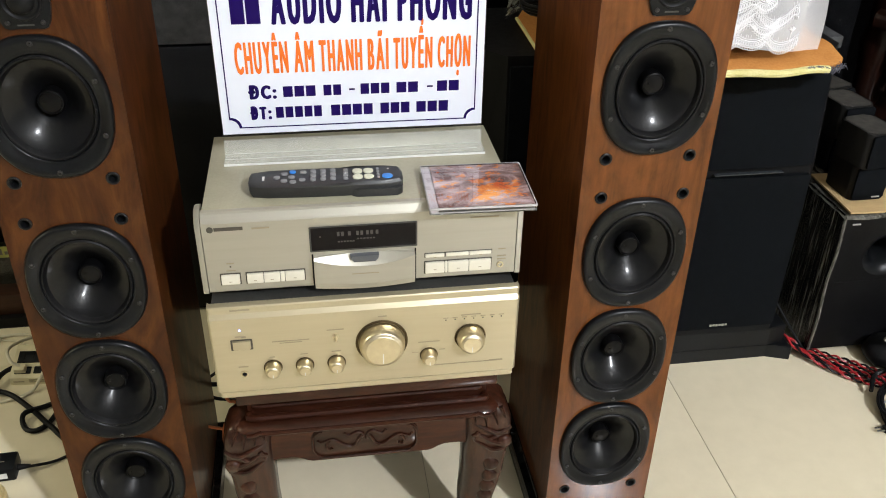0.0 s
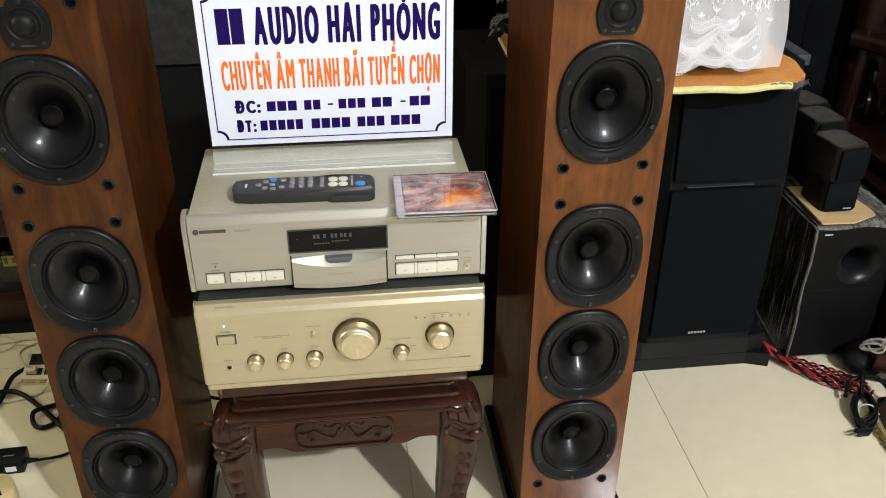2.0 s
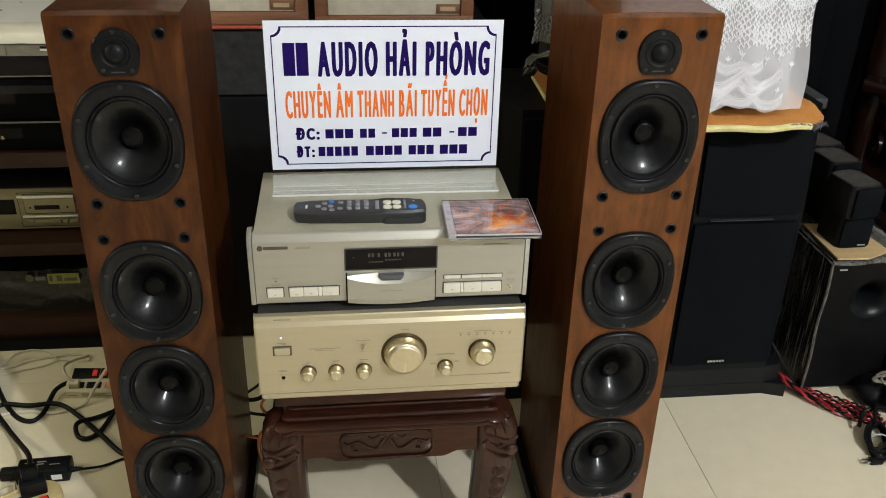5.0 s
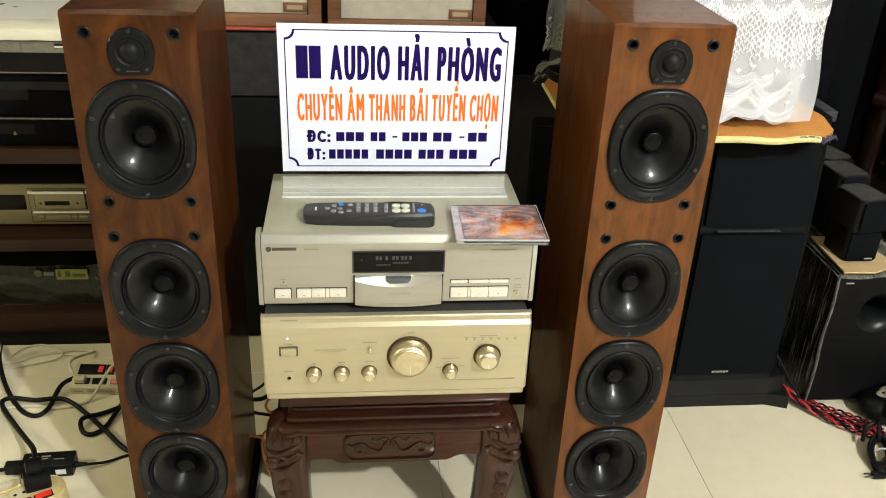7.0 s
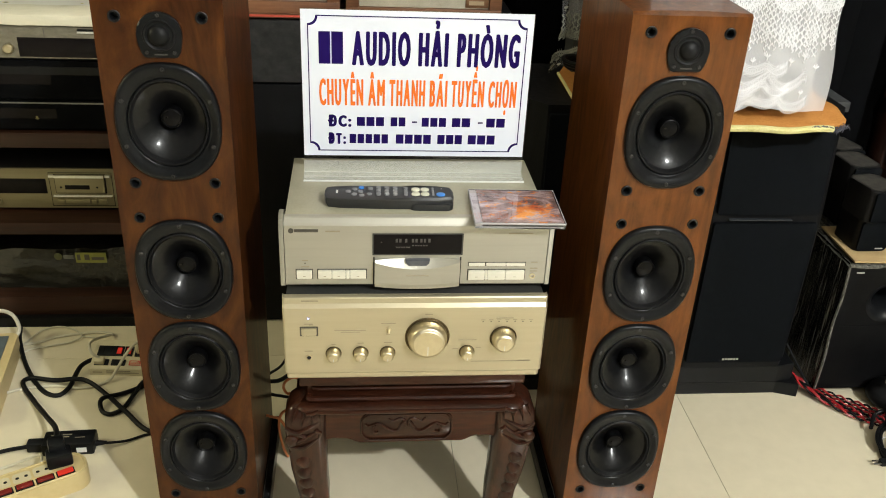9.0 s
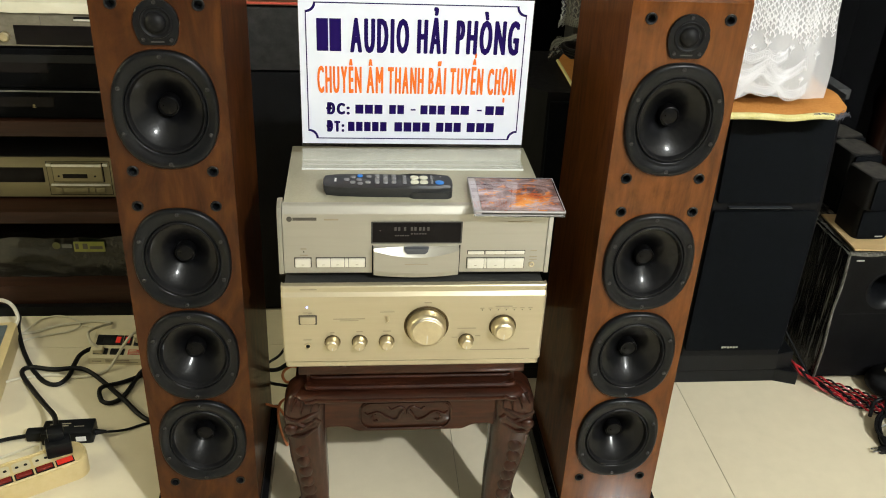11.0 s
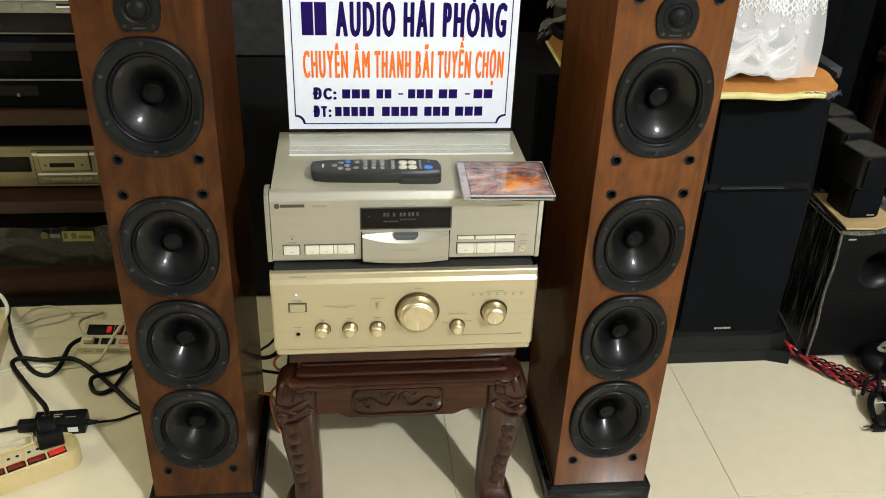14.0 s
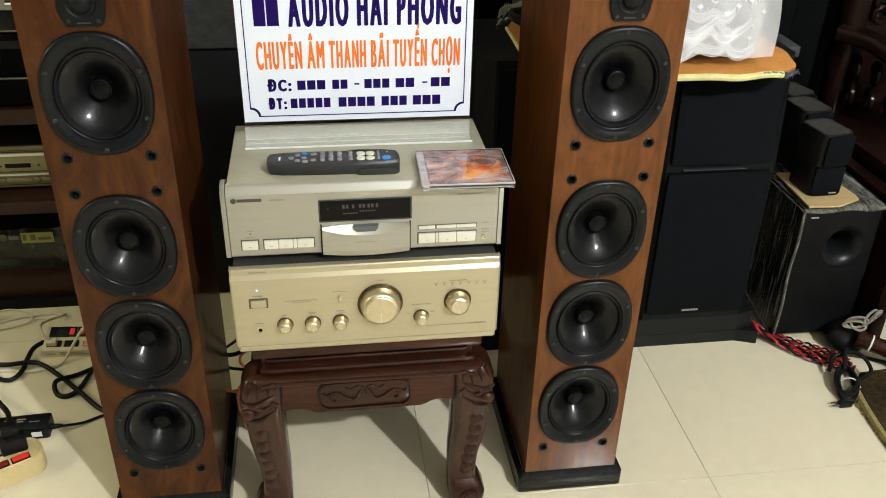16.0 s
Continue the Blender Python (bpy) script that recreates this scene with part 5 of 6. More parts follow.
SATIN = surface("satin_black_paint", (0.0028, 0.0028, 0.0032), (0.0055, 0.0055, 0.006), 0.4, 0, 200, bump=0.08, spec=0.12)
CARD = surface("corrugated_card", (0.42, 0.29, 0.13), (0.52, 0.37, 0.18), 0.9, 0, 90, (1, 8, 1), 0.2)
DUSTY = surface("dusty_black_paint", (0.006, 0.0057, 0.0054), (0.0125, 0.0117, 0.0108), 0.55, 0, 120, bump=0.1, spec=0.25)
# cube tops: light from above is painted in along with the dust
LIT_DUST_LID = surface("dust_on_black", (0.012, 0.0112, 0.010), (0.055, 0.050, 0.043), 0.8, 0, 70, bump=0.2, spec=0.3)
# blacker than cloth: the gloom of back and rack is put into it
SHADECLOTH = surface("matt_black_cloth", (0.0016, 0.0017, 0.002), (0.0032, 0.0034, 0.0040), 0.95, 0, 300, bump=0.3, spec=0.05)
SILVERMARK = surface("silver_mark", (0.55, 0.55, 0.55), (0.65, 0.65, 0.65), 0.3, 0.6, 80)
sub = thing("bass_module", 1.005, 0.452, 0, 0, "black bass speaker module wrapped in clear stretch film", "speaker")
bm = bmesh.new()
sheet_with_holes(bm, rounded(0.006, 0.194, 0.02, 0.360, 0.006), [circle(0.120, 0.262, 0.052, 32)], pose(0, 0, 0, 90))
part("front_board", bm, SATIN, sub)
part("port", lathe(bmesh.new(), [(0.0525, 0.0), (0.048, -0.0015), (0.042, -0.005), (0.035, -0.012), (0.029, -0.024), (0.026, -0.045), (0.025, -0.075), (0, -0.075)], 32, front_at(0.120, -0.0005, 0.262)), BLACKPL, sub, "flared round port")
part("front_recess_line", boxed(0.02, 0.18, -0.0012, 0.001, 0.196, 0.1985), RUBBER, sub)
bm = bmesh.new()
nz, ny = 14, 16
for side in (0.0, 0.2):
    g = [[bm.verts.new((side + (0.003 if side else -0.003) * noise.noise((j * 0.9, i * 0.25, side * 9)) , 0.0005 + 0.40 * j / ny, 0.012 + 0.354 * i / nz)) for i in range(nz + 1)] for j in range(ny + 1)]
    for j in range(ny):
        for i in range(nz):
            bm.faces.new((g[j][i], g[j + 1][i], g[j + 1][i + 1], g[j][i + 1]))
part("film_sides", bm, FILM, sub, "stretched film with painted pale glints")
part("body", boxed(0.006, 0.194, 0.078, 0.398, 0.012, 0.360), SATIN, sub)
part("side_board", boxed(0.006, 0.012, 0.001, 0.078, 0.012, 0.360), SATIN, sub)
part("side_board", boxed(0.188, 0.194, 0.001, 0.078, 0.012, 0.360), SATIN, sub)
bm = bmesh.new()
nx, ny = 34, 34
g = [[bm.verts.new((-0.003 + 0.206 * i / nx, -0.004 + 0.404 * j / ny, 0.3635 + 0.004 * noise.noise((i * 0.55, j * 0.22, 3)) + 0.003 * noise.noise((i * 1.3 + j * 0.8, j * 0.9, 7)) - (0.006 if i in (0, nx) or j == 0 else 0))) for i in range(nx + 1)] for j in range(ny + 1)]
for j in range(ny):
    for i in range(nx):
        bm.faces.new((g[j][i], g[j][i + 1], g[j + 1][i + 1], g[j + 1][i]))
part("film_top", bm, FILMTOP, sub, "wrinkled clear film over the top with painted glints")
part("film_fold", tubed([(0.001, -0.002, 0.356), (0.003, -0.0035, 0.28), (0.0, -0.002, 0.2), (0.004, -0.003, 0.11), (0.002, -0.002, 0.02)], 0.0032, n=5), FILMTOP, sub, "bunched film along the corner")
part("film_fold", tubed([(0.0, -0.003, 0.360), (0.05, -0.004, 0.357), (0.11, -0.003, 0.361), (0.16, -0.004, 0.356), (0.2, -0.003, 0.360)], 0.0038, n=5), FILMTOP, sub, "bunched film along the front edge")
part("maker_mark", boxed(0.022, 0.040, -0.0015, 0.0, 0.3395, 0.3425), SILVERMARK, sub, "small silver lettering bar")
for fx in (0.03, 0.17):
    for fy in (0.03, 0.37):
        part("foot", lathe(bmesh.new(), [(0, 0), (0.014, 0), (0.015, 0.012), (0, 0.012)], 14, Matrix.Translation((fx, fy, 0))), RUBBER, sub)
card = thing("card_sheet", 1.072, 0.530, 0.3705, 0, "torn brown cardboard sheet on the film-wrapped module", "cardboard")
part("sheet", prism(bmesh.new(), [(-0.062, -0.085), (0.01, -0.088), (0.072, -0.060), (0.075, -0.04), (0.060, 0.085), (-0.055, 0.09)], 0, 0.004, pose(0, 0, 0, 0, 0, 0)), CARD, card, flat=True)


def satellite(x, y, z, turn, label):
    s = thing("satellite_speaker", x, y, z, turn, label, "speaker", "small cube satellites")
    for name, z0, tw, dy in (("lower_cube", 0.0, 0, 0.0), ("upper_cube", 0.078, 9, -0.012)):
        bm = bmesh.new()
        prism(bm, rounded(-0.0385, 0.0385, 0.0, 0.098, 0.016, 5), 0.0, 0.0765, pose(0, dy, z0, 0, 0, tw), 0.007)
        c = part(name, bm, DUSTY, s)
        if name == "upper_cube":
            part("dusty_lid", prism(bmesh.new(), rounded(-0.0335, 0.0335, 0.005, 0.093, 0.013, 5), 0.0760, 0.0768, pose(0, dy, z0, 0, 0, tw)), LIT_DUST_LID, c, "dusty upper face painted paler as lit from above")
        part("cloth_front", prism(bmesh.new(), rounded(-0.035, 0.035, 0.003, 0.0735, 0.006), 0, 0.005, pose(0, dy, z0, 0, 0, tw) @ pose(0, 0.0005, 0, 90), 0.003), GRILLE, c)
        if name == "lower_cube":
            part("maker_mark", boxed(0.008, 0.026, -0.0060, -0.0040, 0.008, 0.0105), SILVERMARK, c, "small silver lettering bar")
    part("joint", lathe(bmesh.new(), [(0.012, 0.070), (0.012, 0.085)], 16, Matrix.Translation((0, 0.045, 0))), RUBBER, s)
    return s


satellite(1.068, 0.492, 0.375, 1, "black double-cube satellite speaker standing on cardboard")
satellite(1.098, 0.638, 0.372, -3, "black double-cube satellite speaker behind another one")
satellite(1.115, 0.745, 0.372, 4, "black double-cube satellite speaker at the back")

# ---- dark cabinets and bookshelf speakers behind ----
for x0, x1, lab in ((-0.525, -0.118, "tall black cabinet with a charcoal cloth grille behind the stand"), (-0.108, 0.272, "black cabinet with a charcoal cloth grille under a wooden speaker")):
    c = thing("black_cabinet", x0, 0.80, 0, 0, lab, "speaker cabinet", "black cabinets at the back")
    w = x1 - x0
    part("body", boxed(0, w, 0.012, 0.40, 0.0, 0.800, 0.003), BLACKASH, c)
    part("upper_grille", boxed(0.006, w - 0.006, -0.006, 0.0125, 0.652, 0.794, 0.004), CHARCOAL, c, "charcoal cloth grille")
    part("lower_panel", boxed(0.006, w - 0.006, 0.0, 0.0125, 0.012, 0.646, 0.003), SATIN, c)
board = thing("thin_board", -0.32, 0.79, 0.8005, 0, "thin red-edged brown board lying on a black cabinet", "board")
part("plank", boxed(-0.20, 0.20, 0.0, 0.38, 0.0, 0.008), FRAMEWOOD, board)
part("red_edge", boxed(-0.20, 0.20, -0.002, 0.0, 0.0025, 0.0065), surface("red_edge", (0.42, 0.05, 0.03), (0.5, 0.08, 0.05), 0.5), board, "thin red edge")
LINEN = surface("beige_grille_linen", (0.42, 0.38, 0.29), (0.52, 0.48, 0.38), 0.95, 0, 500, (1, 1, 1), 0.4, spec=0.1)
BADGE = surface("copper_badge", (0.20, 0.10, 0.05), (0.28, 0.15, 0.08), 0.35, 0.6, 100)


def bookshelf(x, z, label):
    s = thing("bookshelf_speaker", x, 0.80, z, 0, label, "speaker", "pair of wooden bookshelf speakers")
    w, h = 0.348, 0.56
    part("cabinet", boxed(0, w, 0.012, 0.30, 0.0, h, 0.003), FRAMEWOOD, s)
    for a in ((0, w, -0.004, 0.0125, 0, 0.026), (0, w, -0.004, 0.0125, h - 0.026, h), (0, 0.028, -0.004, 0.0125, 0.026, h - 0.026), (w - 0.028, w, -0.004, 0.0125, 0.026, h - 0.026)):
        part("frame_rail", boxed(*a, 0.0015), FRAMEWOOD, s)
    part("grille", boxed(0.0285, w - 0.0285, 0.003, 0.0115, 0.0265, h - 0.0265, 0.003), LINEN, s, "beige linen grille")
    b = part("badge", boxed(w - 0.082, w - 0.030, 0.0005, 0.0035, 0.030, 0.051, 0.001), BADGE, s, "copper badge")
    part("badge_mark", boxed(w - 0.074, w - 0.040, 0.0, 0.0008, 0.036, 0.045), surface("worn_gold", (0.42, 0.30, 0.18), (0.5, 0.38, 0.24), 0.4, 0.4), b)
    return s


bookshelf(-0.480, 0.809, "wooden bookshelf speaker with a beige linen grille on a board")
bookshelf(-0.118, 0.8005, "wooden bookshelf speaker with a beige linen grille and copper badge")
for x0, x1, y0, z1, lab in ((0.98, 1.12, 0.86, 1.45, "tall narrow black speaker in the shadow at the back"), (1.14, 1.24, 0.92, 1.5, "tall black speaker standing close to another"), (0.30, 0.44, 1.0, 1.4, "tall black speaker behind the lace")):
    c = thing("tall_black_speaker", x0, y0, 0, 0, lab, "speaker")
    part("cabinet", boxed(0, x1 - x0, 0.01, 0.28, 0, z1, 0.004), SHADECLOTH, c)
    part("grille", boxed(0.008, x1 - x0 - 0.008, 0.0, 0.011, 0.05, z1 - 0.02, 0.004), SHADECLOTH, c)

# ---- rack of equipment ----
RX0, RX1, RY = -1.50, -0.575, 0.80
rack = thing("equipment_rack", 0, 0, 0, 0, "dark wooden rack filled with audio equipment", "rack")
for z0, z1 in ((0.028, 0.082), (0.258, 0.290), (0.484, 0.521)):
    part("shelf", boxed(RX0 + 0.021, RX1 - 0.021, RY, RY + 0.46, z0, z1, 0.002), SHELFWOOD, rack)
for x in (RX0, RX1 - 0.02):
    part("side_panel", boxed(x, x + 0.02, RY + 0.002, RY + 0.46, 0.0, 0.80, 0.002), SHELFWOOD, rack)
# black strip standing in for the dark gap under the lowest shelf
part("kick_board", boxed(RX0 + 0.021, RX1 - 0.021, RY - 0.014, RY + 0.045, 0.0, 0.027), BLACKASH, rack)
part("back_panel", boxed(RX0, RX1, RY + 0.461, RY + 0.47, 0, 0.80), BLACKASH, rack)

DECKGOLD = surface("dull_champagne_deck", (0.22, 0.185, 0.092), (0.27, 0.23, 0.122), 0.42, 0.1, 60, (0.1, 1, 1), 0.02)
deck = thing("cassette_deck", -1.115, 0.868, 0.290, 0, "dull champagne cassette deck on the rack's middle shelf", "cassette deck")
part("body", boxed(0, 0.43, 0.008, 0.27, 0.012, 0.112, 0.003), GREYMETAL, deck)
part("front_panel", boxed(0, 0.43, 0, 0.0085, 0.008, 0.114, 0.002), DECKGOLD, deck)
part("display_window", boxed(0.135, 0.262, -0.0015, 0.002, 0.048, 0.087, 0.0006), DARKGLASS, deck, "dark display window")
door = part("tape_door", boxed(0.285, 0.402, -0.007, 0.0005, 0.052, 0.099, 0.002), DECKGOLD, deck, "raised tape door")
part("door_gap", sheet_with_holes(bmesh.new(), rounded(0.2825, 0.4045, 0.0485, 0.1000, 0.001), [rounded(0.2852, 0.4018, 0.0520, 0.0990, 0.001)], pose(0, -0.0012, 0, 90)), RUBBER, deck, "dark gap round the tape door")
part("panel_gap", sheet_with_holes(bmesh.new(), rounded(0.270, 0.4205, 0.014, 0.1040, 0.001), [rounded(0.2712, 0.4190, 0.0155, 0.1028, 0.001)], pose(0, -0.0006, 0, 90)), RUBBER, deck, "fine dark seam")
part("tape_window", boxed(0.308, 0.366, -0.0078, -0.0068, 0.062, 0.073), DARKGLASS, door)
part("door_lip", boxed(0.285, 0.402, -0.0105, -0.0065, 0.0925, 0.0992, 0.001), BUTTON, door)
for kx in (0.298, 0.384):
    part("door_dot", lathe(bmesh.new(), [(0.0026, 0), (0.0022, 0.001), (0, 0.001)], 10, front_at(kx, -0.007, 0.067)), RUBBER, door)
for kx in (0.277, 0.410):
    part("corner_key", boxed(kx - 0.006, kx + 0.006, -0.006, 0.0, 0.092, 0.0985, 0.001), BUTTON, deck)
for a, b in ((0.285, 0.300), (0.303, 0.362), (0.365, 0.378), (0.382, 0.402)):
    part("key", boxed(a, b, -0.004, 0.0, 0.022, 0.033, 0.001), DECKGOLD, deck)
part("ledge", boxed(0.276, 0.416, -0.006, 0.0, 0.040, 0.0445, 0.001), BUTTON, deck)
for kx in (0.02, 0.06, 0.12):
    part("key", boxed(kx, kx + 0.03, -0.004, 0.0, 0.02, 0.034, 0.001), DECKGOLD, deck)
for kx in (0.03, 0.4):
    part("foot", boxed(kx - 0.015, kx + 0.015, 0.02, 0.05, 0, 0.012), RUBBER, deck)
    part("foot", boxed(kx - 0.015, kx + 0.015, 0.22, 0.25, 0, 0.012), RUBBER, deck)

# device wrapped in plastic on the lowest shelf
WRAP = surface("grey_plastic_wrap", (0.006, 0.006, 0.005), (0.026, 0.025, 0.020), 0.12, 0, 60, bump=1.0, spread=0.10, spec=0.7)
wrapped = thing("wrapped_player", -1.06, 0.845, 0.0825, 0, "player wrapped in crumpled clear plastic with a yellow-green label", "player")
bm = bmesh.new()
box(bm, 0, 0.455, 0, 0.3, 0.0, 0.112)
bmesh.ops.subdivide_edges(bm, edges=bm.edges, cuts=16, use_grid_fill=True)
for v in bm.verts:
    n3 = noise.noise_vector(v.co * 16) * 0.006 + noise.noise_vector(v.co * 45) * 0.0045
    v.co += Vector((n3.x, n3.y, n3.z if v.co.z > 0.004 else 0))
part("plastic_wrap", bm, WRAP, wrapped)
part("label", boxed(0.258, 0.333, -0.0105, -0.0085, 0.078, 0.106), surface("yellow_green_label", (0.17, 0.18, 0.03), (0.24, 0.24, 0.045), 0.3), wrapped, "yellow-green label")
for i, (a, b) in enumerate(((0.262, 0.270), (0.280, 0.292), (0.297, 0.328))):
    part("label_bar", boxed(a, b, -0.0112, -0.0103, 0.086, 0.1015 if i < 2 else 0.094), DARKPRINT, wrapped)
part("round_sticker", lathe(bmesh.new(), [(0.010, 0), (0.009, 0.001), (0, 0.001)], 16, front_at(0.215, -0.0075, 0.094)), surface("dull_olive", (0.07, 0.07, 0.018), (0.10, 0.10, 0.03), 0.5), wrapped)
part("sticker_bar", boxed(0.228, 0.252, -0.0085, -0.0075, 0.088, 0.098), surface("dull_grey_sticker", (0.10, 0.10, 0.09), (0.14, 0.14, 0.12), 0.5), wrapped)


def black_unit(z, h, label, stripe):
    u = thing("black_receiver", -1.08, RY + 0.012, z, 0, label, "receiver", "black receivers in the rack")
    part("body", boxed(0, 0.44, 0.008, 0.36, 0.006, h, 0.002), GREYMETAL, u)
    part("front_panel", boxed(0, 0.44, 0, 0.0085, 0.004, h, 0.002), SHADECLOTH, u)
    part("trim_line", boxed(0.002, 0.438, -0.0012, 0.001, stripe, stripe + 0.0035), surface("steel_trim_line", (0.12, 0.12, 0.12), (0.18, 0.18, 0.18), 0.3, 0.6), u)
    part("window", boxed(0.05, 0.30, -0.001, 0.001, stripe - 0.035, stripe - 0.012), DARKGLASS, u)
    for kx in (0.02, 0.40):
        for ky in (0.03, 0.3):
            part("foot", boxed(kx, kx + 0.025, ky, ky + 0.025, 0, 0.007), RUBBER, u)
    return u


u1 = black_unit(0.5215, 0.072, "black receiver with a fine steel line on the upper shelf", 0.066)
part("maker_mark", lathe(bmesh.new(), [(0.006, 0), (0, 0.001)], 10, front_at(0.255, -0.0005, 0.034)), surface("tarnished_gold", (0.16, 0.14, 0.06), (0.24, 0.2, 0.1), 0.4, 0.5), u1)
u2 = black_unit(0.594, 0.094, "deep black receiver under a silver player", 0.074)
part("grey_band", boxed(0.001, 0.439, -0.002, 0.001, 0.062, 0.080), surface("dark_grey_band", (0.007, 0.007, 0.007), (0.011, 0.011, 0.011), 0.4, spec=0.12), u2)
SILVERPL = surface("silver_plastic_under_film", (0.13, 0.118, 0.088), (0.24, 0.22, 0.165), 0.2, 0.1, 45, (0.5, 1, 1), 0.9, spread=0.1)
dvd = thing("silver_receiver", -1.08, RY + 0.004, 0.6885, 0, "silver receiver under plastic film on top of black receivers", "receiver")
part("body", boxed(0, 0.45, 0.006, 0.36, 0.006, 0.090, 0.003), GREYMETAL, dvd)
part("front_panel", boxed(0, 0.45, 0, 0.0065, 0.006, 0.0915, 0.003), SILVERPL, dvd)
part("display_window", boxed(0.245, 0.45, -0.0015, 0.001, 0.010, 0.053, 0.001), DARKGLASS, dvd, "dark scratched window")
part("slot", boxed(0.375, 0.44, -0.0015, 0.001, 0.069, 0.0735), RUBBER, dvd)
part("slot_lip", boxed(0.375, 0.44, -0.004, 0.001, 0.0650, 0.0685), BUTTON, dvd)
part("knob", lathe(bmesh.new(), [(0.011, 0), (0.011, 0.009), (0.008, 0.012), (0, 0.012)], 20, front_at(0.225, 0, 0.028)), KNOBMETAL, dvd)
part("seam", boxed(0.303, 0.3045, -0.001, 0.001, 0.055, 0.074), DARKPRINT, dvd)
for kx in (0.02, 0.40):
    for ky in (0.03, 0.3):
        part("foot", boxed(kx, kx + 0.025, ky, ky + 0.025, 0, 0.007), RUBBER, dvd)
# printed plastic cover lying over it
m, t, b = shader("printed_white_plastic")
v = coords(t, (1, 1, 1))
vo = node(t, "ShaderNodeTexVoronoi", Scale=26.0)
nz_ = node(t, "ShaderNodeTexNoise", Scale=9.0, Detail=2.0)
for n in (vo, nz_):
    t.links.new(v, n.inputs["Vector"])
sub_ = t.nodes.new("ShaderNodeMath")
sub_.operation = "ADD"
t.links.new(vo.outputs["Distance"], sub_.inputs[0])
t.links.new(nz_.outputs["Fac"], sub_.inputs[1])
t.links.new(ramp(t, sub_.outputs[0], [(0.50, (0.06, 0.06, 0.07)), (0.56, (0.16, 0.17, 0.20)), (0.60, (0.62, 0.58, 0.30)), (0.66, (0.74, 0.73, 0.66))]), b.inputs["Base Color"])
b.inputs["Roughness"].default_value = 0.25
PRINTED = m
WHITEPL = surface("white_plastic_sheet", (0.62, 0.59, 0.46), (0.76, 0.72, 0.58), 0.25, 0, 30, (0.4, 1, 1), 0.4)
cover = thing("plastic_cover", 0, 0, 0, 0, "white plastic cover with dark printed spots over the silver receiver", "cover")
bm = bmesh.new()
prof = [(RY - 0.004, 0.770), (RY - 0.006, 0.782), (RY - 0.003, 0.792), (RY + 0.012, 0.798), (RY + 0.06, 0.800)]
g = [[bm.verts.new((-1.12 + 0.52 * i / 26, y + 0.0015 * noise.noise((i * 0.8, k, 1)), z + 0.002 * noise.noise((i * 0.5, k * 0.7, 4)))) for i in range(27)] for k, (y, z) in enumerate(prof)]
for a, b2 in zip(g, g[1:]):
    for i in range(26):
        bm.faces.new((a[i], a[i + 1], b2[i + 1], b2[i]))
part("front_fold", bm, WHITEPL, cover, "plain white folded edge")
bm = bmesh.new()
g = [[bm.verts.new((-1.12 + 0.52 * i / 26, RY + 0.06 + 0.30 * k / 8, 0.800 + 0.003 * noise.noise((i * 0.5, k * 0.9, 9)))) for i in range(27)] for k in range(9)]
for a, b2 in zip(g, g[1:]):
    for i in range(26):
        bm.faces.new((a[i], a[i + 1], b2[i + 1], b2[i]))
part("printed_top", bm, PRINTED, cover, "white top with dark printed spots")
part("packing_block", boxed(-1.10, -0.64, RY + 0.02, RY + 0.34, 0.7795, 0.796), WHITEPL, cover)

# ---- power blocks and leads on the floor ----
CREAM = surface("cream_plastic", (0.56, 0.44, 0.20), (0.63, 0.51, 0.26), 0.4, 0, 60, bump=0.05)
OFFWHITE = surface("yellowed_white_plastic", (0.54, 0.48, 0.31), (0.62, 0.56, 0.38), 0.4, 0, 60, bump=0.05)
REDLIT = glow("lit_red_rocker", (0.50, 0.018, 0.008), 0.42)
REDDIM = surface("dark_red_rocker", (0.16, 0.015, 0.01), (0.22, 0.02, 0.015), 0.25)
strip = thing("power_block", -0.636, 0.607, 0, -4, "yellowed white power block with black sockets and lit red switches", "power strip")
bm = bmesh.new()
prism(bm, [(-0.037, 0), (0.040, 0), (0.040, 0.0475), (-0.034, 0.0210), (-0.037, 0.0180)], -0.085, 0.085, Matrix(((0, 0, 1, 0), (1, 0, 0, 0), (0, 1, 0, 0), (0, 0, 0, 1))), 0.002)
part("housing", bm, OFFWHITE, strip)
slope = lambda x, y: Matrix.Translation((x, y, 0.0210 + (y + 0.034) * 0.358)) @ pose(0, 0, 0, 19.7, 0, 0)
for x, y, w, d in ((-0.053, 0.010, 0.0235, 0.0145), (-0.060, -0.021, 0.0165, 0.0085), (-0.021, -0.021, 0.0165, 0.0085)):
    o = part("socket", boxed(-w, w, -d, d, -0.002, 0.0025, 0.0015), BLACKPL, strip, "black socket plate")
    o.matrix_basis = slope(x, y)
    for dx in (-0.4, 0.4):
        part("socket_slot", boxed(dx * w - 0.0015, dx * w + 0.0015, -d * 0.5, d * 0.5, 0.0022, 0.0028), RUBBER, o)
for x in (-0.0255, -0.0035):
    f = part("rocker_frame", boxed(-0.0102, 0.0102, -0.0140, 0.0140, -0.002, 0.002, 0.001), BLACKPL, strip)
    f.matrix_basis = slope(x, 0.010)
    o = part("rocker", boxed(-0.0054, 0.0054, -0.0085, 0.0085, -0.001, 0.004, 0.001), REDLIT, strip, "lit red rocker switch")
    o.matrix_basis = slope(x, 0.010)
o = part("socket", boxed(-0.014, 0.014, -0.0145, 0.0145, -0.002, 0.0025, 0.0015), BLACKPL, strip, "black socket plate")
o.matrix_basis = slope(0.026, 0.010)
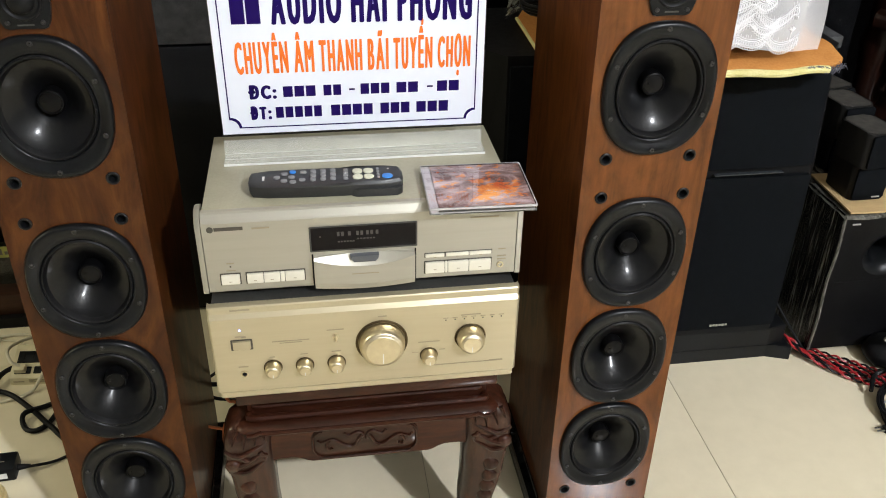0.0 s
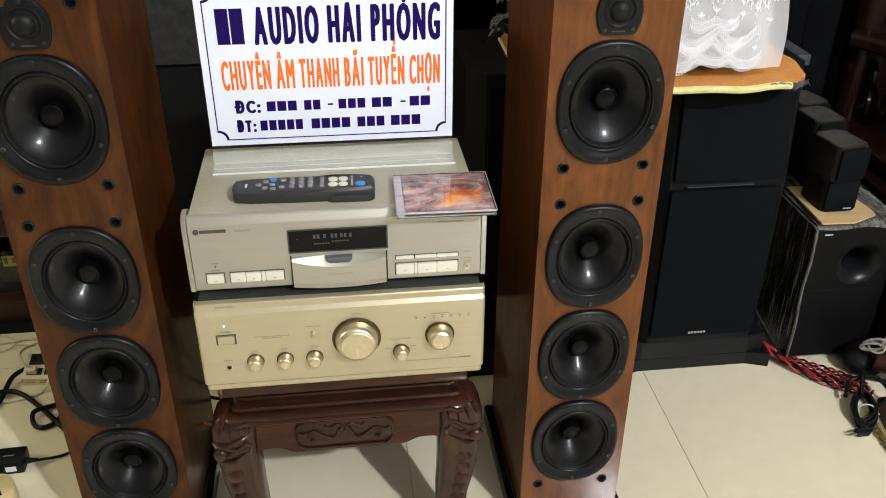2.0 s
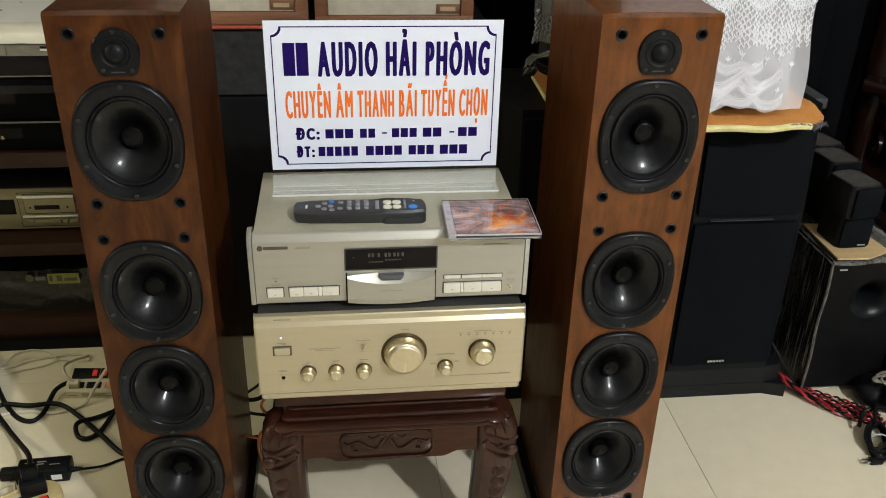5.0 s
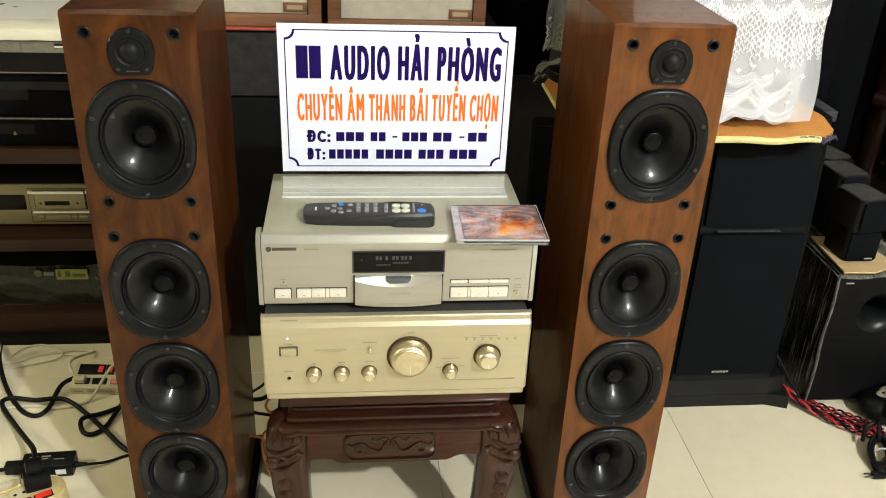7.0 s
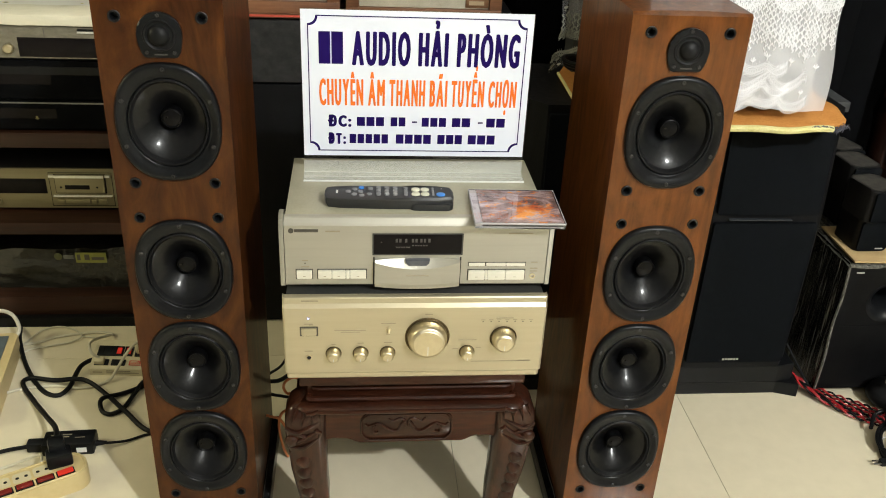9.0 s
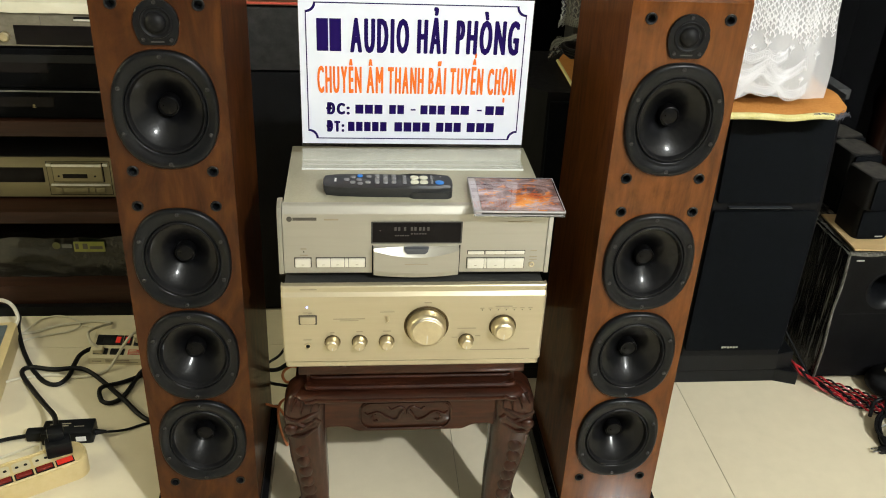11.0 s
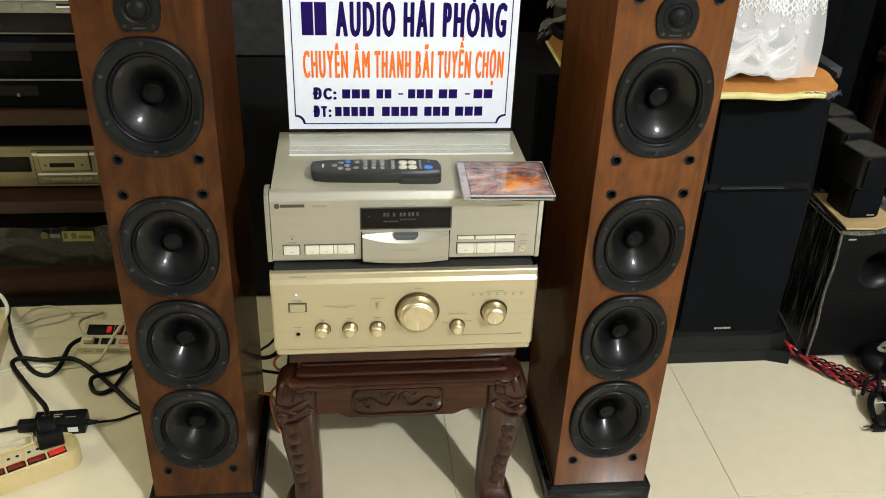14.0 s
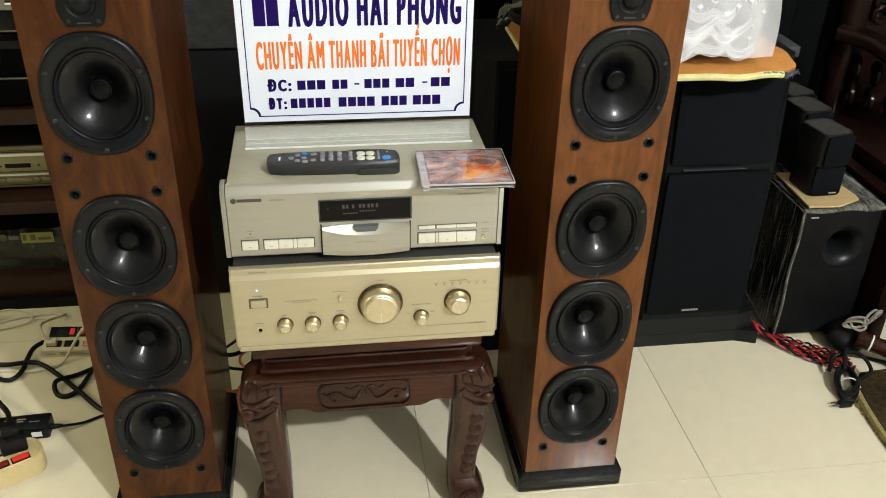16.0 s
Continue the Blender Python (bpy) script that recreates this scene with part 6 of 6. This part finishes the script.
o = part("red_sticker", boxed(-0.017, 0.017, -0.007, 0.007, -0.001, 0.0008), surface("red_sticker", (0.5, 0.08, 0.05), (0.6, 0.14, 0.1), 0.5), strip)
o.matrix_basis = slope(0.021, -0.021)
for k in range(3):
    b = part("sticker_bar", boxed(-0.014, 0.012 - 0.005 * k, -0.0042 + 0.0036 * k, -0.0026 + 0.0036 * k, 0.0006, 0.0011), OFFWHITE, o)
for x0, x1, z in ((-0.078, -0.056, 0.0075), (-0.046, 0.010, 0.0115), (-0.046, 0.030, 0.0065)):
    part("lettering_bar", boxed(x0, x1, -0.0378, -0.0368, z, z + 0.0028), DIMPRINT, strip)
pl = part("white_plug", boxed(-0.013, 0.010, -0.008, 0.007, 0.0, 0.016, 0.003), OFFWHITE, strip)
pl.matrix_basis = slope(-0.062, -0.021)
pl = part("white_plug", boxed(-0.008, 0.008, -0.010, 0.010, 0.0, 0.024, 0.003), OFFWHITE, strip)
pl.matrix_basis = slope(0.024, 0.012)

ext = thing("extension_block", -0.7155, 0.190, 0, 29, "cream extension block with red rocker switches and a black plug", "power strip")
bm = bmesh.new()
prism(bm, rounded(-0.24, 0.090, -0.036, 0.036, 0.030, 8), 0.0, 0.042, bev=0.007)
part("housing", bm, CREAM, ext)
rim = rounded(-0.236, 0.086, -0.032, 0.032, 0.027, 8)
part("raised_rim", tubed([(x, y, 0.0420) for x, y in rim + rim[:1]], 0.0026, n=6, per=1), CREAM, ext)
for i, x in enumerate((0.046, 0.0085, -0.029, -0.0665, -0.104)):
    fr = part("rocker_frame", boxed(x - 0.017, x + 0.017, -0.028, -0.010, 0.040, 0.0435, 0.001), BLACKPL, ext)
    part("rocker", boxed(x - 0.0145, x + 0.0145, -0.0255, -0.0125, 0.0425, 0.0465, 0.001), REDLIT if i == 0 else REDDIM, fr, "lit red rocker switch" if i == 0 else "dark red rocker switch")
    if i:
        for dx, dy in ((-0.008, 0.010), (0.008, 0.010)):
            part("socket_hole", lathe(bmesh.new(), [(0.0036, 0), (0, 0)], 12, Matrix.Translation((x + dx, dy, 0.0424))), RUBBER, ext)
        part("socket_face", prism(bmesh.new(), rounded(x - 0.0165, x + 0.0165, -0.004, 0.024, 0.006), 0.040, 0.0422), OFFWHITE, ext)
mp = thing("mains_plug", -0.684, 0.224, 0.0425, 22, "black angled mains plug in the extension block", "plug")
part("plug_body", boxed(-0.024, 0.024, -0.018, 0.016, 0.0, 0.030, 0.005), BLACKPL, mp)
part("plug_top", boxed(-0.017, 0.015, -0.002, 0.030, 0.020, 0.048, 0.007), BLACKPL, mp)

adp = thing("power_adapter", -0.695, 0.316, 0, 3, "black laptop power adapter with white print on the floor", "adapter")
part("brick", boxed(-0.052, 0.052, -0.024, 0.024, 0, 0.030, 0.005), BLACKPL, adp)
for a, b, y0, y1 in ((-0.04, -0.018, -0.002, 0.002), (-0.040, -0.022, -0.009, -0.005), (-0.038, -0.02, 0.006, 0.009), (-0.014, 0.004, 0.007, 0.010), (-0.012, 0.000, 0.000, 0.003), (0.012, 0.032, -0.003, -0.001)):
    part("print_bar", boxed(a, b, y0, y1, 0.0298, 0.0304), DIMPRINT, adp)
part("label", boxed(0.018, 0.038, -0.0245, -0.0238, 0.008, 0.020), WHITEPAINT, adp, "small white label")
part("socket_end", boxed(-0.085, -0.050, -0.011, 0.011, 0.002, 0.024, 0.004), BLACKPL, adp)
part("strain_relief", lathe(bmesh.new(), [(0.007, 0), (0.0035, 0.024), (0, 0.024)], 12, Matrix.Translation((0.050, -0.002, 0.012)) @ pose(0, 0, 0, 0, 90, 0)), RUBBER, adp)


def cord(name, pts, r, material, label, per=8):
    c = tagged(part(name, tubed([(x, y, max(z, r)) for x, y, z in pts], r, n=8, per=per), material), label, "cable", "cables on the floor")
    return c


WHITECORD = surface("ivory_cable", (0.52, 0.48, 0.36), (0.60, 0.56, 0.43), 0.5, 0, 80)
cord("black_cable", [(-0.945, 0.775, 0.004), (-0.921, 0.701, 0.020), (-0.889, 0.629, 0.006), (-0.844, 0.552, 0.005), (-0.803, 0.503, 0.005), (-0.771, 0.492, 0.005), (-0.754, 0.518, 0.008), (-0.751, 0.560, 0.012), (-0.744, 0.590, 0.018), (-0.722, 0.608, 0.022), (-0.700, 0.612, 0.020)], 0.0055, RUBBER, "thick black mains cable looped on the floor")
cord("black_cable", [(-0.690, 0.244, 0.085), (-0.712, 0.300, 0.070), (-0.756, 0.372, 0.042), (-0.812, 0.458, 0.016), (-0.862, 0.535, 0.007), (-0.850, 0.557, 0.007), (-0.790, 0.535, 0.016), (-0.726, 0.540, 0.012), (-0.663, 0.489, 0.006), (-0.611, 0.426, 0.013), (-0.536, 0.357, 0.006), (-0.48, 0.42, 0.006)], 0.0055, RUBBER, "thick black mains cable running from the plug")
cord("black_cable", [(-0.48, 0.555, 0.006), (-0.56, 0.536, 0.006), (-0.628, 0.495, 0.006), (-0.667, 0.465, 0.014), (-0.660, 0.432, 0.006), (-0.638, 0.420, 0.006), (-0.616, 0.440, 0.006), (-0.602, 0.490, 0.008), (-0.585, 0.528, 0.016), (-0.54, 0.540, 0.012), (-0.48, 0.545, 0.006)], 0.0052, RUBBER, "thick black cable curled beside the tower speaker")
cord("thin_black_cable", [(-0.622, 0.316, 0.012), (-0.585, 0.330, 0.005), (-0.55, 0.350, 0.003), (-0.50, 0.365, 0.003)], 0.0028, RUBBER, "thin black adapter lead")
cord("black_cable", [(-0.778, 0.310, 0.012), (-0.83, 0.305, 0.005), (-0.90, 0.270, 0.005), (-1.0, 0.25, 0.005)], 0.0045, RUBBER, "black adapter lead on the floor")
cord("ivory_cable", [(-0.700, 0.588, 0.040), (-0.716, 0.590, 0.052), (-0.728, 0.615, 0.058), (-0.735, 0.660, 0.040), (-0.728, 0.705, 0.020), (-0.711, 0.741, 0.006), (-0.750, 0.752, 0.004), (-0.790, 0.747, 0.004), (-0.845, 0.733, 0.004), (-0.883, 0.709, 0.004), (-0.930, 0.700, 0.004)], 0.0034, WHITECORD, "ivory lead looping out of the power block")
cord("ivory_cable", [(-0.612, 0.612, 0.068), (-0.622, 0.590, 0.070), (-0.640, 0.572, 0.050), (-0.657, 0.560, 0.024), (-0.673, 0.545, 0.006), (-0.702, 0.527, 0.004), (-0.743, 0.520, 0.004), (-0.791, 0.530, 0.004), (-0.86, 0.520, 0.004), (-0.90, 0.50, 0.004)], 0.0036, WHITECORD, "ivory lead crossing the floor")
cord("ivory_cable", [(-0.915, 0.640, 0.004), (-0.896, 0.676, 0.004), (-0.856, 0.692, 0.004), (-0.803, 0.711, 0.004), (-0.784, 0.732, 0.006), (-0.809, 0.764, 0.004), (-0.851, 0.780, 0.004), (-0.885, 0.768, 0.004), (-0.902, 0.738, 0.004), (-0.915, 0.701, 0.004)], 0.0022, WHITECORD, "thin ivory lead coiled on the floor")
cord("ivory_cable", [(-0.784, 0.735, 0.004), (-0.755, 0.728, 0.004), (-0.730, 0.715, 0.004), (-0.700, 0.700, 0.004), (-0.66, 0.69, 0.004)], 0.0016, WHITECORD, "thin ivory lead running behind the power block")
cord("ivory_cable", [(-1.00, 0.66, 0.075), (-0.97, 0.70, 0.100), (-0.935, 0.715, 0.085), (-0.918, 0.705, 0.050), (-0.925, 0.680, 0.030)], 0.0046, WHITECORD, "ivory lead arching over the long block")
cord("ivory_cable", [(-0.72, 0.225, 0.044), (-0.74, 0.262, 0.03), (-0.80, 0.262, 0.004), (-0.88, 0.22, 0.004), (-0.95, 0.20, 0.004)], 0.003, WHITECORD, "thin ivory lead behind the extension block")
lb = thing("long_socket_block", -0.9395, 0.551, 0, 8, "cream long socket block with a dark top on the floor", "power strip")
bm = bmesh.new()
prism(bm, rounded(-0.055, 0.045, -0.17, 0.13, 0.012), 0.0, 0.05, bev=0.006)
part("housing", bm, CREAM, lb)
part("top_plate", boxed(-0.050, 0.026, -0.15, 0.115, 0.047, 0.0525, 0.002), surface("slate_plate", (0.08, 0.10, 0.11), (0.12, 0.15, 0.16), 0.35), lb, "dark slate top plate")
for i in range(4):
    part("socket_hole", boxed(-0.030, -0.008, -0.12 + 0.06 * i, -0.09 + 0.06 * i, 0.0518, 0.0532, 0.001), BLACKPL, lb)

# leads behind the stand
ORANGE_LEAD = surface("orange_cable", (0.5, 0.14, 0.04), (0.6, 0.2, 0.06), 0.45)
cord("orange_cable", [(-0.200, 0.24, 0.222), (-0.219, 0.25, 0.223), (-0.235, 0.25, 0.214), (-0.240, 0.25, 0.199), (-0.234, 0.25, 0.185), (-0.222, 0.25, 0.177), (-0.205, 0.26, 0.10), (-0.20, 0.28, 0.004)], 0.0028, ORANGE_LEAD, "orange-red lead looped beside the carved stand")
cord("orange_cable", [(-0.34, 0.30, 0.128), (-0.30, 0.262, 0.130), (-0.268, 0.25, 0.127), (-0.252, 0.25, 0.121), (-0.243, 0.25, 0.106), (-0.225, 0.26, 0.06), (-0.215, 0.27, 0.004)], 0.0028, ORANGE_LEAD, "orange-red lead hanging beside the carved stand")
cord("orange_cable", [(-0.222, 0.25, 0.150), (-0.239, 0.25, 0.141), (-0.249, 0.25, 0.128), (-0.253, 0.25, 0.097), (-0.248, 0.26, 0.04), (-0.24, 0.27, 0.004)], 0.0028, ORANGE_LEAD, "orange-red lead bent down beside the carved stand")
cord("black_cable", [(-0.33, 0.40, 0.09), (-0.283, 0.39, 0.131), (-0.250, 0.39, 0.163), (-0.22, 0.385, 0.25), (-0.19, 0.38, 0.44)], 0.0030, RUBBER, "black lead rising to the amplifier's back")
cord("black_cable", [(-0.34, 0.42, 0.106), (-0.284, 0.39, 0.111), (-0.249, 0.39, 0.122), (-0.21, 0.385, 0.18), (-0.17, 0.38, 0.44)], 0.0048, RUBBER, "thick black lead running behind the tower speaker")
cord("black_cable", [(-0.34, 0.40, 0.10), (-0.285, 0.39, 0.078), (-0.261, 0.39, 0.071), (-0.239, 0.39, 0.067), (-0.20, 0.40, 0.06), (-0.15, 0.42, 0.004)], 0.0036, RUBBER, "black lead hanging low behind the carved stand")
# red and black twisted wires on the right
REDWIRE = surface("red_wire", (0.30, 0.012, 0.016), (0.38, 0.020, 0.024), 0.35, 0, 60)
rnd = random.Random(8)
for k, (dx, dy) in enumerate(((0.0, 0.0), (0.010, -0.022), (0.016, -0.046), (0.012, 0.028), (0.004, 0.012))):
    base = smooth_line([(0.925, 0.545 + dy * 0.2, 0.075), (0.950, 0.505 + dy * 0.3, 0.05), (0.985 + dx * 0.4, 0.465 + dy * 0.6, 0.020), (1.035 + dx, 0.415 + dy, 0.009), (1.080 + dx, 0.380 + dy, 0.009), (1.118 + dx, 0.350 + dy * 0.8, 0.010), (1.150, 0.345 + dy * 0.5, 0.008)], 14)
    w = thing("twisted_wire", 0, 0, 0, 0, "twisted red and black speaker wire lying on the tiles", "cable", "twisted speaker wires")
    for name, ph, mt in (("red_strand", 0.0, REDWIRE), ("black_strand", math.pi, RUBBER)):
        pts = []
        for i, p in enumerate(base):
            a = i * 0.62 + ph + k
            pts.append((p.x + 0.0034 * math.cos(a) * 0.7, p.y + 0.0034 * math.cos(a) * 0.7, max(0.003, p.z + 0.0034 * math.sin(a))))
        part(name, tubed(pts, 0.0025, n=6, per=1), mt, w)
cord("thin_black_cable", [(0.925, 0.62, 0.16), (0.965, 0.565, 0.09), (1.0, 0.470, 0.02), (1.02, 0.435, 0.004), (1.07, 0.40, 0.004)], 0.003, RUBBER, "thin black lead beside the bass module")

ROPE0 = surface("grey_paper_tie", (0.45, 0.45, 0.44), (0.55, 0.55, 0.53), 0.7)
coil = thing("cable_coil", 1.092, 0.258, 0, 0, "black mains cable tied in a coil with its plug", "cable coil")
for k in range(6):
    part("loop", tubed([(0.024 * math.cos(a / 10 * math.tau) * (0.75 + 0.07 * k) + 0.45 * (0.062 - 0.004 * k) * math.sin(a / 10 * math.tau) + 0.003 * math.sin(k * 2.1), (0.062 - 0.004 * k) * math.sin(a / 10 * math.tau) + 0.005 * math.sin(k * 1.7), 0.005 + 0.004 * k + 0.004 * math.sin(a + k)) for a in range(11)], 0.0036, 7, 4), RUBBER, coil)
part("tie", tubed([(-0.022, 0.004, 0.012), (-0.010, 0.0, 0.030), (0.010, -0.006, 0.031), (0.026, -0.014, 0.012)], 0.0018, n=6), ROPE0, coil, "white paper tie")
part("plug", boxed(-0.052, -0.022, -0.066, -0.050, 0.002, 0.015, 0.004), BLACKPL, coil)
for dy in (-0.062, -0.053):
    part("pin", boxed(-0.068, -0.051, dy - 0.002, dy + 0.001, 0.008, 0.0105), STEEL, coil, "bright metal plug pin")
cord("black_cable", [(1.10, 0.29, 0.03), (1.12, 0.33, 0.05), (1.15, 0.35, 0.03), (1.19, 0.36, 0.006), (1.24, 0.33, 0.006)], 0.0045, RUBBER, "black cable tail beside the coil")
cord("black_cable", [(1.07, 0.30, 0.02), (1.10, 0.335, 0.035), (1.145, 0.32, 0.05), (1.16, 0.28, 0.03), (1.12, 0.26, 0.02)], 0.0045, RUBBER, "black cable loop on top of the wires")

FELT2 = surface("patched_carpet", (0.010, 0.007, 0.004), (0.055, 0.034, 0.013), 0.95, 0, 90, bump=0.6, spec=0.1)
rug = thing("carpet_edge", 0, 0, 0, 0, "worn ochre carpet edge with yellow-green fringe on the tiles", "carpet")
bm = bmesh.new()
prism(bm, [(1.150, 0.30), (1.116, 0.25), (1.098, 0.17), (1.086, 0.06), (1.080, -0.10), (1.5, -0.10), (1.5, 0.33)], 0.0, 0.010, bev=0.003)
part("carpet", bm, FELT2, rug, flat=True)
bm = bmesh.new()
tube(bm, [(1.108, 0.25, 0.008), (1.092, 0.17, 0.009), (1.080, 0.06, 0.008), (1.074, -0.10, 0.008)], 0.008, 7, 10)
for k in range(160):
    y = rnd.uniform(-0.1, 0.25)
    x = 1.078 + (y + 0.0) * 0.09
    tube(bm, [(x, y, 0.010), (x - rnd.uniform(0.002, 0.008), y + rnd.uniform(-0.006, 0.006), rnd.uniform(0.006, 0.016)), (x - rnd.uniform(0.006, 0.016), y + rnd.uniform(-0.01, 0.01), 0.003)], 0.0009, 4, 1)
part("fringe", bm, surface("olive_fringe", (0.10, 0.085, 0.025), (0.34, 0.27, 0.10), 0.95, 0, 300), rug, "fuzzy olive fringe")

stick = thing("wooden_pole", 0, 0, 0, 0, "turned brown wooden pole with white bands leaning on a black bag", "pole")
m = look((1.163, 0.362, 0.062), (1.40, 0.190, 0.022))
part("shaft", lathe(bmesh.new(), [(0, 0), (0.0175, 0), (0.0205, -0.005), (0.0198, -0.05), (0.0195, -0.30), (0, -0.30)], 22, m), ROSEWOOD, stick)
for d in (0.030, 0.105):
    part("band", lathe(bmesh.new(), [(0.0196, -d), (0.0212, -d - 0.001), (0.0212, -d - 0.0035), (0.0196, -d - 0.0045)], 22, m), WHITEPAINT, stick, "thin white band")
bag = thing("black_bag", 1.172, 0.412, 0, 0, "small black bundle under the wooden pole", "bundle")
bm = bmesh.new()
bmesh.ops.create_icosphere(bm, subdivisions=3, radius=1.0)
for v in bm.verts:
    v.co = Vector((v.co.x * 0.052, v.co.y * 0.048, max(0.0, 0.030 + v.co.z * 0.036))) + noise.noise_vector(v.co * 2.4) * 0.004
    v.co.z = max(0, v.co.z)
part("wrapping", bm, RUBBER, bag)
knot = thing("beige_cord", 1.172, 0.372, 0.088, 0, "knotted beige cord lying on the wooden pole", "cord")
ROPE = surface("beige_rope", (0.17, 0.155, 0.12), (0.26, 0.24, 0.19), 0.8, 0, 200)
for cx, cz, wide, tall, lean in ((-0.020, 0.006, 0.020, 0.011, 0.3), (-0.014, 0.012, 0.022, 0.013, 0.5), (-0.006, 0.004, 0.016, 0.010, 0.1), (0.018, 0.024, 0.022, 0.012, 0.4), (0.026, 0.020, 0.012, 0.022, -0.3), (0.034, 0.030, 0.012, 0.016, 0.9)):
    loop = []
    for a in range(9):
        u, v = wide * math.cos(a / 8 * math.tau), tall * math.sin(a / 8 * math.tau)
        loop.append((cx + u * math.cos(lean) - v * math.sin(lean), 0.010 * math.sin(a * 0.8 + cx * 90), cz + u * math.sin(lean) + v * math.cos(lean)))
    part("loop", tubed(loop, 0.0030, 7, 4), ROPE, knot)

# ---- carved dark bench at the side ----
bench = thing("carved_bench", 0, 0, 0, 0, "dark carved rosewood bench with a curved arm beside the speakers", "bench")
part("post", lathe(bmesh.new(), [(0, 0), (0.042, 0), (0.045, 0.05), (0.034, 0.08), (0.036, 0.5), (0.045, 0.56), (0.036, 0.60), (0.040, 0.95), (0.030, 1.0), (0, 1.0)], 18, Matrix.Translation((1.315, 0.93, 0))), BENCHWOOD, bench)
part("post", lathe(bmesh.new(), [(0, 0), (0.042, 0), (0.045, 0.05), (0.034, 0.08), (0.036, 0.5), (0.045, 0.56), (0, 0.58)], 18, Matrix.Translation((1.53, 0.42, 0))), BENCHWOOD, bench)
bm = bmesh.new()
arm = smooth_line([(1.27, 0.90, 0.632), (1.33, 0.84, 0.622), (1.39, 0.74, 0.585), (1.45, 0.60, 0.565), (1.52, 0.45, 0.578), (1.58, 0.33, 0.592)], 8)
rings = []
for i, c in enumerate(arm):
    d = (arm[min(i + 1, len(arm) - 1)] - arm[max(i - 1, 0)]).normalized()
    s = Vector((-d.y, d.x, 0)).normalized()
    rings.append([bm.verts.new(c + s * x + Vector((0, 0, z))) for x, z in rounded(-0.038, 0.038, -0.02, 0.016, 0.012, 3)])
for a, b in zip(rings, rings[1:]):
    for i in range(len(a)):
        bm.faces.new((a[i], a[(i + 1) % len(a)], b[(i + 1) % len(a)], b[i]))
bm.faces.new(rings[0])
bm.faces.new(rings[-1][::-1])
part("arm", bm, BENCHWOOD, bench, "wide curved arm rest")
part("seat", boxed(1.26, 2.1, 0.38, 0.98, 0.36, 0.41, 0.012), BENCHWOOD, bench)
part("seat_rail", boxed(1.275, 1.31, 0.40, 0.96, 0.24, 0.36, 0.008), BENCHWOOD, bench)
part("side_panel", boxed(1.222, 1.258, 0.40, 0.96, 0.0, 0.372, 0.006), BENCHWOOD, bench)
part("lower_rail", boxed(1.28, 1.31, 0.40, 0.95, 0.07, 0.12, 0.01), BENCHWOOD, bench)
for k in range(9):
    u = k / 8
    cx, cyy = 1.33 + 0.19 * u, 0.88 - 0.42 * u
    for s in (0.0, 0.07):
        part("carved_curl", tubed([(cx + 0.010 * math.cos(a * 0.9), cyy + 0.026 * math.cos(a * 0.9), 0.47 + s + 0.026 * math.sin(a * 0.9)) for a in range(8)], 0.010, 7, 3, 0.006), BENCHWOOD, bench)
for k in range(8):
    z = 0.66 + 0.035 * k
    part("carved_curl", tubed([(1.40 + 0.02 * math.cos(a * 0.8 + k), 0.94, z + 0.02 * math.sin(a * 0.8 + k)) for a in range(8)], 0.011, 7, 3, 0.006), BENCHWOOD, bench)
part("back_board", boxed(1.345, 2.1, 0.95, 0.98, 0.41, 1.0, 0.01), BENCHWOOD, bench)

# ---- lamp holders ----
c = thing("ceiling_lamp", 1.70, -3.05, CEIL, 0, "bare white lamp holder hanging under the ceiling", "ceiling lamp")
part("rose", lathe(bmesh.new(), [(0, -0.001), (0.05, -0.001), (0.05, -0.012), (0.012, -0.02), (0.012, -0.07), (0, -0.07)], 24), CEILPAINT, c)
# no fixture is known here; the holder only goes with the added fill
c = thing("wall_lamp", -2.6, 0.05, 1.55, 0, "unseen lamp holder added on the side wall for the fill light", "wall lamp")
part("rose", lathe(bmesh.new(), [(0, 0.001), (0.05, 0.001), (0.05, 0.012), (0.012, 0.02), (0.012, 0.07), (0, 0.07)], 24, pose(0, 0, 0, 0, 90, 0)), CEILPAINT, c)

# ---- floor tiles ----
TX, TY = 0.5600, 0.6150
tile = None
for i in range(-5, 5):
    for j in range(-7, 2):
        x0, y0 = 0.11 + TX * i, 0.030 + TY * j
        xa, xb, ya, yb = max(x0 + 0.0006, -2.598), min(x0 + TX - 0.0006, 3.198), max(y0 + 0.0006, -4.07), min(y0 + TY - 0.0006, 1.298)
        if xb - xa < 0.02 or yb - ya < 0.02:
            continue
        whole = abs(xb - xa - TX + 0.0012) < 1e-6 and abs(yb - ya - TY + 0.0012) < 1e-6
        if whole and tile:
            again(tile, floor, Matrix.Translation((x0, y0, 0)))
        else:
            o = part("tile", boxed(xa - x0, xb - x0, ya - y0, yb - y0, -0.0038, 0.0, 0.0002, seg=1), TILE, floor)
            o.matrix_basis = Matrix.Translation((x0, y0, 0))
            if whole:
                tile = o
